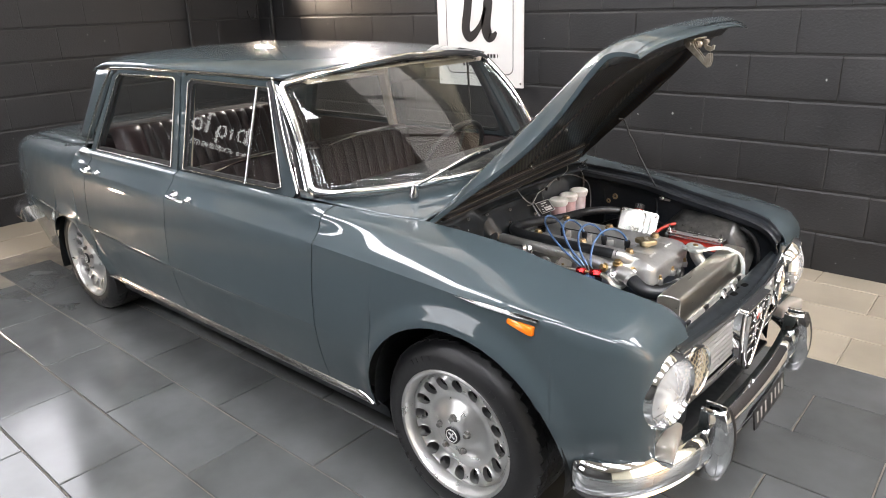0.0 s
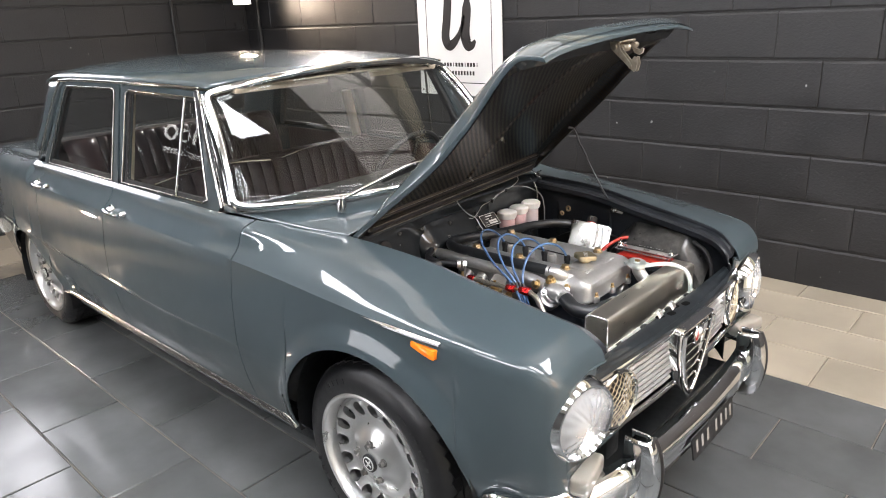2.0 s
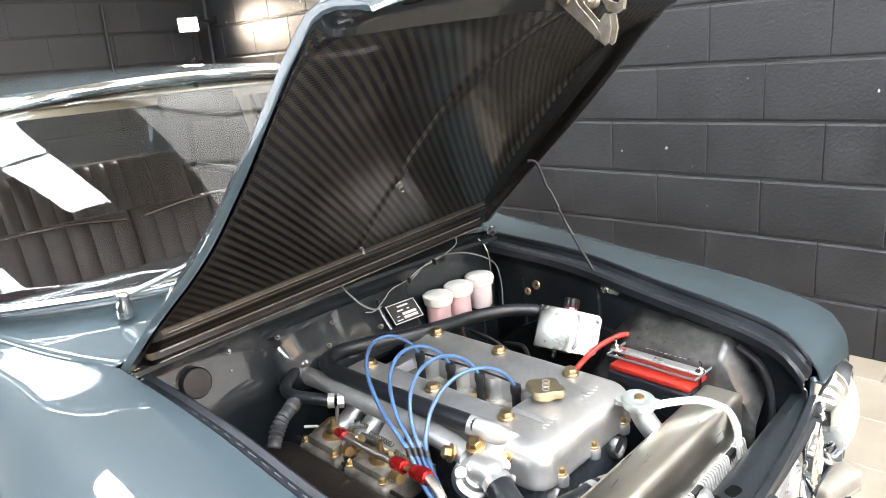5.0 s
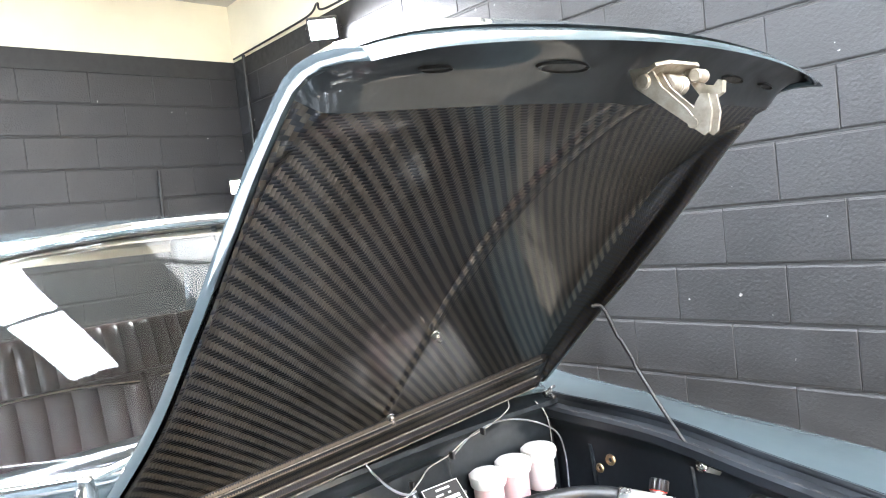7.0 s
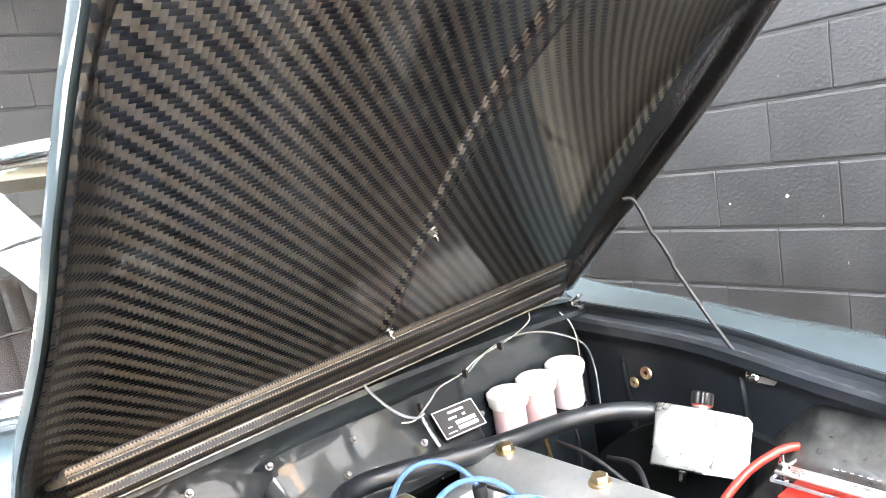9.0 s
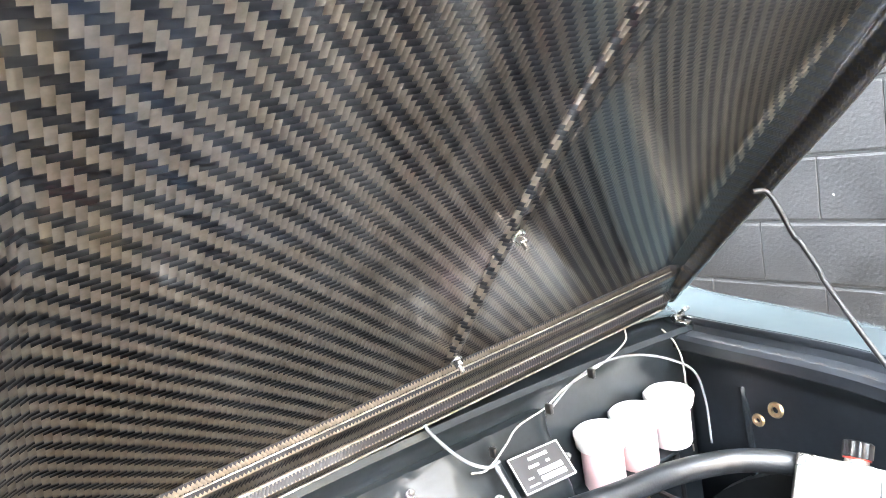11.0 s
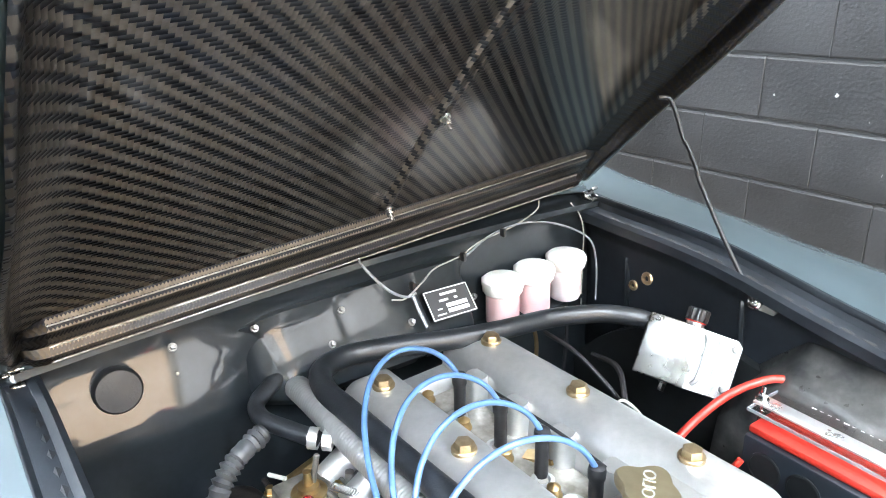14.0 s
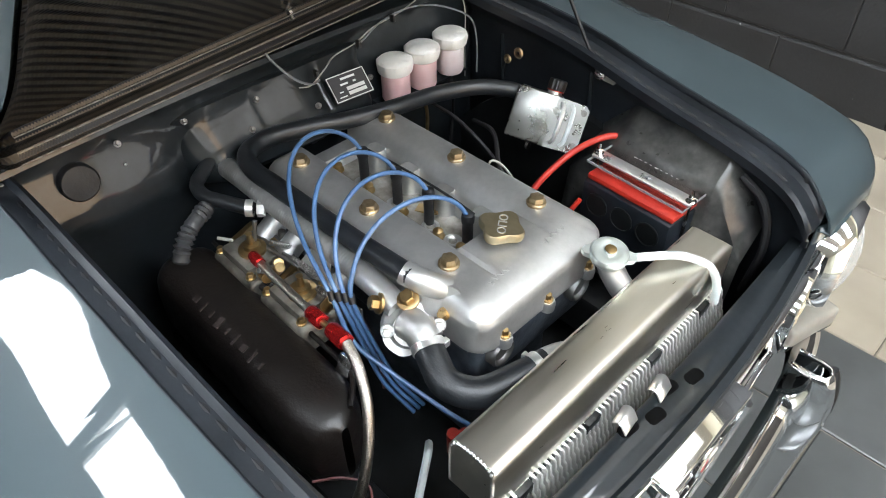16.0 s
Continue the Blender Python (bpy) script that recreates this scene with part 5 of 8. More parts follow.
bm = bmesh.new()
box(bm, (0.026, 0.006, 0.0022), m @ Matrix.Translation((0, -0.010, 0.0038)), 0)
box(bm, (0.006, 0.016, 0.0022), m @ Matrix.Translation((0, -0.010, 0.0038)), 0)
part("badge_cross", bm, REDPLASTIC, shield)

# front bumper
B_LINE = [(0.392, -0.700), (0.425, -0.697), (0.478, -0.676), (0.536, -0.620), (0.582, -0.520), (0.610, -0.380), (0.627, -0.20), (0.633, 0.0), (0.627, 0.20), (0.610, 0.380), (0.582, 0.520), (0.536, 0.620), (0.478, 0.676), (0.425, 0.697), (0.392, 0.700)]
line = catmull([(x, y, 0) for x, y in B_LINE], 5)
B_PROF = [(-0.020, 0.082), (0.002, 0.084), (0.016, 0.070), (0.026, 0.040), (0.027, 0.0), (0.024, -0.022), (0.014, -0.036), (0.018, -0.046), (0.010, -0.058), (-0.014, -0.060)]
bm = bmesh.new()
rows = []
for i, p in enumerate(line):
    d = (line[min(i + 1, len(line) - 1)] - line[max(i - 1, 0)]).normalized()
    out = Vector((d.y, -d.x, 0))
    t = i / (len(line) - 1)
    k = min(1.0, 0.35 + 8 * min(t, 1 - t))
    rows.append([p + out * (a * k) + Vector((0, 0, 0.322 + b * 0.78 * (0.62 + 0.38 * k))) for a, b in B_PROF])
loft(bm, rows)
bumper = part("front_bumper", bm, CHROME, car, "wrap-round chrome front bumper", solid=0.004)
for side in (-1, 1):
    bm = bmesh.new()
    rows = []
    for t in steps(0, 1, 16):
        z = 0.235 + 0.222 * t
        f = math.sin(math.pi * min(1, max(0, 0.06 + 0.88 * t))) ** 0.45
        x0 = 0.618
        xf = x0 + 0.020 + 0.048 * f
        hw = 0.026 * f ** 0.6 + 0.003
        rows.append([Vector((x0 - 0.02, side * 0.372 - hw, z)), Vector((xf - 0.022, side * 0.372 - hw, z)), Vector((xf - 0.006, side * 0.372 - hw * 0.75, z)), Vector((xf, side * 0.372, z)),
                     Vector((xf - 0.006, side * 0.372 + hw * 0.75, z)), Vector((xf - 0.022, side * 0.372 + hw, z)), Vector((x0 - 0.02, side * 0.372 + hw, z))])
    loft(bm, rows)
    part("overrider", bm, CHROME, bumper, "chrome bumper overrider", solid=0.004)
    bm = bmesh.new()
    pts = []
    for t in steps(0.03, 0.97, 12):
        z = 0.235 + 0.222 * t
        f = math.sin(math.pi * min(1, max(0, 0.06 + 0.88 * t))) ** 0.45
        pts.append((0.630 + 0.046 * f, side * 0.372 + 0.028 * f ** 0.6, z))
    tube(bm, pts, 0.008, 10, 3)
    part("overrider_rubber", bm, RUBBER, bumper, "black rubber edging")
# number plate, its characters as plain bars
bm = bmesh.new()
pm = Matrix.Translation((0.666, 0.010, 0.302)) @ pose(0, 0, 0, 90, 0, 90) @ pose(0, 0, 0, -8, 0, 0)
sheet(bm, round_rect(0.285, 0.068, 0.005), 0.004, pm)
plate = part("number_plate", bm, BLACKPLASTIC, bumper, "black number plate with pale bars")
for k in (-0.116, -0.080, -0.042, 0.016, 0.052, 0.088, 0.120):
    bm = bmesh.new()
    sheet(bm, round_rect(0.012, 0.036, 0.003), 0.001, pm @ Matrix.Translation((k, 0, 0.004)))
    part("plate_bar", bm, GREYPRINT, bumper, "pale bar", smooth=False)
# ---- the engine bay: sheet metal ----
for side in (-1, 1):
    bm = bmesh.new()
    rows = []
    for x in steps(-0.275, 0.535, 40):
        y, z = smooth_table(INY, x), smooth_table(INZ, x)
        rows.append([Vector((x, side * (y + a), z + b)) for a, b in ((0.0, -0.001), (0.002, -0.014), (-0.006, -0.024), (-0.030, -0.027), (-0.037, -0.022), (-0.041, -0.026), (-0.040, -0.040), (-0.020, -0.052), (-0.012, -0.075), (-0.008, -0.16), (-0.006, -0.40))])
    loft(bm, rows)
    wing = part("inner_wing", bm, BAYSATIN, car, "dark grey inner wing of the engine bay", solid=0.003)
    bm = bmesh.new()
    pts = []
    for x in steps(-0.20, 0.50, 18):
        pts.append((x, side * (smooth_table(INY, x) - 0.024), smooth_table(INZ, x) - 0.028))
    tube(bm, pts, 0.005, 8, 4, ripple=0.0012, pitch=0.03)
    part("seal_strip", bm, RUBBER, wing, "black rubber sealing strip")
    # ribs pressed in the inner wing
    for x in (-0.17, 0.06):
        bm = bmesh.new()
        y = side * (smooth_table(INY, x) - 0.014)
        tube(bm, [(x, y + side * 0.003, 0.745), (x + 0.004, y, 0.71), (x + 0.008, y, 0.64), (x + 0.010, y, 0.56)], 0.006, 8, 4)
        part("pressed_rib", bm, BAYPAINT, wing)
    # sloping top of the wheel housing
    bm = bmesh.new()
    rows = []
    for x in sorted(set(steps(0.075, 0.455, 18)) | {0.172, 0.182, 0.372, 0.382}):
        k = max(0.0, min(1.0, (x - 0.075) / 0.10, (0.455 - x) / 0.08))
        y0 = smooth_table(INY, x) - 0.010
        top = 0.570 + 0.115 * k
        dent = 0.004 * math.sin(x * 61.0) * math.sin(x * 23.0 + 1.0)
        rows.append([Vector((x, side * y0, top + 0.050)), Vector((x, side * (y0 - 0.022 + dent), top + 0.022 - dent)), Vector((x, side * (y0 - 0.048), top + dent)), Vector((x, side * (y0 - 0.056), top - 0.010)), Vector((x, side * (y0 - 0.068), top - 0.09)), Vector((x, side * (y0 - 0.074), 0.36))])
    loft(bm, rows)
    part("wheel_housing", bm, DUSTY, wing, "dark sloping wheel housing", solid=0.003)
    # black hose and drain along the front of the wing
    bm = bmesh.new()
    tube(bm, [(0.40, side * 0.425, 0.70), (0.45, side * 0.42, 0.67), (0.475, side * 0.41, 0.60), (0.47, side * 0.40, 0.50)], 0.007, 8, 6)
    part("loom", bm, RUBBER, wing, "black loom along the inner wing")
    bm = bmesh.new()
    lathe(bm, [(0.012, 0), (0.012, 0.016), (0.010, 0.020), (0.005, 0.020), (0.005, 0.008), (0, 0.008)], pose(0.487, side * 0.452, 0.715, 0, 20, 0), 16, True, False)
    part("bump_stop", bm, RUBBER, wing, "black rubber bump stop")

# firewall with its lip, plenum and pressings
bm = bmesh.new()
rows = []
for y in steps(-0.49, 0.49, 44):
    zt = 0.842 + 0.016 * (1 - (y / 0.49) ** 2)
    q = min(1.0, max(0.0, (-0.20 - y) / 0.04))
    q = q * q * (3 - 2 * q)
    rows.append([Vector((-0.305, y, zt + 0.004)), Vector((-0.292, y, zt - 0.010)), Vector((-0.268, y, zt - 0.018)), Vector((-0.256, y, zt - 0.014)), Vector((-0.252, y, zt - 0.022)), Vector((-0.264 - 0.012 * q, y, zt - 0.034)), Vector((-0.272 - 0.004 * q, y, zt - 0.056)),
                 Vector((-0.271 + 0.004 * q, y, 0.768)), Vector((-0.270 + 0.013 * q, y, 0.735)), Vector((-0.268 + 0.020 * q, y, 0.705)), Vector((-0.267 + 0.021 * q, y, 0.685)), Vector((-0.266 + 0.008 * q, y, 0.66)), Vector((-0.266 + 0.006 * q, y, 0.60)), Vector((-0.262, y, 0.34))])
loft(bm, rows)
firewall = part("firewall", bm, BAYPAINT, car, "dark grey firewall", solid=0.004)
bm = bmesh.new()
PL = [(-0.272, 0.806), (-0.256, 0.800), (-0.238, 0.770), (-0.205, 0.728), (-0.192, 0.704), (-0.190, 0.686), (-0.200, 0.672), (-0.262, 0.655)]
rows = []
for y in steps(-0.215, 0.175, 40):
    e = min(1, (y + 0.215) / 0.06, (0.175 - y) / 0.03)
    e = max(0.0, e) ** 0.5
    seam = 0.002 if abs(y - 0.055) < 0.006 or abs(y + 0.06) < 0.006 else 0
    shy = 0.016 + 0.010 * min(1, max(0, (0.02 - y) / 0.12))
    rows.append([Vector((-0.270 + (x + 0.270) * (0.25 + 0.75 * e) - seam - shy * (0.3 if x < -0.25 else 1), y, 0.73 + (z - 0.73) * (0.8 + 0.2 * e))) for x, z in PL])
loft(bm, rows)
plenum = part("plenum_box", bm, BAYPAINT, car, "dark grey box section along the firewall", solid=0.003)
bm = bmesh.new()
tube(bm, [(-0.238, 0.053, 0.775), (-0.222, 0.054, 0.752), (-0.206, 0.056, 0.731)], 0.006, 8, 6, flat=0.4)
part("plenum_strap", bm, BAYPAINT, plenum, "painted metal strap round the box section")
for x, y, z in ((-0.268, -0.19, 0.787), (-0.262, -0.06, 0.775), (-0.212, 0.03, 0.745), (-0.262, -0.30, 0.80), (-0.262, 0.19, 0.72), (-0.240, -0.09, 0.738)):
    bm = bmesh.new()
    hexbolt(bm, (x, y, z), 0.004, 0.008, (0.8, 0, 0.6))
    part("firewall_screw", bm, STEEL, firewall)
# recess and dome towards the driver's side
bm = bmesh.new()
lathe(bm, [(0.029, -0.004), (0.029, 0.010), (0.026, 0.014), (0.012, 0.015), (0.0, 0.015)], along((-0.265, -0.372, 0.766), (-0.165, -0.372, 0.791)), 28, False, False)
part("firewall_dome", bm, RUBBER, firewall, "round black rubber bung")
# chassis plate: words and numbers of a maker become bars
bm = bmesh.new()
pm = Matrix.Translation((-0.2240, 0.1090, 0.7475)) @ Matrix((Vector((0.10, 0.99, 0.0)).normalized(), Vector((-0.70, 0.06, 0.71)).normalized(), Vector((0.70, -0.06, 0.71)).normalized())).transposed().to_4x4()
sheet(bm, round_rect(0.080, 0.050, 0.002), 0.0015, pm @ Matrix.Translation((0, 0, 0.006)))
idp = part("chassis_plate", bm, INK, car, "small black plate with pale bars")
for x, y, w, h in ((0, 0.0235, 0.076, 0.0016), (0, -0.0235, 0.076, 0.0016), (-0.0385, 0, 0.0016, 0.048), (0.0385, 0, 0.0016, 0.048), (0.002, 0.015, 0.030, 0.004), (-0.010, 0.005, 0.016, 0.0035), (0.012, 0.005, 0.006, 0.0035), (0.010, -0.005, 0.038, 0.0065), (0.010, -0.014, 0.038, 0.0065), (-0.022, -0.008, 0.008, 0.002), (-0.022, -0.017, 0.016, 0.002)):
    bm = bmesh.new()
    box(bm, (w, h, 0.0006), pm @ Matrix.Translation((x, y, 0.0080)), 0)
    part("plate_bar", bm, PRINTWHITE, idp, "pale bar", smooth=False)
# washer tube and wires along the firewall
for pts, r, mt, lab in (
        ([(-0.262, -0.030, 0.868), (-0.252, -0.024, 0.840), (-0.236, 0.004, 0.800), (-0.226, 0.030, 0.782), (-0.230, 0.052, 0.780)], 0.0022, CLEARTUBE, "clear washer tube"),
        ([(-0.235, 0.012, 0.779), (-0.232, 0.035, 0.776), (-0.236, 0.07, 0.792), (-0.245, 0.10, 0.803), (-0.250, 0.155, 0.808), (-0.252, 0.20, 0.822), (-0.250, 0.27, 0.832), (-0.258, 0.33, 0.845), (-0.268, 0.345, 0.858)], 0.0013, WHITEWIRE, "pale wire clipped along the firewall"),
        ([(-0.248, 0.165, 0.806), (-0.250, 0.22, 0.828), (-0.246, 0.29, 0.834), (-0.236, 0.36, 0.818), (-0.220, 0.425, 0.78), (-0.212, 0.44, 0.73), (-0.205, 0.435, 0.66)], 0.0018, CLEARTUBE, "clear tube behind the reservoirs"),
        ([(-0.262, 0.42, 0.838), (-0.250, 0.432, 0.815), (-0.242, 0.436, 0.78), (-0.240, 0.434, 0.72), (-0.235, 0.43, 0.64)], 0.0013, WHITEWIRE, "pale wire")):
    bm = bmesh.new()
    tube(bm, pts, r, 8, 8)
    part("wire", bm, mt, firewall, lab)
for y, z in ((0.055, 0.786), (0.155, 0.808), (0.24, 0.829)):
    bm = bmesh.new()
    box(bm, (0.012, 0.006, 0.014), (-0.243, y, z), 0.002)
    part("cable_tie", bm, BLACKPLASTIC, firewall)

# three fluid reservoirs
for i, y in enumerate((0.232, 0.305, 0.384)):
    bm = bmesh.new()
    o = Vector((-0.235, y, 0.668 + 0.002 * i))
    lathe(bm, [(0.006, -0.012), (0.012, -0.006), (0.026, 0.0), (0.029, 0.006), (0.029, 0.058), (0.027, 0.064)], Matrix.Translation(o), 32, True, True)
    res = part("fluid_reservoir", bm, BOTTLE if i == 2 else REDBOTTLE, car, "translucent reservoir with a white cap, part filled")
    bm = bmesh.new()
    rings = []
    for z, r in ((0.060, 0.0325), (0.063, 0.0345), (0.072, 0.035), (0.0745, 0.036), (0.082, 0.0355), (0.086, 0.031), (0.0865, 0.0)):
        rings.append([bm.verts.new(o + Vector(((r + (0.0014 if (z > 0.063 and z < 0.085 and k % 5 == 0) else 0)) * math.cos(2 * math.pi * k / 50), (r + (0.0014 if (z > 0.063 and z < 0.085 and k % 5 == 0) else 0)) * math.sin(2 * math.pi * k / 50), z))) for k in range(50)])
    for a, b in zip(rings, rings[1:]):
        bridge(bm, a, b)
    part("cap", bm, WHITEPLASTIC, res, "white ribbed screw cap")
    bm = bmesh.new()
    rod(bm, o + Vector((0, 0, -0.012)), o + Vector((0.002, 0, -0.035)), 0.006, 12)
    tube(bm, [o + Vector((0, 0, -0.03)), o + Vector((0.006, 0.004, -0.08)), o + Vector((0.0, 0.0, -0.2))], 0.004, 8, 6)
    part("outlet", bm, BRASS if i < 2 else RUBBER, res)
bm = bmesh.new()
box(bm, (0.045, 0.23, 0.006), (-0.245, 0.308, 0.664), 0.002)
part("reservoir_shelf", bm, BAYPAINT, firewall)

# bare tab on the inner wing
bm = bmesh.new()
lathe(bm, [(0.010, -0.002), (0.012, 0.0), (0.010, 0.003), (0.005, 0.003), (0.005, -0.002)], along((-0.106, 0.450, 0.731), (-0.106, 0.3, 0.75)), 16, False, False)
lathe(bm, [(0.008, -0.002), (0.010, 0.0), (0.008, 0.003), (0.004, 0.003), (0.004, -0.002)], along((-0.135, 0.452, 0.708), (-0.135, 0.3, 0.72)), 16, False, False)
part("wing_tab", bm, RUST, car, "bare metal tab with holes")

# dark floor of the bay, subframe
bm = bmesh.new()
box(bm, (0.80, 0.92, 0.012), (0.13, 0, 0.27), 0.003)
part("undertray", bm, BAYBLACK, car)
for y in (-0.30, 0.30):
    bm = bmesh.new()
    box(bm, (0.78, 0.07, 0.10), (0.13, y, 0.36), 0.012)
    part("chassis_rail", bm, BAYBLACK, car)

# ---- the engine ----
CY = 0.022
X0, X1, Y0, Y1 = -0.190, 0.322, -0.122, 0.166


def cover_z(x, y):
    """Height of the cam cover: two rounded lobes, joined by a deck in front."""
    lobes = max(0.716 - 0.030 * (abs(y - c) / 0.050) ** 3.2 for c in (-0.073, 0.117))
    if abs(y - CY) < 0.05:
        lobes = max(lobes, 0.0)
    gate = min(1, max(0, (x - 0.192) / 0.010))
    back = min(1, max(0, (-0.150 - x) / 0.010))
    valley = 0.646
    if abs(y - CY) < 0.0475:
        inner = min(1, (0.0475 - abs(y - CY)) / 0.005)
        floor_z = lobes * (1 - inner) + valley * inner
        lobes_here = floor_z
    else:
        lobes_here = lobes
    deck = 0.713 - 0.022 * max(0, (x - 0.225) / 0.097) ** 3
    z = lobes_here
    z = z * (1 - gate) + max(min(deck, 0.714), 0.60) * gate if abs(y - CY) < 0.06 else (min(z, deck) if x > 0.225 else z)
    if back and abs(y - CY) < 0.0475:
        z = z * (1 - back) + 0.668 * back
    # rounded ends and flanks
    for d in (y - Y0, Y1 - y):
        if d < 0.018:
            z = min(z, 0.684 + 0.028 * math.sqrt(max(0, 1 - (1 - d / 0.018) ** 2)))
    for d in (x - X0, X1 - x):
        if d < 0.022:
            z = min(z, 0.676 + 0.036 * math.sqrt(max(0, 1 - (1 - d / 0.022) ** 2)))
    return z


def rounded_xy(x, y, r=0.035):
    """Pull the corners of the plan into a round."""
    cx, cy = min(max(x, X0 + r), X1 - r), min(max(y, Y0 + r), Y1 - r)
    dx, dy = x - cx, y - cy
    d = math.hypot(dx, dy)
    if dx and dy and d > 0:
        k = max(abs(dx), abs(dy)) / d
        return cx + dx * k, cy + dy * k
    return x, y


bm = bmesh.new()
GX = sorted(set(steps(X0, X1, 84)) | {-0.151, -0.155, -0.160, 0.193, 0.197, 0.202} | {X0 + 0.002, X0 + 0.005, X1 - 0.002, X1 - 0.005})
GY = sorted(set(steps(Y0, Y1, 56)) | {CY - 0.0475, CY + 0.0475, CY - 0.0425, CY + 0.0425, Y0 + 0.002, Y0 + 0.005, Y1 - 0.002, Y1 - 0.005})
rows = []
for x in GX:
    row = []
    for y in GY:
        px, py = rounded_xy(x, y)
        row.append(Vector((px, py, cover_z(x, y))))
    rows.append(row)
grid = loft(bm, rows)
border = [grid[0][j] for j in range(len(GY))] + [grid[i][-1] for i in range(1, len(GX))] + [grid[-1][j] for j in range(len(GY) - 2, -1, -1)] + [grid[i][0] for i in range(len(GX) - 2, 0, -1)]
mid = Vector(((X0 + X1) / 2, (Y0 + Y1) / 2, 0))
low = []
for off, z in ((1.0, 0.652), (1.014, 0.648), (1.014, 0.640)):
    rng = []
    for v in border:
        d = Vector((v.co.x, v.co.y, 0)) - mid
        rng.append(bm.verts.new((mid.x + d.x * (1 + (off - 1) * 0.6), mid.y + d.y * off, z)))
    low.append(rng)
for a, b in zip([border] + low, low):
    bridge(bm, a, b)
engine = part("engine", bm, CAST, car, "twin cam engine with a cast aluminium cover and blue plug leads")
# cylinder head and block
bm = bmesh.new()
box(bm, (0.492, 0.270, 0.100), ((X0 + X1) / 2 - 0.006, CY, 0.588), 0.012, 3)
head = part("cylinder_head", bm, ENGINEGREY, engine, "oily grey cylinder head casting")
for size, at in (((0.478, 0.040, 0.040), ((X0 + X1) / 2 - 0.008, Y0 + 0.022, 0.645)), ((0.478, 0.040, 0.040), ((X0 + X1) / 2 - 0.008, Y1 - 0.022, 0.645)), ((0.060, 0.180, 0.040), (X1 - 0.040, CY, 0.645))):
    bm = bmesh.new()
    box(bm, size, at, 0.006)
    part("head_wall", bm, ENGINEGREY, engine, "upper edge of the head")
bm = bmesh.new()
box(bm, (0.44, 0.20, 0.22), ((X0 + X1) / 2 - 0.02, CY, 0.44), 0.02)
part("engine_block", bm, ENGINEGREY, engine, "dark engine block")
bm = bmesh.new()
box(bm, (0.016, 0.262, 0.012), (X1 - 0.014, CY, 0.638), 0.004)
for y in (-0.072, 0.022, 0.118):
    lathe(bm, [(0.011, -0.012), (0.012, 0.0), (0.010, 0.006)], Matrix.Translation((X1 + 0.001, y, 0.645)), 14)
part("front_flange", bm, CAST, engine, "flange of the cover")
for y in (-0.072, 0.022, 0.118):
    bm = bmesh.new()
    hexbolt(bm, (X1 + 0.001, y, 0.651), 0.0055, 0.012)
    part("flange_bolt", bm, BRASS, engine, "small brass-coloured bolt")
for y in (-0.068, 0.112):
    bm = bmesh.new()
    lathe(bm, [(0.024, -0.03), (0.024, 0.004), (0.021, 0.008), (0.017, 0.006), (0.015, 0.002), (0.0, 0.002)], along((0.314, y, 0.606), (0.6, y, 0.606)), 28, False, False)
    part("head_plug", bm, STEEL, engine, "round steel core plug")
# valley details
bm = bmesh.new()
box(bm, (0.338, 0.082, 0.006), (0.020, CY, 0.6485), 0.002)
part("valley_floor", bm, mat("stained casting", (0.40, 0.38, 0.34), (0.20, 0.18, 0.15), 45, 0.4, 0.65, metal=0.6, bump=0.3, bump_scale=200), engine, "stained casting between the cam covers")
for i, x in enumerate((-0.128, -0.043, 0.042, 0.127, 0.178)):
    bm = bmesh.new()
    lathe(bm, [(0.011, 0), (0.011, 0.004), (0.008, 0.010), (0.0085, 0.014), (0.0, 0.020)], Matrix.Translation((x - 0.016, CY - 0.014, 0.650)), 14)
    part("stud_nut", bm, BRASS, engine, "domed brass nut")
    bm = bmesh.new()
    lathe(bm, [(0.015, 0), (0.015, 0.003), (0.010, 0.004), (0.007, 0.001), (0, 0.001)], Matrix.Translation((x - 0.042, CY - 0.006, 0.6505)), 20, True, False)
    part("stud_seat", bm, CAST, engine)
    bm = bmesh.new()
    lathe(bm, [(0.020, 0), (0.019, 0.040), (0.016, 0.050)], Matrix.Translation((x + 0.030, CY + 0.040, 0.646)), 18)
    part("plug_boss", bm, CAST, engine, "rounded boss in the wall of the plug valley")
bm = bmesh.new()
sheet(bm, [(-0.03, -0.010), (0.024, -0.012), (0.032, 0.0), (0.024, 0.012), (-0.03, 0.010), (-0.036, 0)], 0.006, Matrix.Translation((0.050, CY + 0.020, 0.650)) @ pose(0, 0, 0, 0, -14, 24))
part("lifting_eye", bm, BRASS, engine, "brass-coloured lifting eye")
# the six domed cover bolts
for x in (-0.130, 0.045, 0.216):
    for y in (-0.073, 0.117):
        bm = bmesh.new()
        zb = cover_z(x, y) - 0.001
        lathe(bm, [(0.0155, 0), (0.0155, 0.004), (0.014, 0.0055)], Matrix.Translation((x, y, zb)), 22)
        lathe(bm, [(0.0125, 0.005), (0.0125, 0.011), (0.011, 0.0135), (0.006, 0.0145)], Matrix.Translation((x, y, zb)), 6)
        part("cover_bolt", bm, RUST, engine, "bronze-coloured hex bolt")
# raised marks where the maker's script is cast in
for y0, y1 in ((-0.056, -0.012), (0.060, 0.112)):
    bm = bmesh.new()
    pts = []
    for k in range(13):
        y = y0 + (y1 - y0) * k / 12
        pts.append(Vector((0.276 + 0.0045 * math.sin(k * 2.1) * (1.6 if k in (1, 2) else 1), y, cover_z(0.276, CY if abs(y - CY) < 0.06 else y) - 0.0002)))
    tube(bm, pts, 0.0011, 6, 4)
    part("cast_mark", bm, CAST, engine, "raised cast flourish")
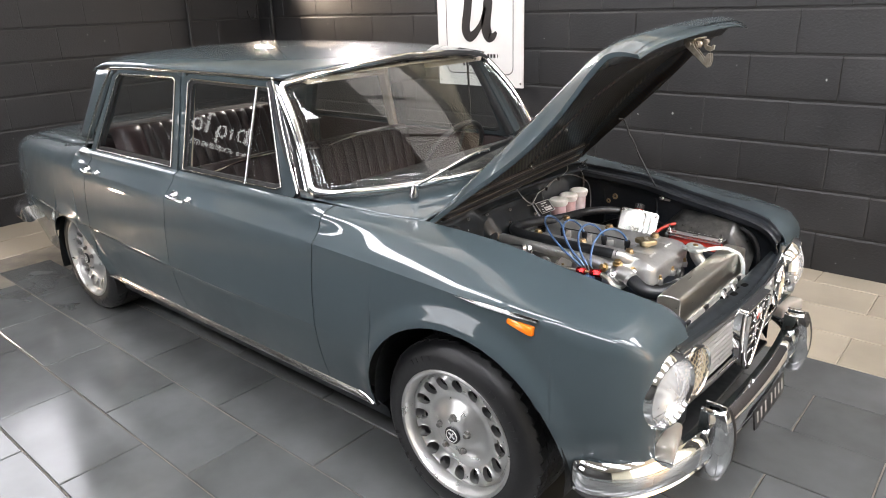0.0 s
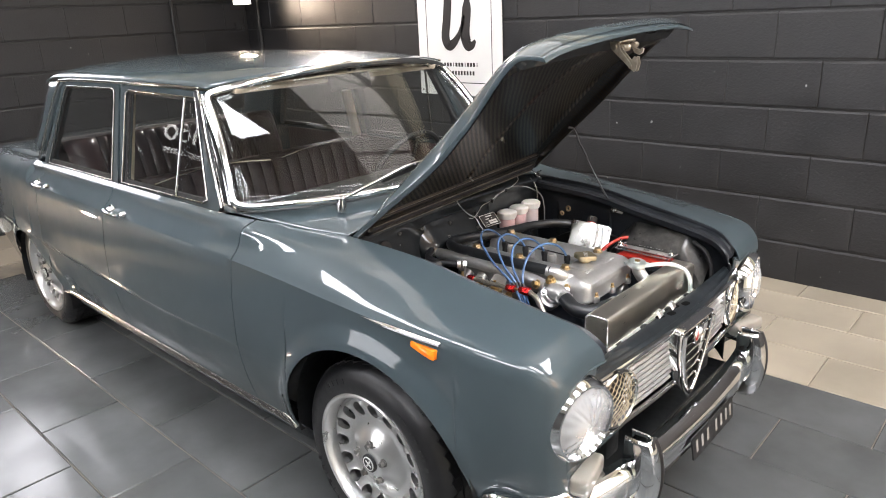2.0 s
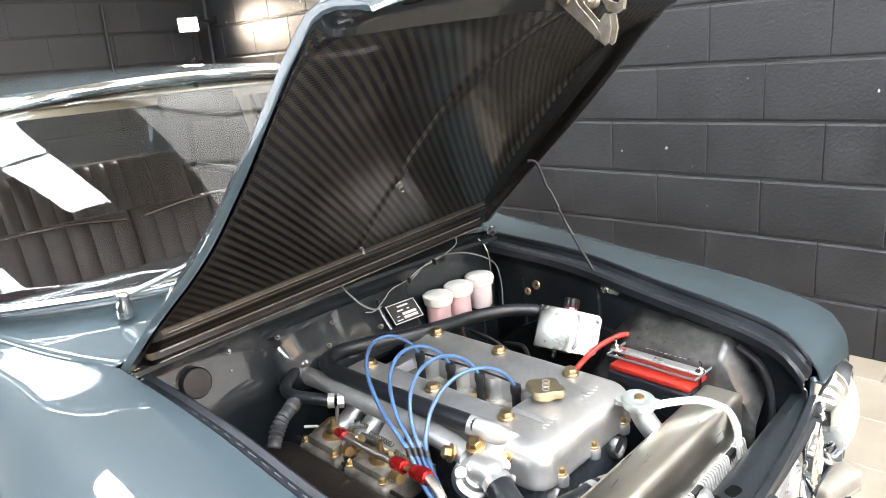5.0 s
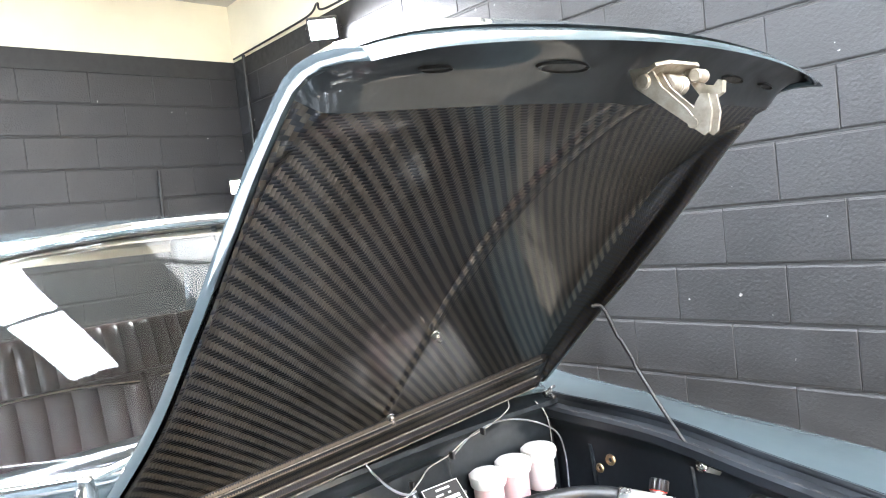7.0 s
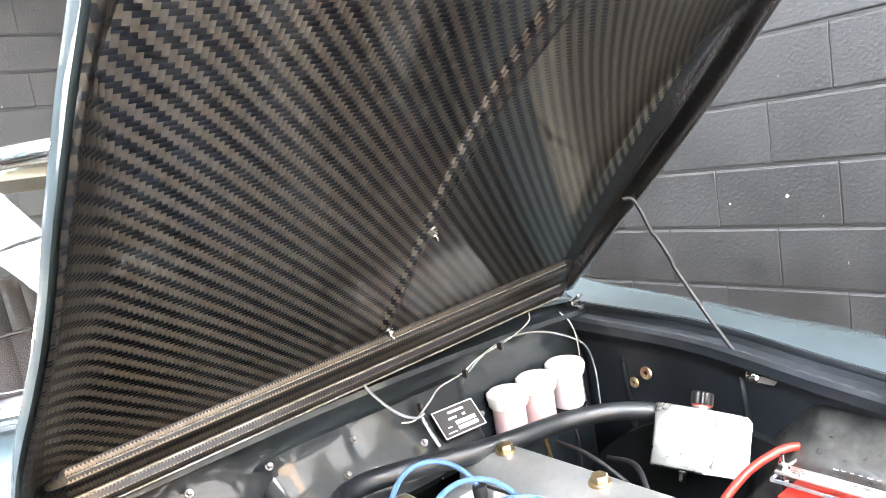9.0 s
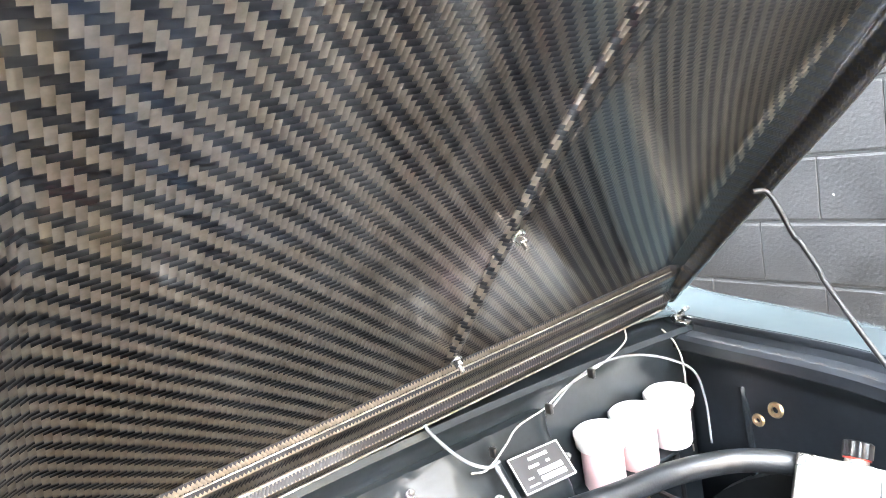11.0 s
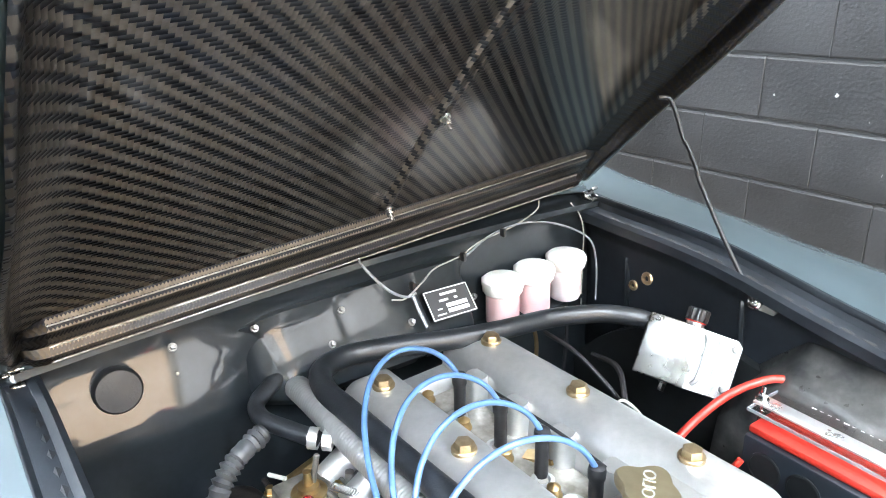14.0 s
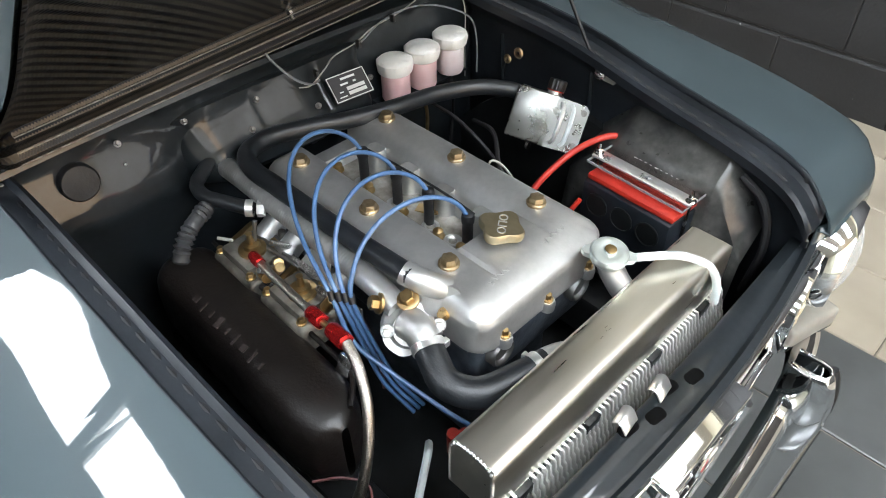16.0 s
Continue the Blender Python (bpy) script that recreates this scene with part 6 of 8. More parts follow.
# oil filler cap
bm = bmesh.new()
out = []
for k in range(48):
    a = 2 * math.pi * k / 48
    out.append(((0.032 + 0.0045 * math.cos(4 * a + math.pi)) * (1 + 0.10 * abs(math.cos(2 * a)) * 0) * math.cos(a), (0.032 + 0.0045 * math.cos(4 * a + math.pi)) * math.sin(a)))
cm = Matrix.Translation((0.226, 0.024, 0.722)) @ pose(0, 0, 0, 0, 4, 57)
lo = [bm.verts.new(cm @ Vector((x * 0.96, y * 0.96, 0))) for x, y in out]
md = [bm.verts.new(cm @ Vector((x, y, 0.004))) for x, y in out]
hi = [bm.verts.new(cm @ Vector((x, y, 0.011))) for x, y in out]
tp = [bm.verts.new(cm @ Vector((x * 0.93, y * 0.93, 0.014))) for x, y in out]
for a, b in ((lo, md), (md, hi), (hi, tp)):
    bridge(bm, a, b)
bm.faces.new(tp)
bm.faces.new(lo[::-1])
lathe(bm, [(0.018, -0.022), (0.018, 0.001)], cm, 24)
cap = part("oil_filler_cap", bm, mat("gilt alloy", (0.40, 0.34, 0.22), (0.32, 0.27, 0.17), 30, 0.35, 0.5, metal=0.9), engine, "lobed dull gold oil filler cap")
lettering("cap_lettering", "OLIO", 0.019, cm @ Matrix.Translation((0, 0, 0.0142)) @ pose(0, 0, 0, 0, 0, -112), PLATEALU, engine, 0.0006)
# plug caps and leads
PLUGS = (-0.086, 0.0, 0.076, 0.162)
BUND = ((0.124, -0.212, 0.687), (0.132, -0.206, 0.687), (0.140, -0.200, 0.687), (0.149, -0.196, 0.687))
for i, x in enumerate(PLUGS):
    bm = bmesh.new()
    lathe(bm, [(0.0095, 0.644), (0.0085, 0.655), (0.0085, 0.700), (0.0100, 0.703), (0.0105, 0.712), (0.0095, 0.718), (0.006, 0.720)], Matrix.Translation((x, CY, 0)), 18)
    part("plug_cap", bm, RUBBER, engine, "long black plug cap")
    bm = bmesh.new()
    top = Vector((x, CY, 0.714))
    bd = Vector(BUND[i])
    c1, c2 = top + Vector((-0.022, -0.030, 0.090)), Vector((x - 0.058, CY - 0.180 - 0.004 * (3 - i), 0.815 - 0.006 * i))
    pts = [top * (1 - t) ** 3 + c1 * (3 * t * (1 - t) ** 2) + c2 * (3 * t * t * (1 - t)) + bd * t ** 3 for t in steps(0, 1, 9)]
    if i == 0:
        pts += [(0.165, -0.212, 0.62), (0.225, -0.19, 0.58), (0.30, -0.165, 0.545), (0.335, -0.15, 0.53)]
    else:
        pts += [(0.150 + 0.006 * i, -0.200 + 0.006 * i, 0.60), (0.18 + 0.008 * i, -0.195 + 0.008 * i, 0.53), (0.23, -0.175 + 0.01 * i, 0.47)]
    tube(bm, pts, 0.0036, 10, 6)
    part("plug_lead", bm, BLUEWIRE, engine, "blue silicone plug lead")
for i in range(4):
    bm = bmesh.new()
    rod(bm, Vector(BUND[i]) + Vector((-0.004, 0.002, 0.006)), Vector(BUND[i]) + Vector((0.003, -0.001, -0.006)), 0.0052, 10)
    part("lead_clip", bm, BLACKPLASTIC, engine, "black clip holding the leads")
# thin rail along the valley
bm = bmesh.new()
tube(bm, [(-0.095, CY + 0.010, 0.712), (0.0, CY + 0.014, 0.714), (0.10, CY + 0.014, 0.715), (0.165, CY + 0.010, 0.714)], 0.0022, 6, 4)
part("lead_rail", bm, RUBBER, engine)

# breather hose, from the cover's elbow round the back to the tank
bm = bmesh.new()
tube(bm, [(0.205, -0.132, 0.724), (0.10, -0.139, 0.725), (0.0, -0.143, 0.726), (-0.09, -0.147, 0.729), (-0.150, -0.149, 0.731), (-0.196, -0.130, 0.731), (-0.212, -0.080, 0.729), (-0.196, -0.010, 0.725), (-0.168, 0.070, 0.720), (-0.150, 0.16, 0.714), (-0.140, 0.25, 0.707), (-0.108, 0.33, 0.702), (-0.070, 0.372, 0.697), (-0.046, 0.392, 0.690)], 0.0155, 18, 8)
part("breather_hose", bm, HOSE, car, "thick black breather hose")
bm = bmesh.new()
tube(bm, [(0.190, -0.133, 0.724), (0.213, -0.126, 0.719), (0.230, -0.110, 0.708), (0.238, -0.088, 0.692)], 0.018, 16, 6)
sheet(bm, round_rect(0.075, 0.048, 0.018), 0.008, Matrix.Translation((0.236, -0.114, 0.692)) @ pose(0, 0, 0, 62, 0, 22))
elbow = part("breather_elbow", bm, CAST, engine, "cast aluminium breather elbow")
for p in ((0.206, -0.134, 0.700), (0.256, -0.122, 0.682)):
    bm = bmesh.new()
    hexbolt(bm, p, 0.0065, 0.014, (0.2, -0.75, 0.6))
    part("elbow_bolt", bm, BRASS, engine)
# ribbed water rail beside the head
bm = bmesh.new()
tube(bm, [(-0.225, -0.156, 0.700), (-0.16, -0.157, 0.702), (-0.05, -0.158, 0.700), (0.06, -0.158, 0.697), (0.130, -0.158, 0.694)], 0.0175, 18, 8, ripple=0.00045, pitch=0.0055)
tube(bm, [(0.118, -0.158, 0.695), (0.165, -0.158, 0.692), (0.205, -0.160, 0.684)], 0.018, 16, 6)
tube(bm, [(-0.245, -0.156, 0.700), (-0.215, -0.156, 0.700)], 0.018, 18, 4)
part("water_rail", bm, CAST, engine, "ribbed aluminium water rail")
for x in steps(-0.12, 0.06, 3):
    bm = bmesh.new()
    tube(bm, [(x, -0.130, 0.645), (x + 0.004, -0.165, 0.630), (x + 0.006, -0.20, 0.610)], 0.020, 14, 6)
    part("intake_runner", bm, CAST, engine, "cast intake runners")
# heater hose with clips
bm = bmesh.new()
tube(bm, [(-0.110, -0.186, 0.694), (-0.145, -0.205, 0.697), (-0.185, -0.224, 0.700), (-0.216, -0.220, 0.704), (-0.234, -0.195, 0.710), (-0.250, -0.165, 0.716), (-0.275, -0.156, 0.718)], 0.0115, 14, 8)
part("heater_hose", bm, HOSE, engine, "short black heater hose")
bm = bmesh.new()
d = Vector((0.7, 0.8, -0.1)).normalized()
p = Vector((-0.113, -0.188, 0.695))
lathe(bm, [(0.0125, -0.006), (0.014, -0.006), (0.014, 0.006), (0.0125, 0.006)], along(p, p + d), 18, False, False)
lathe(bm, [(0.011, 0.012), (0.014, 0.012), (0.014, 0.024), (0.011, 0.024)], along(p, p + d), 6, True, True)
part("hose_clip", bm, PLATEALU, engine, "bright hose clip")
# pale corrugated duct
bm = bmesh.new()
tube(bm, [(-0.158, -0.236, 0.700), (-0.148, -0.258, 0.697), (-0.138, -0.282, 0.690), (-0.128, -0.302, 0.676), (-0.122, -0.315, 0.655)], 0.0125, 16, 6, ripple=0.0028, pitch=0.0095)
part("corrugated_duct", bm, mat("grey duct", (0.045, 0.047, 0.050), (0.022, 0.023, 0.025), 20, 0.4, 0.6), car, "grey corrugated duct")
# thermostat housing, bottom hose elbow
bm = bmesh.new()
lathe(bm, [(0.034, -0.03), (0.036, 0.0), (0.037, 0.010), (0.034, 0.016), (0.026, 0.022), (0.024, 0.030)], along((0.215, -0.156, 0.650), (0.270, -0.186, 0.705)), 26)
sheet(bm, round_rect(0.076, 0.054, 0.022), 0.010, along((0.222, -0.160, 0.656), (0.277, -0.190, 0.711)) @ Matrix.Rotation(radians(40), 4, 'Z'))
tube(bm, [(0.228, -0.164, 0.676), (0.250, -0.164, 0.678), (0.270, -0.166, 0.670)], 0.024, 18, 6)
thermo = part("thermostat_housing", bm, CAST, engine, "cast aluminium thermostat housing")
for p, r, mt, up in (((0.216, -0.151, 0.700), 0.011, BRASS, (0.1, -0.3, 1)), ((0.185, -0.175, 0.690), 0.0105, BRASS, (-0.4, -0.8, 0.4)), ((0.222, -0.196, 0.680), 0.0065, PLATEALU, (0.6, -0.5, 0.6)), ((0.262, -0.138, 0.678), 0.0065, PLATEALU, (0.6, -0.5, 0.6))):
    bm = bmesh.new()
    hexbolt(bm, p, r, 0.016, up)
    part("housing_bolt", bm, mt, engine, "hex fitting on the thermostat housing")
bm = bmesh.new()
tube(bm, [(0.262, -0.163, 0.672), (0.290, -0.177, 0.663), (0.325, -0.185, 0.650), (0.360, -0.160, 0.642), (0.380, -0.108, 0.644), (0.392, -0.066, 0.646)], 0.0215, 18, 8)
tophose = part("top_hose", bm, HOSE, car, "thick black radiator hose")
for p, q in (((0.274, -0.170, 0.668), (0.30, -0.182, 0.659)), ((0.388, -0.082, 0.645), (0.395, -0.05, 0.647))):
    bm = bmesh.new()
    lathe(bm, [(0.0215, -0.006), (0.0235, -0.006), (0.0235, 0.006), (0.0215, 0.006)], along(p, q), 24, False, False)
    pp = along(p, q) @ Vector((0.024, 0, 0))
    box(bm, (0.010, 0.010, 0.012), Matrix.Translation(pp), 0.002)
    part("hose_clip", bm, PLATEALU, tophose, "bright hose clip")
bm = bmesh.new()
tube(bm, [(0.386, -0.080, 0.646), (0.392, -0.055, 0.646), (0.400, -0.036, 0.643), (0.416, -0.022, 0.638)], 0.019, 16, 6)
part("radiator_stub", bm, PLATEALU, car, "bare aluminium radiator stub pipe")

# carburettors between the head and the air box
for k, x in enumerate((-0.075, 0.055)):
    bm = bmesh.new()
    box(bm, (0.115, 0.085, 0.055), (x, -0.220, 0.612), 0.012, 3)
    box(bm, (0.080, 0.060, 0.020), (x, -0.222, 0.644), 0.006)
    for dx in (-0.03, 0.03):
        lathe(bm, [(0.023, -0.05), (0.023, 0.05)], Matrix.Translation((x + dx, -0.225, 0.600)) @ pose(0, 0, 0, 90, 0, 0), 20)
    carb = part("carburettor", bm, CARBALU, engine, "twin-choke carburettor with brass fittings")
    bm = bmesh.new()
    lathe(bm, [(0.022, 0.0), (0.022, 0.005), (0.014, 0.008), (0.013, 0.014), (0.006, 0.016), (0.004, 0.032), (0.0055, 0.034), (0, 0.036)], Matrix.Translation((x + 0.005, -0.220, 0.654)), 20)
    part("carburettor_cover", bm, BRASS, engine, "yellow zinc plated cover")
    for dx, dy in ((-0.04, 0.02), (0.045, 0.022), (-0.045, -0.03), (0.04, -0.03), (0.0, 0.04)):
        bm = bmesh.new()
        hexbolt(bm, (x + dx, -0.220 + dy, 0.638), 0.0055, 0.010)
        part("carburettor_screw", bm, BRASS, engine)
    bm = bmesh.new()
    box(bm, (0.010, 0.055, 0.018), pose(x - 0.052, -0.205, 0.640, 0, 0, 18), 0.002)
    part("carburettor_lug", bm, BRASS, engine)
    bm = bmesh.new()
    rod(bm, (x + 0.05, -0.235, 0.650), (x + 0.075, -0.240, 0.655), 0.009, 12)
    part("carburettor_union", bm, BRASS, engine)
    bm = bmesh.new()
    tube(bm, [(x - 0.05, -0.175, 0.625), (x - 0.02, -0.165, 0.63), (x + 0.03, -0.17, 0.628), (x + 0.06, -0.175, 0.62)], 0.004, 8, 5)
    rod(bm, (x + 0.0, -0.168, 0.60), (x + 0.0, -0.162, 0.655), 0.006, 10)
    box(bm, (0.05, 0.004, 0.045), pose(x + 0.075, -0.19, 0.64, 0, 0, 10), 0.001)
    part("throttle_linkage", bm, STEEL, engine)
# throttle bracket, return springs, rods and unions among the carburettors
bm = bmesh.new()
sheet(bm, [(-0.020, -0.024), (0.020, -0.024), (0.024, 0.010), (0.012, 0.026), (-0.012, 0.026), (-0.024, 0.006)], 0.003, Matrix.Translation((0.040, -0.176, 0.664)) @ pose(0, 0, 0, 78, 0, 24))
part("throttle_bracket", bm, PLATEALU, engine, "bright throttle bracket")
for a, b in (((0.005, -0.196, 0.672), (0.055, -0.190, 0.664)), ((0.080, -0.206, 0.668), (0.118, -0.196, 0.652)), ((-0.050, -0.198, 0.668), (-0.016, -0.186, 0.674))):
    bm = bmesh.new()
    va, vb = Vector(a), Vector(b)
    turns = [va.lerp(vb, t) + Vector((0, 0.0045 * math.cos(t * 2 * math.pi * 9), 0.0045 * math.sin(t * 2 * math.pi * 9))) for t in steps(0, 1, 108)]
    tube(bm, turns, 0.0009, 5, 1, smooth=False)
    part("return_spring", bm, STEEL, engine, "small coiled return spring")
for a, b, r, mt in (((-0.022, -0.208, 0.650), (-0.006, -0.214, 0.664), 0.0080, BRASS), ((0.004, -0.230, 0.662), (0.020, -0.226, 0.682), 0.0080, BRASS), ((0.105, -0.214, 0.650), (0.118, -0.206, 0.672), 0.0090, BRASS), ((0.030, -0.212, 0.648), (0.100, -0.200, 0.652), 0.0032, STEEL), ((-0.100, -0.206, 0.652), (0.020, -0.196, 0.662), 0.0030, STEEL), ((-0.070, -0.215, 0.662), (-0.070, -0.205, 0.705), 0.0035, STEEL), ((-0.118, -0.250, 0.668), (-0.092, -0.238, 0.672), 0.0028, WHITEWIRE), ((0.000, -0.236, 0.668), (0.002, -0.252, 0.680), 0.0045, STEEL)):
    bm = bmesh.new()
    rod(bm, a, b, r, 12, bevel=0.0008)
    part("carburettor_fitting", bm, mt, engine, "small fitting among the carburettors")
# black air box
bm = bmesh.new()
rows = []
for x in steps(-0.185, 0.262, 44):
    e = min(1.0, (x + 0.185) / 0.035, (0.262 - x) / 0.075)
    e = math.sqrt(max(0, 1 - (1 - max(0, e)) ** 2))
    yc = -0.298 - 0.010 * (x + 0.18) / 0.4
    w, hgt = 0.056 * (0.12 + 0.88 * e), 0.075
    row = []
    for a in steps(0, 2 * math.pi, 36)[:-1]:
        ca, sa = math.cos(a), math.sin(a)
        row.append(Vector((x, yc + math.copysign(abs(ca) ** 0.55, ca) * w, 0.560 + math.copysign(abs(sa) ** 0.55, sa) * hgt * (0.75 + 0.25 * e))))
    rows.append(row)
loft(bm, rows, wrap=True)
airbox = part("air_box", bm, AIRBOX, car, "long rounded black air filter box")
bm = bmesh.new()
tube(bm, [(x, -0.243 - 0.006 * (x + 0.15) / 0.3 - (0.05 * max(0, (x - 0.19) / 0.07) ** 2), 0.628) for x in steps(-0.16, 0.25, 12)], 0.004, 8, 4)
part("air_box_seam", bm, AIRBOX, airbox)
for x, y in ((0.195, -0.252), (-0.02, -0.238)):
    bm = bmesh.new()
    box(bm, (0.022, 0.008, 0.030), pose(x, y, 0.634, -30, 0, 12), 0.002)
    box(bm, (0.014, 0.010, 0.014), pose(x + 0.018, y + 0.006, 0.628, -30, 0, 12), 0.002)
    part("air_box_clip", bm, DULLCHROME, airbox, "bright spring clip")
for k in range(9):
    bm = bmesh.new()
    box(bm, (0.004 if k % 3 else 0.010, 0.018 if k % 2 else 0.011, 0.0012), pose(-0.060 + 0.022 * k, -0.330 - 0.0005 * k, 0.634, 14, 0, 8), 0)
    part("moulded_bar", bm, BARS, airbox, "faint bar moulded on the box", smooth=False)
# braided fuel line with red fittings
bm = bmesh.new()
tube(bm, [(-0.010, -0.244, 0.688), (0.030, -0.247, 0.689), (0.080, -0.250, 0.691), (0.132, -0.253, 0.694)], 0.0062, 12, 8)
part("fuel_line", bm, BRAID, car, "braided steel fuel line")
bm = bmesh.new()
tube(bm, [(0.215, -0.257, 0.702), (0.250, -0.267, 0.690), (0.285, -0.285, 0.655), (0.308, -0.312, 0.60), (0.314, -0.338, 0.545), (0.298, -0.36, 0.50)], 0.0075, 12, 8)
part("fuel_line", bm, BRAID, car, "braided steel fuel line")
for a, b, r in (((-0.026, -0.242, 0.687), (0.0, -0.245, 0.688), 0.0082), ((0.132, -0.253, 0.694), (0.162, -0.255, 0.697), 0.0105), ((0.180, -0.255, 0.699), (0.216, -0.257, 0.702), 0.0115)):
    bm = bmesh.new()
    va, vb = Vector(a), Vector(b)
    d = (vb - va)
    lathe(bm, [(r * 0.85, 0), (r, d.length * 0.1), (r, d.length * 0.45)], along(a, b), 16)
    lathe(bm, [(r * 1.12, d.length * 0.45), (r * 1.12, d.length * 0.95), (r * 0.9, d.length)], along(a, b), 6)
    part("line_fitting", bm, REDANOD, car, "red anodised hose fitting")
bm = bmesh.new()
rod(bm, (0.160, -0.255, 0.697), (0.182, -0.255, 0.699), 0.0045, 10)
part("brass_union", bm, BRASS, car, "brass union between the red fittings")
# loose wires low in the bay
for pts, r, mt, lab in (
        ([(0.24, -0.36, 0.52), (0.27, -0.33, 0.53), (0.30, -0.31, 0.52), (0.32, -0.33, 0.48), (0.33, -0.36, 0.45)], 0.002, PURPLEWIRE, "loose brown wire"),
        ([(0.28, -0.37, 0.49), (0.31, -0.35, 0.50), (0.34, -0.36, 0.48), (0.36, -0.37, 0.46)], 0.0022, WHITEWIRE, "loose pale wire"),
        ([(0.30, -0.20, 0.50), (0.33, -0.23, 0.54), (0.345, -0.26, 0.50), (0.35, -0.28, 0.44)], 0.006, CLEARHOSE, "small grey hose"),
        ([(0.12, -0.165, 0.60), (0.15, -0.17, 0.58), (0.17, -0.175, 0.55), (0.18, -0.18, 0.50)], 0.004, PURPLEWIRE, "copper coloured pipe"),
        ([(0.20, 0.20, 0.50), (0.10, 0.22, 0.56), (0.06, 0.235, 0.58), (0.0, 0.28, 0.60), (-0.06, 0.33, 0.62), (-0.14, 0.36, 0.60)], 0.005, RUBBER, "black cable beside the engine"),
        ([(0.16, 0.22, 0.46), (0.06, 0.26, 0.54), (-0.02, 0.30, 0.58), (-0.12, 0.30, 0.63), (-0.2, 0.30, 0.64)], 0.004, RUBBER, "black cable beside the engine"),
        ([(0.06, 0.18, 0.60), (0.04, 0.21, 0.66), (0.07, 0.24, 0.62), (0.10, 0.25, 0.52)], 0.0022, WHITEWIRE, "thin pale wire")):
    bm = bmesh.new()
    tube(bm, pts, r, 8, 8)
    part("loose_wire", bm, mt, car, lab)
# red parts low beside the engine
for k in range(5):
    bm = bmesh.new()
    rod(bm, (0.29 + 0.012 * k, -0.14 + 0.01 * k, 0.40), (0.30 + 0.012 * k, -0.15 + 0.012 * k, 0.47), 0.010, 10)
    part("ignition_part", bm, REDPLASTIC, car, "red moulded part low in the bay")

# ---- radiator ----
bm = bmesh.new()
rows = []
for x, z in ((0.396, 0.592), (0.396, 0.668), (0.3968, 0.674), (0.399, 0.678), (0.403, 0.680), (0.408, 0.6805), (0.453, 0.6805), (0.458, 0.680), (0.462, 0.678), (0.4642, 0.674), (0.465, 0.668), (0.465, 0.592)):
    r = 0.010 if z > 0.677 else 0.0
    rows.append([Vector((x, y, z)) for y in (-0.255 + r * 0.6, -0.251 + r, -0.2, 0.0, 0.2, 0.281 - r, 0.285 - r * 0.6)])
loft(bm, rows)
for e in (0, -1):
    bm.faces.new([bm.verts.new(r[e]) for r in rows])
bmesh.ops.remove_doubles(bm, verts=bm.verts, dist=0.0001)
rad = part("radiator", bm, BRUSHED, car, "brushed aluminium radiator with a welded top tank")
bm = bmesh.new()
tube(bm, [(0.397, -0.253, 0.595), (0.398, -0.253, 0.664), (0.406, -0.250, 0.677), (0.430, -0.249, 0.679), (0.455, -0.250, 0.677), (0.463, -0.253, 0.664), (0.464, -0.253, 0.595)], 0.0022, 8, 10, ripple=0.0007, pitch=0.005)
part("weld_seam", bm, PLATEALU, rad, "weld bead at the end of the tank")
bm = bmesh.new()
box(bm, (0.060, 0.535, 0.25), (0.438, 0.015, 0.462), 0.002)
part("radiator_core", bm, BAYBLACK, rad)
fin_me = None
for k in range(60):
    y = -0.250 + k * 0.0090
    if fin_me is None:
        bm = bmesh.new()
        rows = []
        for z in steps(0.50, 0.594, 14):
            q = 0.0016 * math.sin(z * 2 * math.pi / 0.02)
            o = 0.30 * (0.594 - z)
            rows.append([Vector((0.462 + o * 0.6, q - 0.0030, z)), Vector((0.4715 + o, q - 0.0018, z)), Vector((0.4722 + o, q, z)), Vector((0.4715 + o, q + 0.0018, z)), Vector((0.462 + o * 0.6, q + 0.0030, z))])
        loft(bm, rows)
        bm.faces.new([bm.verts.new(v) for v in rows[-1]])
        f = part("fin", bm, FINALU, rad, "bright cooling fin")
        fin_me = f.data
    else:
        f = new("fin", fin_me)
        f.parent = rad
    f.location = (0, y, 0)
for y in (-0.20, -0.06, 0.09, 0.225):
    bm = bmesh.new()
    box(bm, (0.010, 0.028, 0.022), (0.4705, y, 0.584), 0.002)
    part("mounting_block", bm, BAYBLACK, rad, "dark mounting block")
# filler neck and cap
bm = bmesh.new()
tube(bm, [(0.412, 0.112, 0.640), (0.385, 0.110, 0.660), (0.366, 0.108, 0.684), (0.360, 0.107, 0.702)], 0.019, 18, 6)
part("filler_neck", bm, CAST, rad, "aluminium filler neck")
bm = bmesh.new()
cm = Matrix.Translation((0.358, 0.107, 0.700)) @ pose(0, 0, 0, 3, 8, 0)
lathe(bm, [(0.024, 0.0), (0.027, 0.002), (0.029, 0.012), (0.027, 0.016), (0.018, 0.018), (0.014, 0.016), (0.009, 0.0165), (0.0085, 0.019), (0.0, 0.0195)], cm, 36, True, False)
for a in (35, 215):
    sheet(bm, [(0.022, -0.012), (0.036, -0.007), (0.040, 0.0), (0.036, 0.007), (0.022, 0.012)], 0.008, cm @ Matrix.Rotation(radians(a), 4, 'Z') @ Matrix.Translation((0, 0, 0.004)))
part("radiator_cap", bm, mat("bright tin", (0.66, 0.72, 0.70), (0.55, 0.60, 0.59), 30, 0.28, 0.42, metal=0.8), rad, "bright round radiator cap")
bm = bmesh.new()
lathe(bm, [(0.0085, 0.0), (0.0085, 0.0012), (0.006, 0.002), (0, 0.002)], cm @ Matrix.Translation((0, 0, 0.0195)), 16, False, False)
part("cap_rivet", bm, BRASS, rad)
bm = bmesh.new()
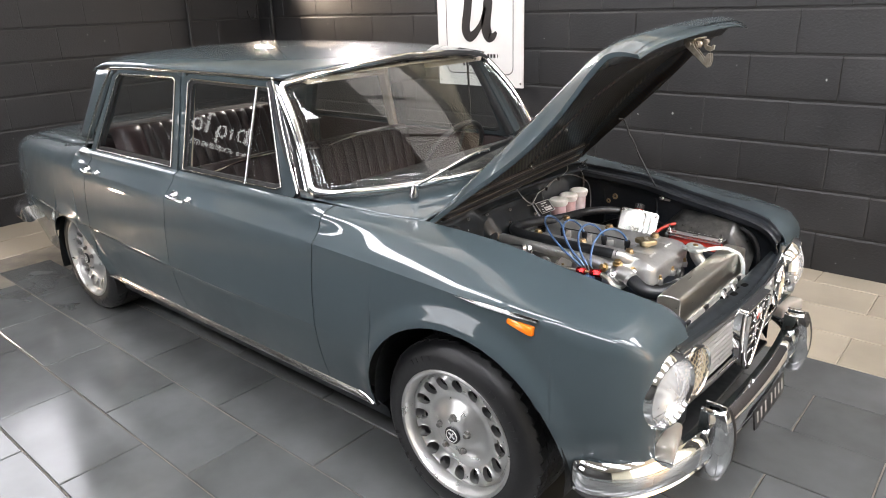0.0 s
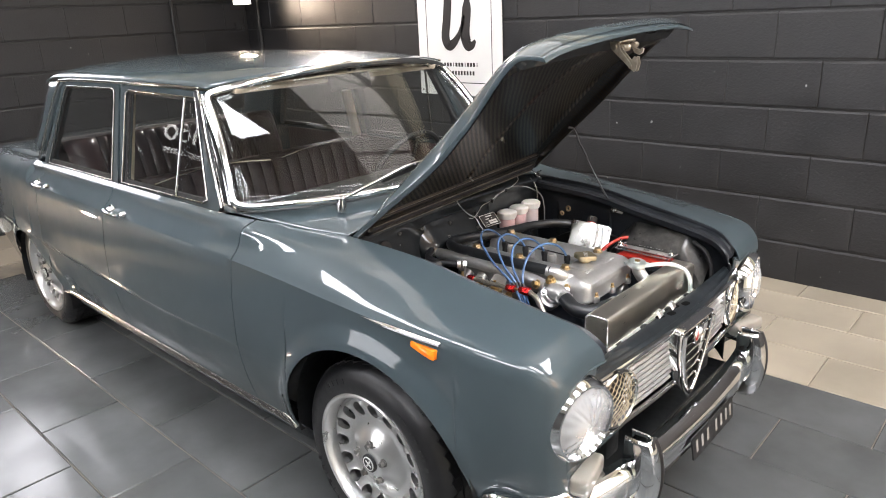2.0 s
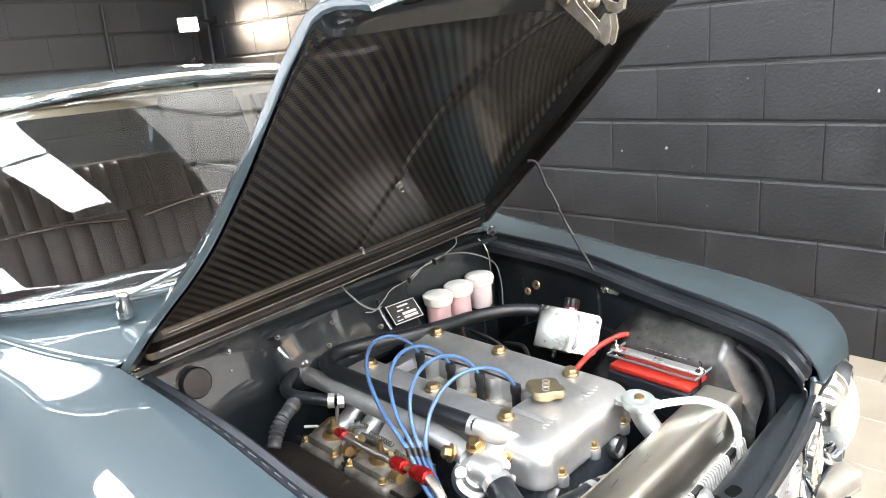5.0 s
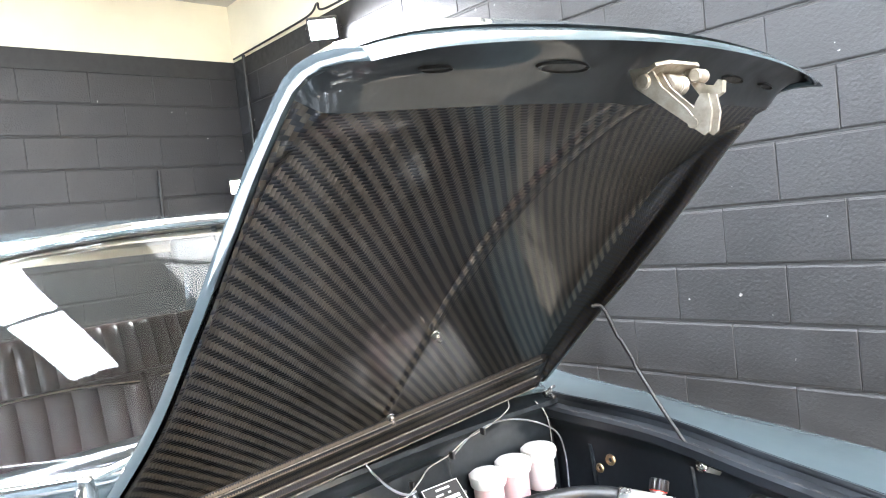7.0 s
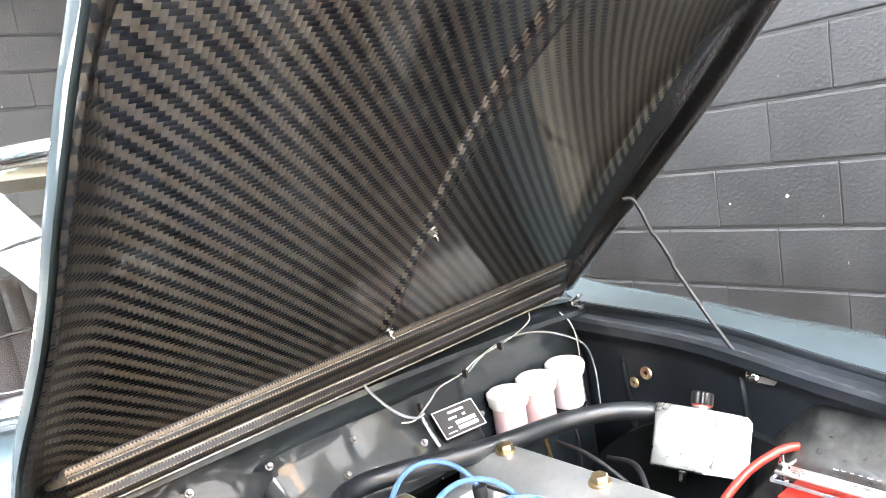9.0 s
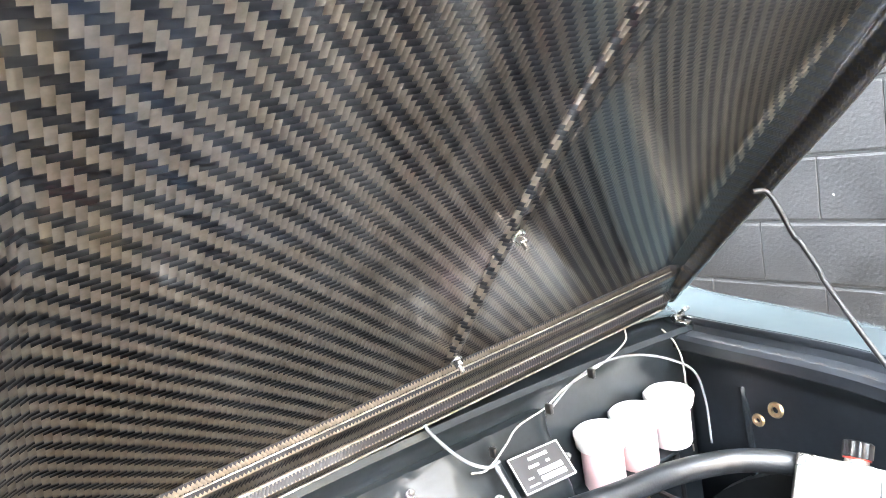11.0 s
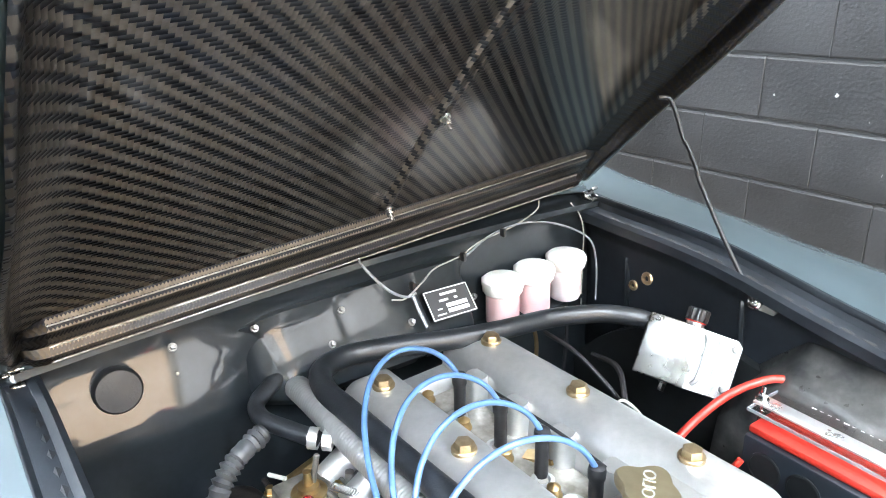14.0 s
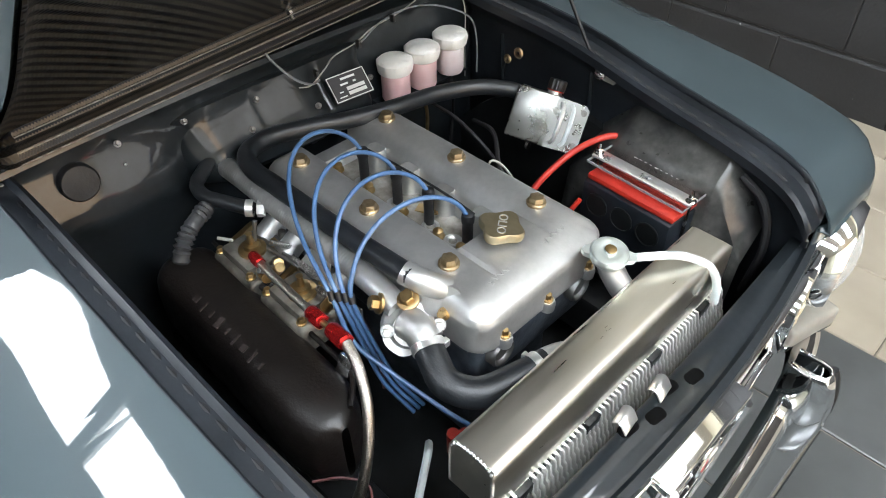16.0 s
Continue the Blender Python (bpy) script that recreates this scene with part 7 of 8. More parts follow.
tube(bm, [(0.380, 0.128, 0.700), (0.400, 0.150, 0.702), (0.428, 0.186, 0.698), (0.455, 0.214, 0.682), (0.470, 0.223, 0.666), (0.480, 0.226, 0.640), (0.483, 0.226, 0.61)], 0.0065, 12, 8)
part("overflow_hose", bm, CLEARHOSE, car, "milky overflow hose")

# ---- battery under its clear lid ----
bmat = Matrix.Translation((0.262, 0.385, 0.006)) @ pose(0, 0, 0, 0, 0, -3)
bm = bmesh.new()
box(bm, (0.185, 0.135, 0.17), bmat @ Matrix.Translation((0, 0, 0.535)), 0.006)
batt = part("battery", bm, mat("battery box paint", (0.010, 0.014, 0.019), (0.006, 0.008, 0.011), 12, 0.35, 0.55, coat=0.2), car, "black battery with a red top in a drilled box, under clear acrylic")
bm = bmesh.new()
box(bm, (0.182, 0.120, 0.012), bmat @ Matrix.Translation((0, 0, 0.626)), 0.004)
part("battery_top", bm, REDPLASTIC, batt, "red battery top")
# black discs give the drilled holes their shade
for dx in (-0.055, 0.0, 0.055):
    bm = bmesh.new()
    lathe(bm, [(0.024, 0.0), (0.024, 0.0015), (0.021, 0.0025), (0.021, 0.001), (0.0, 0.001)], bmat @ Matrix.Translation((dx, -0.0685, 0.582)) @ pose(0, 0, 0, 90, 0, 0), 28, False, False)
    part("box_hole", bm, BAYBLACK, batt, "black disc standing in for a hole in the battery box")
bm = bmesh.new()
sheet(bm, round_rect(0.200, 0.115, 0.006), 0.004, bmat @ Matrix.Translation((0, 0.004, 0.648)))
lid = part("acrylic_lid", bm, ACRYLIC, batt, "clear acrylic lid", smooth=False)
lid.visible_shadow = False
bm = bmesh.new()
for x, y, w, d in ((0, -0.0535, 0.200, 0.0018), (0, 0.0615, 0.200, 0.0018), (-0.0995, 0.004, 0.0018, 0.113), (0.0995, 0.004, 0.0018, 0.113)):
    box(bm, (w, d, 0.0046), bmat @ Matrix.Translation((x, y, 0.650)), 0)
part("lid_edge", bm, CLEARTUBE, lid, "bright cut edge of the lid")
bm = bmesh.new()
box(bm, (0.204, 0.026, 0.004), bmat @ Matrix.Translation((0, -0.026, 0.6545)), 0.001)
part("clamp_bar", bm, PLATEALU, batt, "flat aluminium clamp bar")
for dx in (-0.096, 0.096):
    bm = bmesh.new()
    p = bmat @ Vector((dx, -0.026, 0.655))
    rod(bm, p + Vector((0, 0, -0.14)), p + Vector((0, 0, 0.022)), 0.003, 8)
    hexbolt(bm, p, 0.0065, 0.011)
    part("clamp_bolt", bm, DULLCHROME, batt, "threaded clamp rod with a nut")
for k in range(9):
    bm = bmesh.new()
    box(bm, (0.007, 0.012 if k in (0, 4) else 0.009, 0.0006), bmat @ Matrix.Translation((-0.045 + 0.011 * k, 0.020, 0.6525)) @ pose(0, 0, 0, 0, 0, 12), 0)
    part("lid_mark", bm, PRINTWHITE, batt, "pale bar on the lid", smooth=False)
for pts, r, mt, lab in (
        ([(0.185, 0.432, 0.640), (0.172, 0.424, 0.668), (0.150, 0.400, 0.672), (0.120, 0.350, 0.650), (0.100, 0.29, 0.610), (0.095, 0.25, 0.575), (0.098, 0.235, 0.545)], 0.0062, REDPLASTIC, "thick red battery cable"),
        ([(0.180, 0.30, 0.60), (0.170, 0.285, 0.57), (0.165, 0.275, 0.53), (0.17, 0.27, 0.48)], 0.005, REDPLASTIC, "red cable"),
        ([(0.320, 0.432, 0.640), (0.318, 0.460, 0.668), (0.29, 0.476, 0.674), (0.25, 0.474, 0.665), (0.23, 0.47, 0.64)], 0.0068, RUBBER, "thick black earth cable"),
        ([(0.335, 0.45, 0.60), (0.345, 0.468, 0.64), (0.32, 0.480, 0.668), (0.28, 0.484, 0.66)], 0.0060, RUBBER, "black cable")):
    bm = bmesh.new()
    tube(bm, pts, r, 12, 8)
    part("battery_cable", bm, mt, batt, lab)

# ---- breather catch tank on the inner wing ----
ex, ez = Vector((0.887, 0.433, -0.166)).normalized(), Vector((-0.04, 0.517, 0.858)).normalized()
ey = ez.cross(ex).normalized()
tm = Matrix.Translation((0.028, 0.381, 0.665)) @ Matrix((ex, ey, ey.cross(ex) * -1)).transposed().to_4x4()
bm = bmesh.new()
box(bm, (0.086, 0.068, 0.100), tm @ Matrix.Translation((-0.027, 0.034, -0.001)), 0.003, 3)
tank = part("catch_tank", bm, TANKALU, car, "folded aluminium breather tank with a black screw cap")
bm = bmesh.new()
sheet(bm, [(0.010, -0.050), (0.066, -0.048), (0.074, -0.040), (0.074, 0.038), (0.066, 0.046), (0.010, 0.048)], 0.003, tm @ pose(0, 0, 0, 90, 0, 0))
part("tank_flange", bm, TANKALU, tank, "drilled mounting flange")
for z in (-0.032, 0.032):
    bm = bmesh.new()
    hexbolt(bm, tm @ Vector((0.065, -0.003, z)), 0.004, 0.007, -ey)
    part("flange_screw", bm, STEEL, tank)
for x in (0.020, 0.040):
    bm = bmesh.new()
    tube(bm, [tm @ Vector((x, -0.002, 0.040)), tm @ Vector((x + 0.006, -0.007, 0.026)), tm @ Vector((x + 0.006, -0.007, -0.026)), tm @ Vector((x, -0.002, -0.040))], 0.0042, 8, 6)
    part("sight_tube", bm, CLEARHOSE if x > 0.03 else PLATEALU, tank, "sight tube on the flange")
bm = bmesh.new()
cm = tm @ Matrix.Translation((-0.002, 0.030, 0.048))
lathe(bm, [(0.014, 0.0), (0.014, 0.010)], cm, 20)
part("tank_neck", bm, PLATEALU, tank)
bm = bmesh.new()
rings = []
for z, r in ((0.008, 0.015), (0.010, 0.018), (0.028, 0.018), (0.030, 0.014), (0.0305, 0.0)):
    rings.append([bm.verts.new(cm @ Vector(((r - (0.0022 if k % 4 < 2 and 0.009 < z < 0.029 else 0)) * math.cos(2 * math.pi * k / 40), (r - (0.0022 if k % 4 < 2 and 0.009 < z < 0.029 else 0)) * math.sin(2 * math.pi * k / 40), z))) for k in range(40)])
for a, b in zip(rings, rings[1:]):
    bridge(bm, a, b)
part("tank_cap", bm, BLACKPLASTIC, tank, "black fluted screw cap")
bm = bmesh.new()
lathe(bm, [(0.0155, 0.0065), (0.0165, 0.0065), (0.0165, 0.0085), (0.0155, 0.0085)], cm, 24, False, False)
part("cap_seal", bm, REDPLASTIC, tank, "red sealing ring")
bm = bmesh.new()
hexbolt(bm, tm @ Vector((-0.02, 0.03, -0.050)), 0.006, 0.018, -ez)
part("drain_plug", bm, DULLCHROME, tank)

# earth cable from the battery down to the inner wing
bm = bmesh.new()
tube(bm, [bmat @ Vector(p) for p in ((0.020, 0.050, 0.640), (0.060, 0.066, 0.668), (0.105, 0.060, 0.664), (0.130, 0.045, 0.630), (0.138, 0.035, 0.580), (0.135, 0.020, 0.520))], 0.0075, 12, 8)
part("earth_cable", bm, RUBBER, car, "thick black battery cable")
# firewall pressing and small screws
for y, z in ((-0.300, 0.762), (-0.318, 0.735)):
    bm = bmesh.new()
    lathe(bm, [(0.0022, 0), (0.0022, 0.0015), (0.001, 0.002)], along((-0.262, y, z), (-0.10, y, z + 0.01)), 12)
    part("screw_head", bm, PLATEALU, firewall, "small bright screw head")
# ---- the cabin ----
def cushion(bm, w, d, h, m, ribs=8, along_x=True, puff=0.012):
    """A padded slab with stitched ribs: w across (y), d deep (x), h thick (z)."""
    rows = []
    n = ribs * 6
    for i in range(n + 1):
        y = -w / 2 + w * i / n
        edge = min(1, (w / 2 - abs(y)) / 0.04) ** 0.5 if abs(y) < w / 2 else 0
        rib = abs(math.sin(math.pi * ribs * i / n)) ** 0.6 * puff
        prof = []
        for a in steps(0, 2 * math.pi, 24):
            cx, cz = math.cos(a), math.sin(a)
            ex = math.copysign(abs(cx) ** 0.45, cx) * d / 2
            ez = math.copysign(abs(cz) ** 0.45, cz) * (h / 2 * (0.75 + 0.25 * edge) + (rib if cz > 0 else 0))
            prof.append(m @ Vector((ex, y, ez)))
        rows.append(prof)
    loft(bm, rows)


for y, name in ((-0.30, "front_seat"), (0.30, "front_seat")):
    bm = bmesh.new()
    cushion(bm, 0.50, 0.50, 0.15, pose(-1.12, y, 0.50, 0, -6, 0), 7)
    seat = part(name, bm, LEATHER, car, "burgundy leather front seat with stitched ribs")
    bm = bmesh.new()
    cushion(bm, 0.595, 0.37, 0.12, pose(-1.40, y, 0.712, 0, 78, 0), 9)
    part("backrest", bm, LEATHER_SHADED, seat, "low ribbed burgundy backrest")
    bm = bmesh.new()
    tube(bm, [(-1.355, y - 0.27, 0.876), (-1.365, y - 0.10, 0.894), (-1.365, y + 0.10, 0.894), (-1.355, y + 0.27, 0.876)], 0.004, 8, 4)
    part("seat_piping", bm, CHROME, seat, "bright strip along the top of the backrest")
bm = bmesh.new()
cushion(bm, 1.20, 0.46, 0.16, pose(-2.02, 0, 0.52, 0, -6, 0), 16)
rear = part("rear_seat", bm, LEATHER, car, "burgundy leather rear bench with stitched ribs")
bm = bmesh.new()
cushion(bm, 0.86, 0.42, 0.14, pose(-2.23, 0, 0.762, 0, 72, 0), 14)
part("backrest", bm, LEATHER, rear, "ribbed burgundy backrest")
for y in (-0.50, 0.50):
    bm = bmesh.new()
    cushion(bm, 0.155, 0.42, 0.17, pose(-2.215, y, 0.762, 0, 72, 0), 1, puff=0.025)
    part("bolster", bm, LEATHER, rear, "smooth rounded end of the backrest")
bm = bmesh.new()
box(bm, (0.34, 1.10, 0.02), (-2.46, 0, 0.925), 0.004)
part("parcel_shelf", bm, CARPET, car, "dark parcel shelf")
for side in (-1, 1):
    for x0, x1 in ((-1.44, -0.60), (-2.15, -1.50)):
        bm = bmesh.new()
        box(bm, (x1 - x0, 0.02, 0.58), ((x0 + x1) / 2, side * 0.640, 0.585), 0.006)
        part("door_trim", bm, LEATHER, car, "burgundy door trim panel")
        bm = bmesh.new()
        tube(bm, [((x0 + x1) / 2 - 0.12, side * 0.622, 0.72), ((x0 + x1) / 2 - 0.1, side * 0.60, 0.725), ((x0 + x1) / 2 + 0.1, side * 0.60, 0.725), ((x0 + x1) / 2 + 0.12, side * 0.622, 0.72)], 0.009, 10, 4)
        part("pull_handle", bm, CHROME, car, "chrome pull handle")
# dashboard
bm = bmesh.new()
rows = []
for y in steps(-0.62, 0.62, 24):
    fx = base_x(y) - 0.03
    rows.append([Vector((fx, y, 0.885)), Vector((fx - 0.10, y, 0.892)), Vector((-0.72, y, 0.885)), Vector((-0.77, y, 0.868)), Vector((-0.785, y, 0.83)), Vector((-0.76, y, 0.73)), Vector((-0.70, y, 0.68))])
loft(bm, rows)
part("dashboard", bm, BLACKPLASTIC, car, "black dashboard", solid=0.01)
m = pose(-0.86, 0.33, 0.82, 0, -62, 0)
bm = bmesh.new()
tube(bm, [m @ Vector((0.19 * math.cos(a), 0.19 * math.sin(a), 0)) for a in steps(0, 2 * math.pi, 32)], 0.012, 10, 1, smooth=False)
wheel_rim = part("steering_wheel", bm, BLACKPLASTIC, car, "black steering wheel with slim spokes")
bm = bmesh.new()
for a in (0, 120, 240):
    p = m @ Vector((0.185 * math.cos(radians(a)), 0.185 * math.sin(radians(a)), 0))
    tube(bm, [m @ Vector((0, 0, -0.03)), (m @ Vector((0, 0, -0.02))).lerp(p, 0.5), p], 0.009, 8, 4)
lathe(bm, [(0.045, -0.05), (0.045, -0.02), (0.03, -0.005), (0, 0)], m, 20, True, False)
part("spokes", bm, DULLCHROME, wheel_rim)
bm = bmesh.new()
box(bm, (0.03, 0.20, 0.065), pose(-0.80, 0.0, 1.235, 0, -12, 0), 0.012, 3)
rod(bm, (-0.79, 0, 1.25), (-0.80, 0, 1.30), 0.006)
part("rear_view_mirror", bm, BLACKPLASTIC, car, "black interior mirror")
for side in (-1, 1):
    bm = bmesh.new()
    box(bm, (0.14, 0.44, 0.020), pose(-0.875, side * 0.27, 1.262, 0, 12, 0), 0.005)
    part("sun_visor", bm, HEADLINER, car, "beige sun visor")
    bm = bmesh.new()
    box(bm, (0.05, 0.03, 0.42), pose(-1.50, side * 0.565, 1.08, side * 12, 0, 0), 0.008)
    part("pillar_trim", bm, HEADLINER, car, "beige trim of the door pillar")
    bm = bmesh.new()
    box(bm, (0.03, 0.05, 0.40), pose(-0.825, side * 0.59, 1.075, side * 10, -26, 0), 0.008)
    part("pillar_trim", bm, BLACKPLASTIC, car, "dark trim of the windscreen pillar")
# ---- ceiling with its rooflights, window in the end wall ----
FLOOD_A, FLOOD_B, FLOOD_C = (-4.30, 1.80, 1.66), (-3.10, 1.92, 2.555), (-4.56, -1.94, 0.52)
slab("ceiling", X_REAR - 0.2, X_END + 0.2, Y_END - 0.2, Y_WALL + 0.2, Z_CEIL, Z_CEIL + 0.1, CEIL, "plain grey ceiling", "ceiling")
PANEL = mat("rooflight sheet", (0.8, 0.8, 0.8), None, 3, 0.5, emit=((0.95, 0.985, 1.0), 19.0))


def rooflight(name, x, y, length, width, turn=0.0):
    """A translucent sheet in the ceiling, its short ends scalloped like the corrugated roof."""
    pts = []
    n = max(3, int(width / 0.06)) * 6
    for i in range(n + 1):
        w = -width / 2 + width * i / n
        pts.append((length / 2 + 0.012 * math.sin(w * 2 * math.pi / 0.075), w))
    pts += [(-a, b) for a, b in pts[::-1]]
    bm = bmesh.new()
    sheet(bm, pts, 0.004, Matrix.Translation((x, y, Z_CEIL - 0.006)) @ pose(0, 0, 0, 0, 0, turn))
    ob = part(name, bm, PANEL, None, "", smooth=False)
    return tagged(ob, "bright translucent rooflight sheet in the ceiling", "rooflight", kind="structure")


for k, (x, y, length, width) in enumerate(((-1.19, -0.94, 2.18, 0.50), (0.85, -3.15, 2.6, 0.42), (-2.5, -3.2, 2.2, 0.60), (2.2, 0.85, 2.0, 0.55), (2.2, -0.42, 2.0, 0.55), (2.2, -1.70, 2.0, 0.55))):
    rooflight("window_%d" % (k + 2), x, y, length, width)
purlin = slab("purlin", -0.812, -0.768, -2.2, 0.3, Z_CEIL - 0.05, Z_CEIL - 0.008, CEIL, "pale steel purlin under the rooflight", "purlin", 0.004)
# paler translucent sheets between the purlins over the car
SHEET = mat("weathered rooflight sheet", (0.7, 0.68, 0.62), None, 3, 0.6, emit=((1.0, 0.965, 0.90), 1.3))
for k, (x0, x1) in enumerate(((-1.95, -1.25), (-1.19, -0.42), (-0.36, 0.42), (0.48, 1.35))):
    bm = bmesh.new()
    box(bm, (x1 - x0, 1.42, 0.004), ((x0 + x1) / 2, 1.06, Z_CEIL - 0.006), 0)
    tagged(part("window_%d" % (k + 10), bm, SHEET, None, "", smooth=False), "weathered translucent rooflight sheet between purlins", "rooflight", kind="structure")
# glazed double door in front of the car, out of view
door_1 = thing("door_1", "wide glazed workshop door out of view, daylight behind frosted panes, amber glow added in the middle", "door", (X_END, 0, 0), kind="structure")
DAY = mat("frosted door pane", (0.8, 0.8, 0.8), None, 3, 0.4, emit=((1.0, 0.92, 0.80), 1.15))
# glow added to the middle panes for gold reflections on firewall and carbon
AMBER_GLOW = mat("amber glow pane", (0.8, 0.8, 0.8), None, 3, 0.4, emit=((1.0, 0.64, 0.31), 3.0))
DY, DZ = steps(-2.2, 1.8, 3), steps(0.14, 3.06, 2)
for y0, y1 in zip(DY, DY[1:]):
    for z0, z1 in zip(DZ, DZ[1:]):
        bm = bmesh.new()
        box(bm, (0.01, y1 - y0 - 0.05, z1 - z0 - 0.05), (-0.012, (y0 + y1) / 2, (z0 + z1) / 2), 0)
        part("pane", bm, AMBER_GLOW if y0 < -0.2 < y1 else DAY, door_1, "bright glowing pane", smooth=False)
for y in DY:
    bm = bmesh.new()
    box(bm, (0.05, 0.05, 3.06), (-0.026, y, 1.55), 0.004)
    part("door_post", bm, CREAM, door_1)
for z in [0.04] + DZ:
    for y0, y1 in zip(DY, DY[1:]):
        bm = bmesh.new()
        box(bm, (0.04, y1 - y0 - 0.05, 0.05), (-0.022, (y0 + y1) / 2, z), 0.004)
        part("door_rail", bm, CREAM, door_1)
# low glowing panel in the near wall, unseen, added to light cabin and flank
near = thing("window_9", "unseen glowing panel added at the near wall to light the cabin", "window", (-2.4, Y_END, 1.6), kind="structure")
bm = bmesh.new()
box(bm, (2.4, 0.006, 1.2), (0, 0.008, 0), 0)
part("pane", bm, mat("cabin fill glow", (0.8, 0.8, 0.8), None, 3, 0.4, emit=((0.95, 0.98, 1.0), 3.5)), near, "bright glowing pane", smooth=False)
for x, z, sx, sz in ((-1.22, 0, 0.05, 1.29), (1.22, 0, 0.05, 1.29), (0, 0.62, 2.39, 0.05), (0, -0.62, 2.39, 0.05)):
    bm = bmesh.new()
    box(bm, (sx, 0.04, sz), (x, 0.021, z), 0.004)
    part("window_frame", bm, CREAM, near)
# window in the end wall
WY0, WY1, WZ0, WZ1 = -1.20, -0.34, 1.50, 2.68
win = thing("window_1", "bright frosted window with a dark frame in the end wall", "window", (X_REAR, 0, 0), kind="structure")
bm = bmesh.new()
box(bm, (0.006, WY1 - WY0, WZ1 - WZ0), (0.034, (WY0 + WY1) / 2, (WZ0 + WZ1) / 2), 0)
part("pane", bm, mat("frosted pane", (0.8, 0.8, 0.8), None, 3, 0.4, emit=((0.93, 0.96, 1.0), 4.6)), win, "bright glowing pane", smooth=False)
for y, z, sy, sz in ((WY0, (WZ0 + WZ1) / 2, 0.05, WZ1 - WZ0 + 0.05), (WY1, (WZ0 + WZ1) / 2, 0.05, WZ1 - WZ0 + 0.05), ((WY0 + WY1) / 2, WZ0, WY1 - WY0, 0.05), ((WY0 + WY1) / 2, WZ1, WY1 - WY0, 0.05), ((WY0 + WY1) / 2, (WZ0 + WZ1) / 2, 0.04, WZ1 - WZ0)):
    bm = bmesh.new()
    box(bm, (0.05, sy, sz), (0.045, y, z), 0.004)
    part("window_frame", bm, BLACKPLASTIC, win)
# lettered sign in the end wall, its words as plain shapes
LIT = mat("lit sign letter", (0.8, 0.8, 0.78), None, 5, 0.5, emit=((1.0, 0.98, 0.93), 2.2))
sign = thing("wall_sign", "pale illuminated sign of rings and bars on the black end wall", "sign", (X_REAR, -2.72, 1.33))
for y, r, h in ((0.33, 0.050, 0), (0.20, 0.042, 0), (-0.06, 0.042, 0), (-0.28, 0.050, 0.01)):
    bm = bmesh.new()
    tube(bm, [(0.03, y + r * math.cos(a), h + 1.15 * r * math.sin(a)) for a in steps(0, 2 * math.pi, 24)], 0.011, 8, 1, smooth=False)
    part("sign_ring", bm, LIT, sign, "pale ring")
for y, z, hgt in ((0.10, 0.04, 0.18), (-0.015, -0.05, 0.13), (-0.16, 0.0, 0.10), (-0.34, 0.02, 0.16)):
    bm = bmesh.new()
    box(bm, (0.02, 0.022, hgt), (0.03, y, z), 0.004)
    part("sign_bar", bm, LIT, sign, "pale bar")
for k in range(10, 12):
    bm = bmesh.new()
    box(bm, (0.016, 0.026, 0.030 if k % 3 else 0.024), (0.028, 0.36 - 0.064 * k, -0.16), 0.003)
    part("sign_bar", bm, LIT, sign, "small pale bar")
lettering("sign_words", "POLISHING SYSTEM", 0.066, Matrix.Translation((0.032, 0.075, -0.16)) @ pose(0, 0, 0, 90, 0, 90), LIT, sign, 0.003)
# ---- lamps, sign and fittings of the room ----
def flood_lamp(at, aim, size, warm, watts, deg=120):
    f = thing("flood_lamp", "small black LED flood lamp, switched on", "lamp", at, group="flood lamps")
    m = look(at, aim)
    inv = Matrix.Translation(at).inverted()
    bm = bmesh.new()
    box(bm, (size, size * 0.75, 0.05), inv @ m @ Matrix.Translation((0, 0, 0.03)), 0.008)
    for k in range(7):
        box(bm, (size * 0.9, 0.004, 0.02), inv @ m @ Matrix.Translation((0, -size * 0.3 + k * size * 0.1, 0.062)), 0)
    part("housing", bm, BLACKPLASTIC, f, "black finned housing")
    bm = bmesh.new()
    box(bm, (size * 0.86, size * 0.6, 0.004), inv @ m @ Matrix.Translation((0, 0, 0.003)), 0)
    part("lens", bm, mat("lamp light", (0.9, 0.9, 0.9), None, 5, 0.4, emit=(warm, 60)), f, "bright lens", smooth=False)
    bm = bmesh.new()
    tube(bm, [inv @ m @ Vector((-size * 0.55, 0, 0.03)), inv @ m @ Vector((-size * 0.55, 0, 0.11)), inv @ m @ Vector((0, 0, 0.13)), inv @ m @ Vector((size * 0.55, 0, 0.11)), inv @ m @ Vector((size * 0.55, 0, 0.03))], 0.006, 8, 4)
    part("bracket", bm, BLACKPLASTIC, f)
    d = (Vector(aim) - Vector(at)).normalized()
    spot_lamp("flood_light", Vector(at) + d * 0.06, Vector(aim), deg, watts, warm, 0.07)
    return f


lamp_a = flood_lamp(FLOOD_A, (-1.2, -0.4, 0.9), 0.16, (1.0, 0.82, 0.60), 40, 172)
bm = bmesh.new()
tube(bm, [(-0.02, 0.02, -0.06), (-0.06, 0.05, -0.12), (-0.12, 0.07, -0.18), (-0.16, 0.09, -0.25), (-0.18, 0.05, -0.27), (-0.17, 0.02, -0.24), (-0.20, 0.03, -0.20)], 0.006, 8, 8)
part("lamp_cable", bm, GROUT_B, lamp_a, "dark cable looped below the lamp")
bm = bmesh.new()
lathe(bm, [(0.024, 0), (0.024, 0.02), (0.018, 0.026), (0.0, 0.028)], along((-0.19, 0.10, -0.25), (0, 0.08, -0.25)), 18)
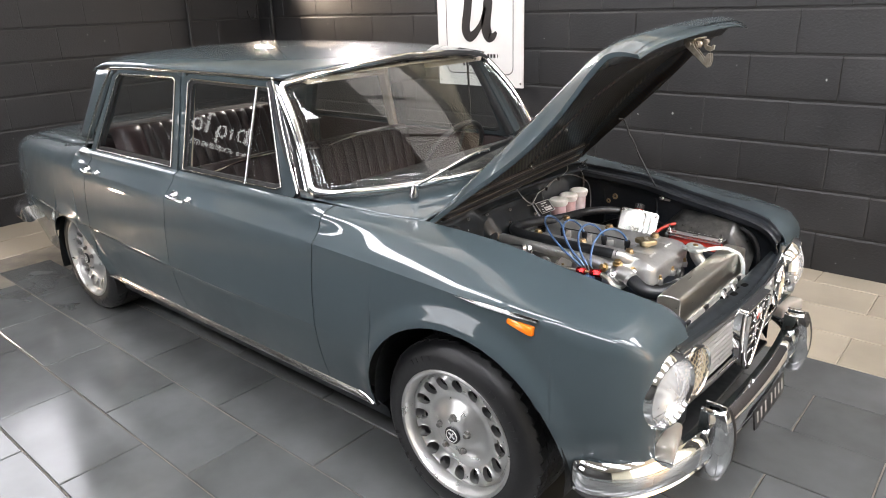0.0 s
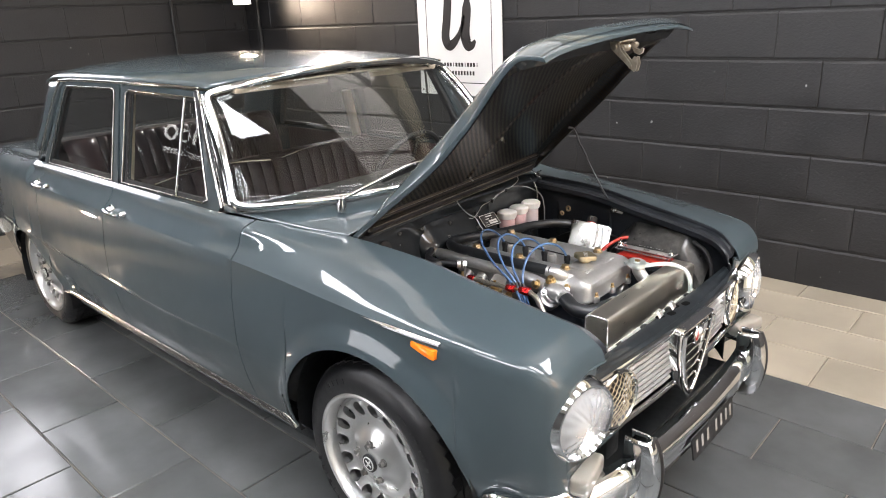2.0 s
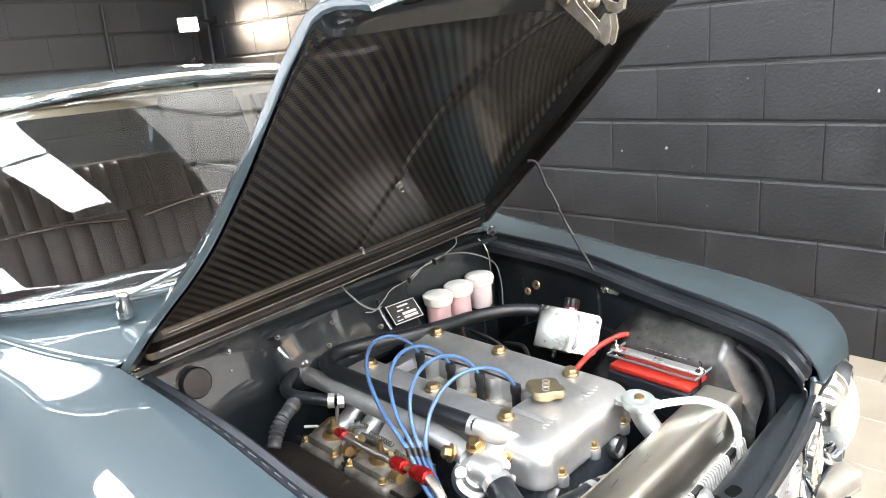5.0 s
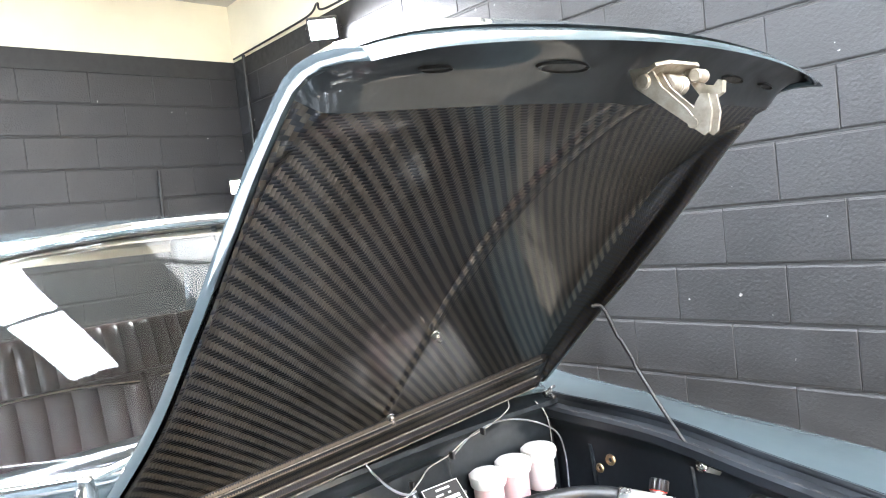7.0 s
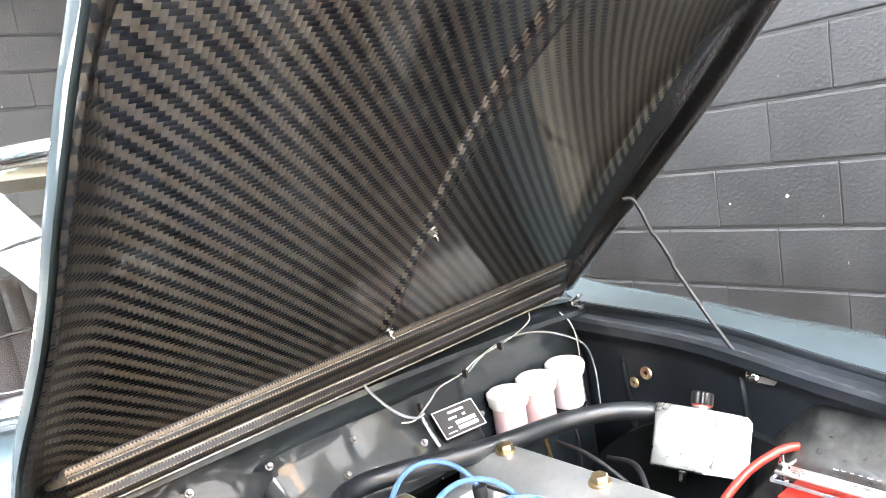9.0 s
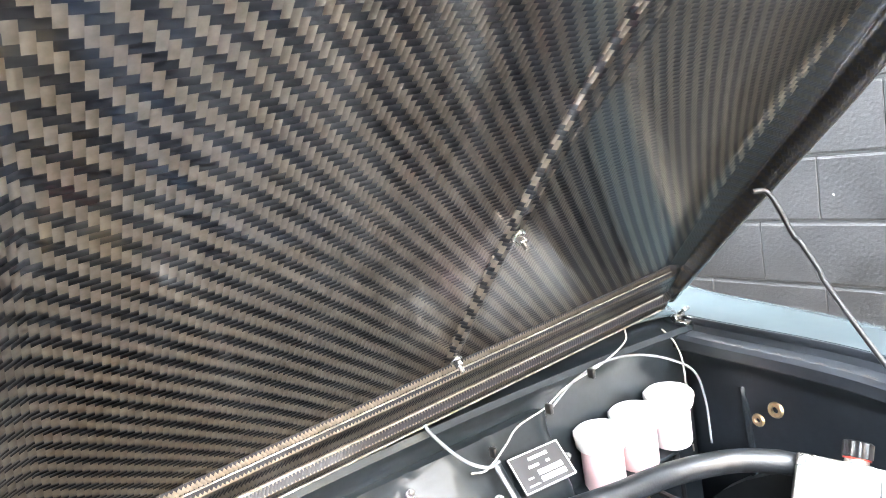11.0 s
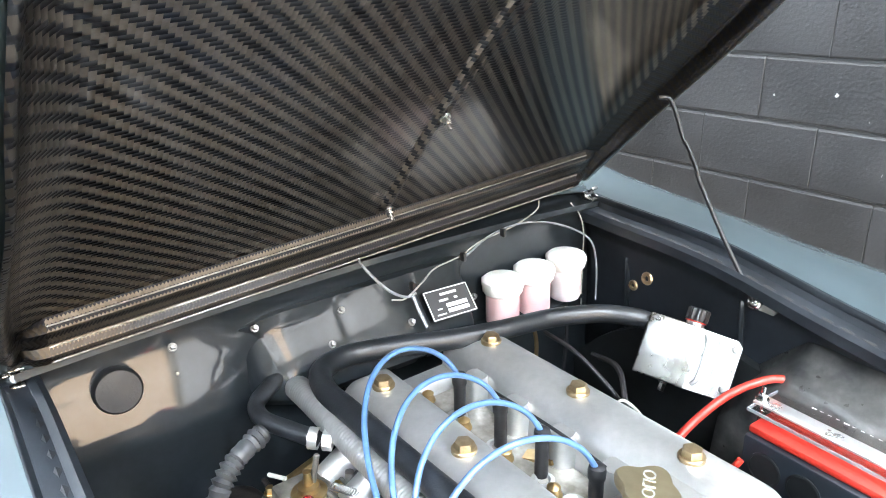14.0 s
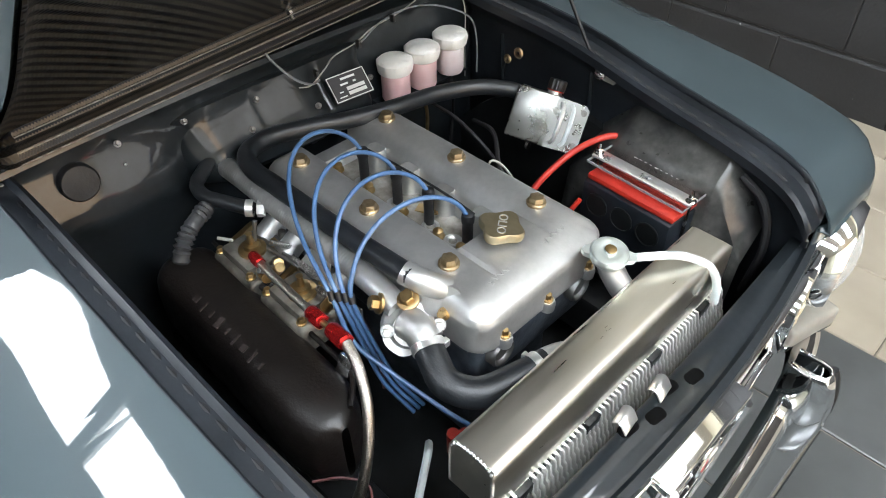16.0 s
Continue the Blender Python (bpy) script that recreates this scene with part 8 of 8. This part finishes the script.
part("cable_socket", bm, GROUT_B, lamp_a, "round dark socket")
bm = bmesh.new()
rod(bm, (-0.04, 0.02, 0.03), (-0.04, Y_WALL - FLOOD_A[1], 0.03), 0.012, 12)
rod(bm, (-0.04, Y_WALL - FLOOD_A[1] - 0.012, 0.03), (-0.04, Y_WALL - FLOOD_A[1] - 0.001, 0.03), 0.035, 18)
part("wall_arm", bm, BLACKPLASTIC, lamp_a, "black arm fixed to the wall")
flood_lamp(FLOOD_B, (-0.2, -0.6, 0.6), 0.20, (1.0, 0.96, 0.90), 150, 160)
flood_lamp(FLOOD_C, (-1.6, -0.7, 0.7), 0.085, (1.0, 0.82, 0.60), 28, 150)

sign = thing("sign_board", "white sign board with a large dark emblem on the wall", "sign", (-2.02, Y_WALL - 0.004, 0.90))
SM = pose(0, -0.003, 0.55, 90, 0, 0)
bm = bmesh.new()
sheet(bm, round_rect(0.765, 1.10, 0.006), 0.008, SM)
part("board", bm, BOARD, sign, smooth=False)
bm = bmesh.new()
o, i = round_rect(0.60, 0.93, 0.05), round_rect(0.588, 0.918, 0.045)
a = [bm.verts.new(SM @ Vector((x, y, 0.009))) for x, y in o]
b = [bm.verts.new(SM @ Vector((x, y, 0.009))) for x, y in i]
bridge(bm, a, b)
part("border_line", bm, INK, sign, smooth=False)
bm = bmesh.new()
def stroke(pts, widths):
    """A flat brush stroke on the board."""
    line = catmull([(x, y - 0.09, 0) for x, y in pts], 8)
    a, b = [], []
    for k, p in enumerate(line):
        d = (line[min(k + 1, len(line) - 1)] - line[max(k - 1, 0)]).normalized()
        w = lerp_table([(q / (len(widths) - 1), widths[q]) for q in range(len(widths))], k / (len(line) - 1))
        a.append(SM @ (p + Vector((-d.y, d.x, 0)) * w + Vector((0, 0, 0.0092))))
        b.append(SM @ (p - Vector((-d.y, d.x, 0)) * w + Vector((0, 0, 0.0092))))
    loft(bm, [a, b])


for pts, r in (([(-0.14, 0.20), (-0.10, 0.23), (-0.085, 0.20), (-0.10, 0.06), (-0.118, -0.06), (-0.09, -0.115), (-0.04, -0.10), (0.02, -0.03), (0.06, 0.08)], 0.036), ([(0.095, 0.24), (0.082, 0.10), (0.065, -0.04), (0.085, -0.11), (0.125, -0.115), (0.155, -0.085)], 0.040)):
    stroke(pts, (0.006, r, r, r * 1.05, r, r * 0.6, 0.010))
part("emblem", bm, INK, sign, "large dark curved emblem")
for k in range(13):
    bm = bmesh.new()
    box(bm, (0.018 if k % 4 else 0.006, 0.026, 0.001), SM @ Matrix.Translation((-0.16 + k * 0.027, -0.338, 0.0088)), 0)
    part("print_bar", bm, INK, sign, "small dark bar", smooth=False)
for k in range(11):
    bm = bmesh.new()
    box(bm, (0.016, 0.028, 0.001), SM @ Matrix.Translation((-0.14 + k * 0.027, -0.395, 0.0088)), 0)
    part("print_bar", bm, INK, sign, "small dark bar", smooth=False)
for x, z in ((-0.36, 0.03), (0.36, 0.03), (-0.36, 1.07), (0.36, 1.07)):
    bm = bmesh.new()
    lathe(bm, [(0.008, 0), (0.007, 0.003), (0, 0.004)], Matrix.Translation((x, -0.011, z)) @ pose(0, 0, 0, 90, 0, 0), 12, False, False)
    part("screw", bm, STEEL, sign)

# pipes and conduit in the corner
for name, pts, r in (("corner_pipe", [(X_REAR + 0.25, Y_WALL - 0.035, 0.02), (X_REAR + 0.25, Y_WALL - 0.035, 1.4), (X_REAR + 0.25, Y_WALL - 0.035, Z_PAINT)], 0.014), ("conduit", [(X_REAR + 0.03, 1.30, 0.9), (X_REAR + 0.03, 1.31, 1.6), (X_REAR + 0.03, 1.315, 1.84)], 0.013)):
    bm = bmesh.new()
    tube(bm, pts, r, 12, 4)
    tagged(part(name, bm, GROUT_B, None), "black-painted pipe running up the block wall", "pipe", kind="structure")
bm = bmesh.new()
tube(bm, [(-4.6, 2.03, 2.735), (-3.9, 2.03, 2.740), (-3.4, 2.02, 2.745), (-3.25, 2.0, 2.78), (-3.15, 2.0, 2.72), (-2.4, 2.03, 2.74), (-1.0, 2.03, 2.735), (1.5, 2.03, 2.74)], 0.008, 8, 8)
tagged(part("cable_run", bm, BLACKPLASTIC, None), "black cable clipped along the top of the dark paint", "cable")

# ---- floor tiles and wall blocks, piece by piece ----
TL, TW = 0.605, 0.302


def tile_mesh(name, w, d, h, material, bevel=0.003):
    bm = bmesh.new()
    box(bm, (w, d, h), (0, 0, -h / 2), bevel, 1)
    bmesh.ops.recalc_face_normals(bm, faces=bm.faces)
    me = bpy.data.meshes.new(name)
    bm.to_mesh(me)
    bm.free()
    me.materials.append(material)
    return me


def lay(me, name, parent, at, turn=None):
    ob = new(name, me)
    ob.parent = parent
    ob.matrix_basis = Matrix.Translation(at) @ (turn or Matrix())
    return ob


rnd = random.Random(4)
slate_me = tile_mesh("slate", TL - 0.005, TW - 0.005, 0.012, SLATE)
rows_y = [0.970 - TW * (k + 0.5) for k in range(19)]
for k, y in enumerate(rows_y):
    odd = k % 2
    x = (-1.139 if odd else -0.846) - TL * 8.5
    while x < X_END:
        if -3.84 < x - TL / 2 + 0.02 and x + TL / 2 < X_END + 0.3 and y - TW / 2 > Y_END - 0.3:
            lay(slate_me, "slate_tile", floor, (x, y, rnd.uniform(-0.0006, 0.0006)), pose(0, 0, 0, rnd.uniform(-0.12, 0.12), rnd.uniform(-0.10, 0.10), 0))
        x += TL
PD = 0.2985
pale_me = tile_mesh("pale", 0.605 - 0.003, PD - 0.003, 0.012, PALETILE)
for ky in range(4):
    for kx in range(-9, 7):
        x = 0.683 + 0.3025 + 0.605 * kx + 0.3025 * (ky % 2)
        if X_REAR - 0.1 < x < X_END + 0.3:
            lay(pale_me, "pale_tile", floor, (x, 0.972 + PD * (ky + 0.5), 0), pose(0, 0, 0, rnd.uniform(-0.1, 0.1), rnd.uniform(-0.1, 0.1), 0))
pale_me2 = tile_mesh("pale_end", 0.40 - 0.004, 0.60 - 0.004, 0.012, PALETILE)
for ky in range(9):
    for kx in range(2):
        lay(pale_me2, "pale_tile", floor, (X_REAR + 0.205 + 0.40 * kx, 0.68 - 0.60 * ky, 0))

BL, BH = 0.458, 0.2365


def block_mesh(name, w, h, d):
    bm = bmesh.new()
    prof = [(d, -h / 2), (0.007, -h / 2), (0.002, -h / 2 + 0.003), (0.0, -h / 2 + 0.009), (0.0, h / 2 - 0.012), (0.003, h / 2 - 0.005), (0.010, h / 2), (d, h / 2)]
    rows = [[Vector((x, y, z)) for y, z in prof] for x in (-w / 2, w / 2)]
    loft(bm, [[p + Vector((0, 0.003, 0)) for p in rows[0]], [p + Vector((0.003, 0, 0)) for p in rows[0]], [p - Vector((0.003, 0, 0)) for p in rows[1]], [p + Vector((0, 0.003, 0)) for p in rows[1]]])
    me = bpy.data.meshes.new(name)
    bmesh.ops.recalc_face_normals(bm, faces=bm.faces)
    bm.to_mesh(me)
    bm.free()
    me.materials.append(BLOCK)
    return me


block_me = block_mesh("block", BL - 0.002, BH - 0.006, 0.03)
block_half = block_mesh("block_half", BL / 2 - 0.002, BH - 0.006, 0.03)
N_COURSE = 12
for c in range(N_COURSE):
    z = -0.018 + BH * (c + 0.5)
    if z + BH / 2 > Z_PAINT + 0.02:
        continue
    off = 0.0 if c % 2 else BL / 2
    x = -0.376 - BL / 2 + off - BL * 9
    while x < 2.4:
        if x - BL / 2 > X_REAR:
            lay(block_me, "block", wall_side, (x, Y_WALL + rnd.uniform(-0.001, 0.001), z), pose(0, 0, 0, rnd.uniform(-0.15, 0.15), 0, rnd.uniform(-0.12, 0.12)))
        elif x + BL / 2 - 0.1 > X_REAR:
            lay(block_half, "block", wall_side, (x + BL / 4, Y_WALL, z))
        x += BL
    y = Y_WALL - BL / 2 + (0 if c % 2 else BL / 2)
    turn = pose(0, 0, 0, 0, 0, 90)
    while y > -1.9:
        if y + BL / 2 < Y_WALL + 0.01:
            lay(block_me, "block", wall_rear, (X_REAR + rnd.uniform(-0.001, 0.001), y, z), turn)
        else:
            lay(block_half, "block", wall_rear, (X_REAR, y - BL / 4, z), turn)
        y -= BL
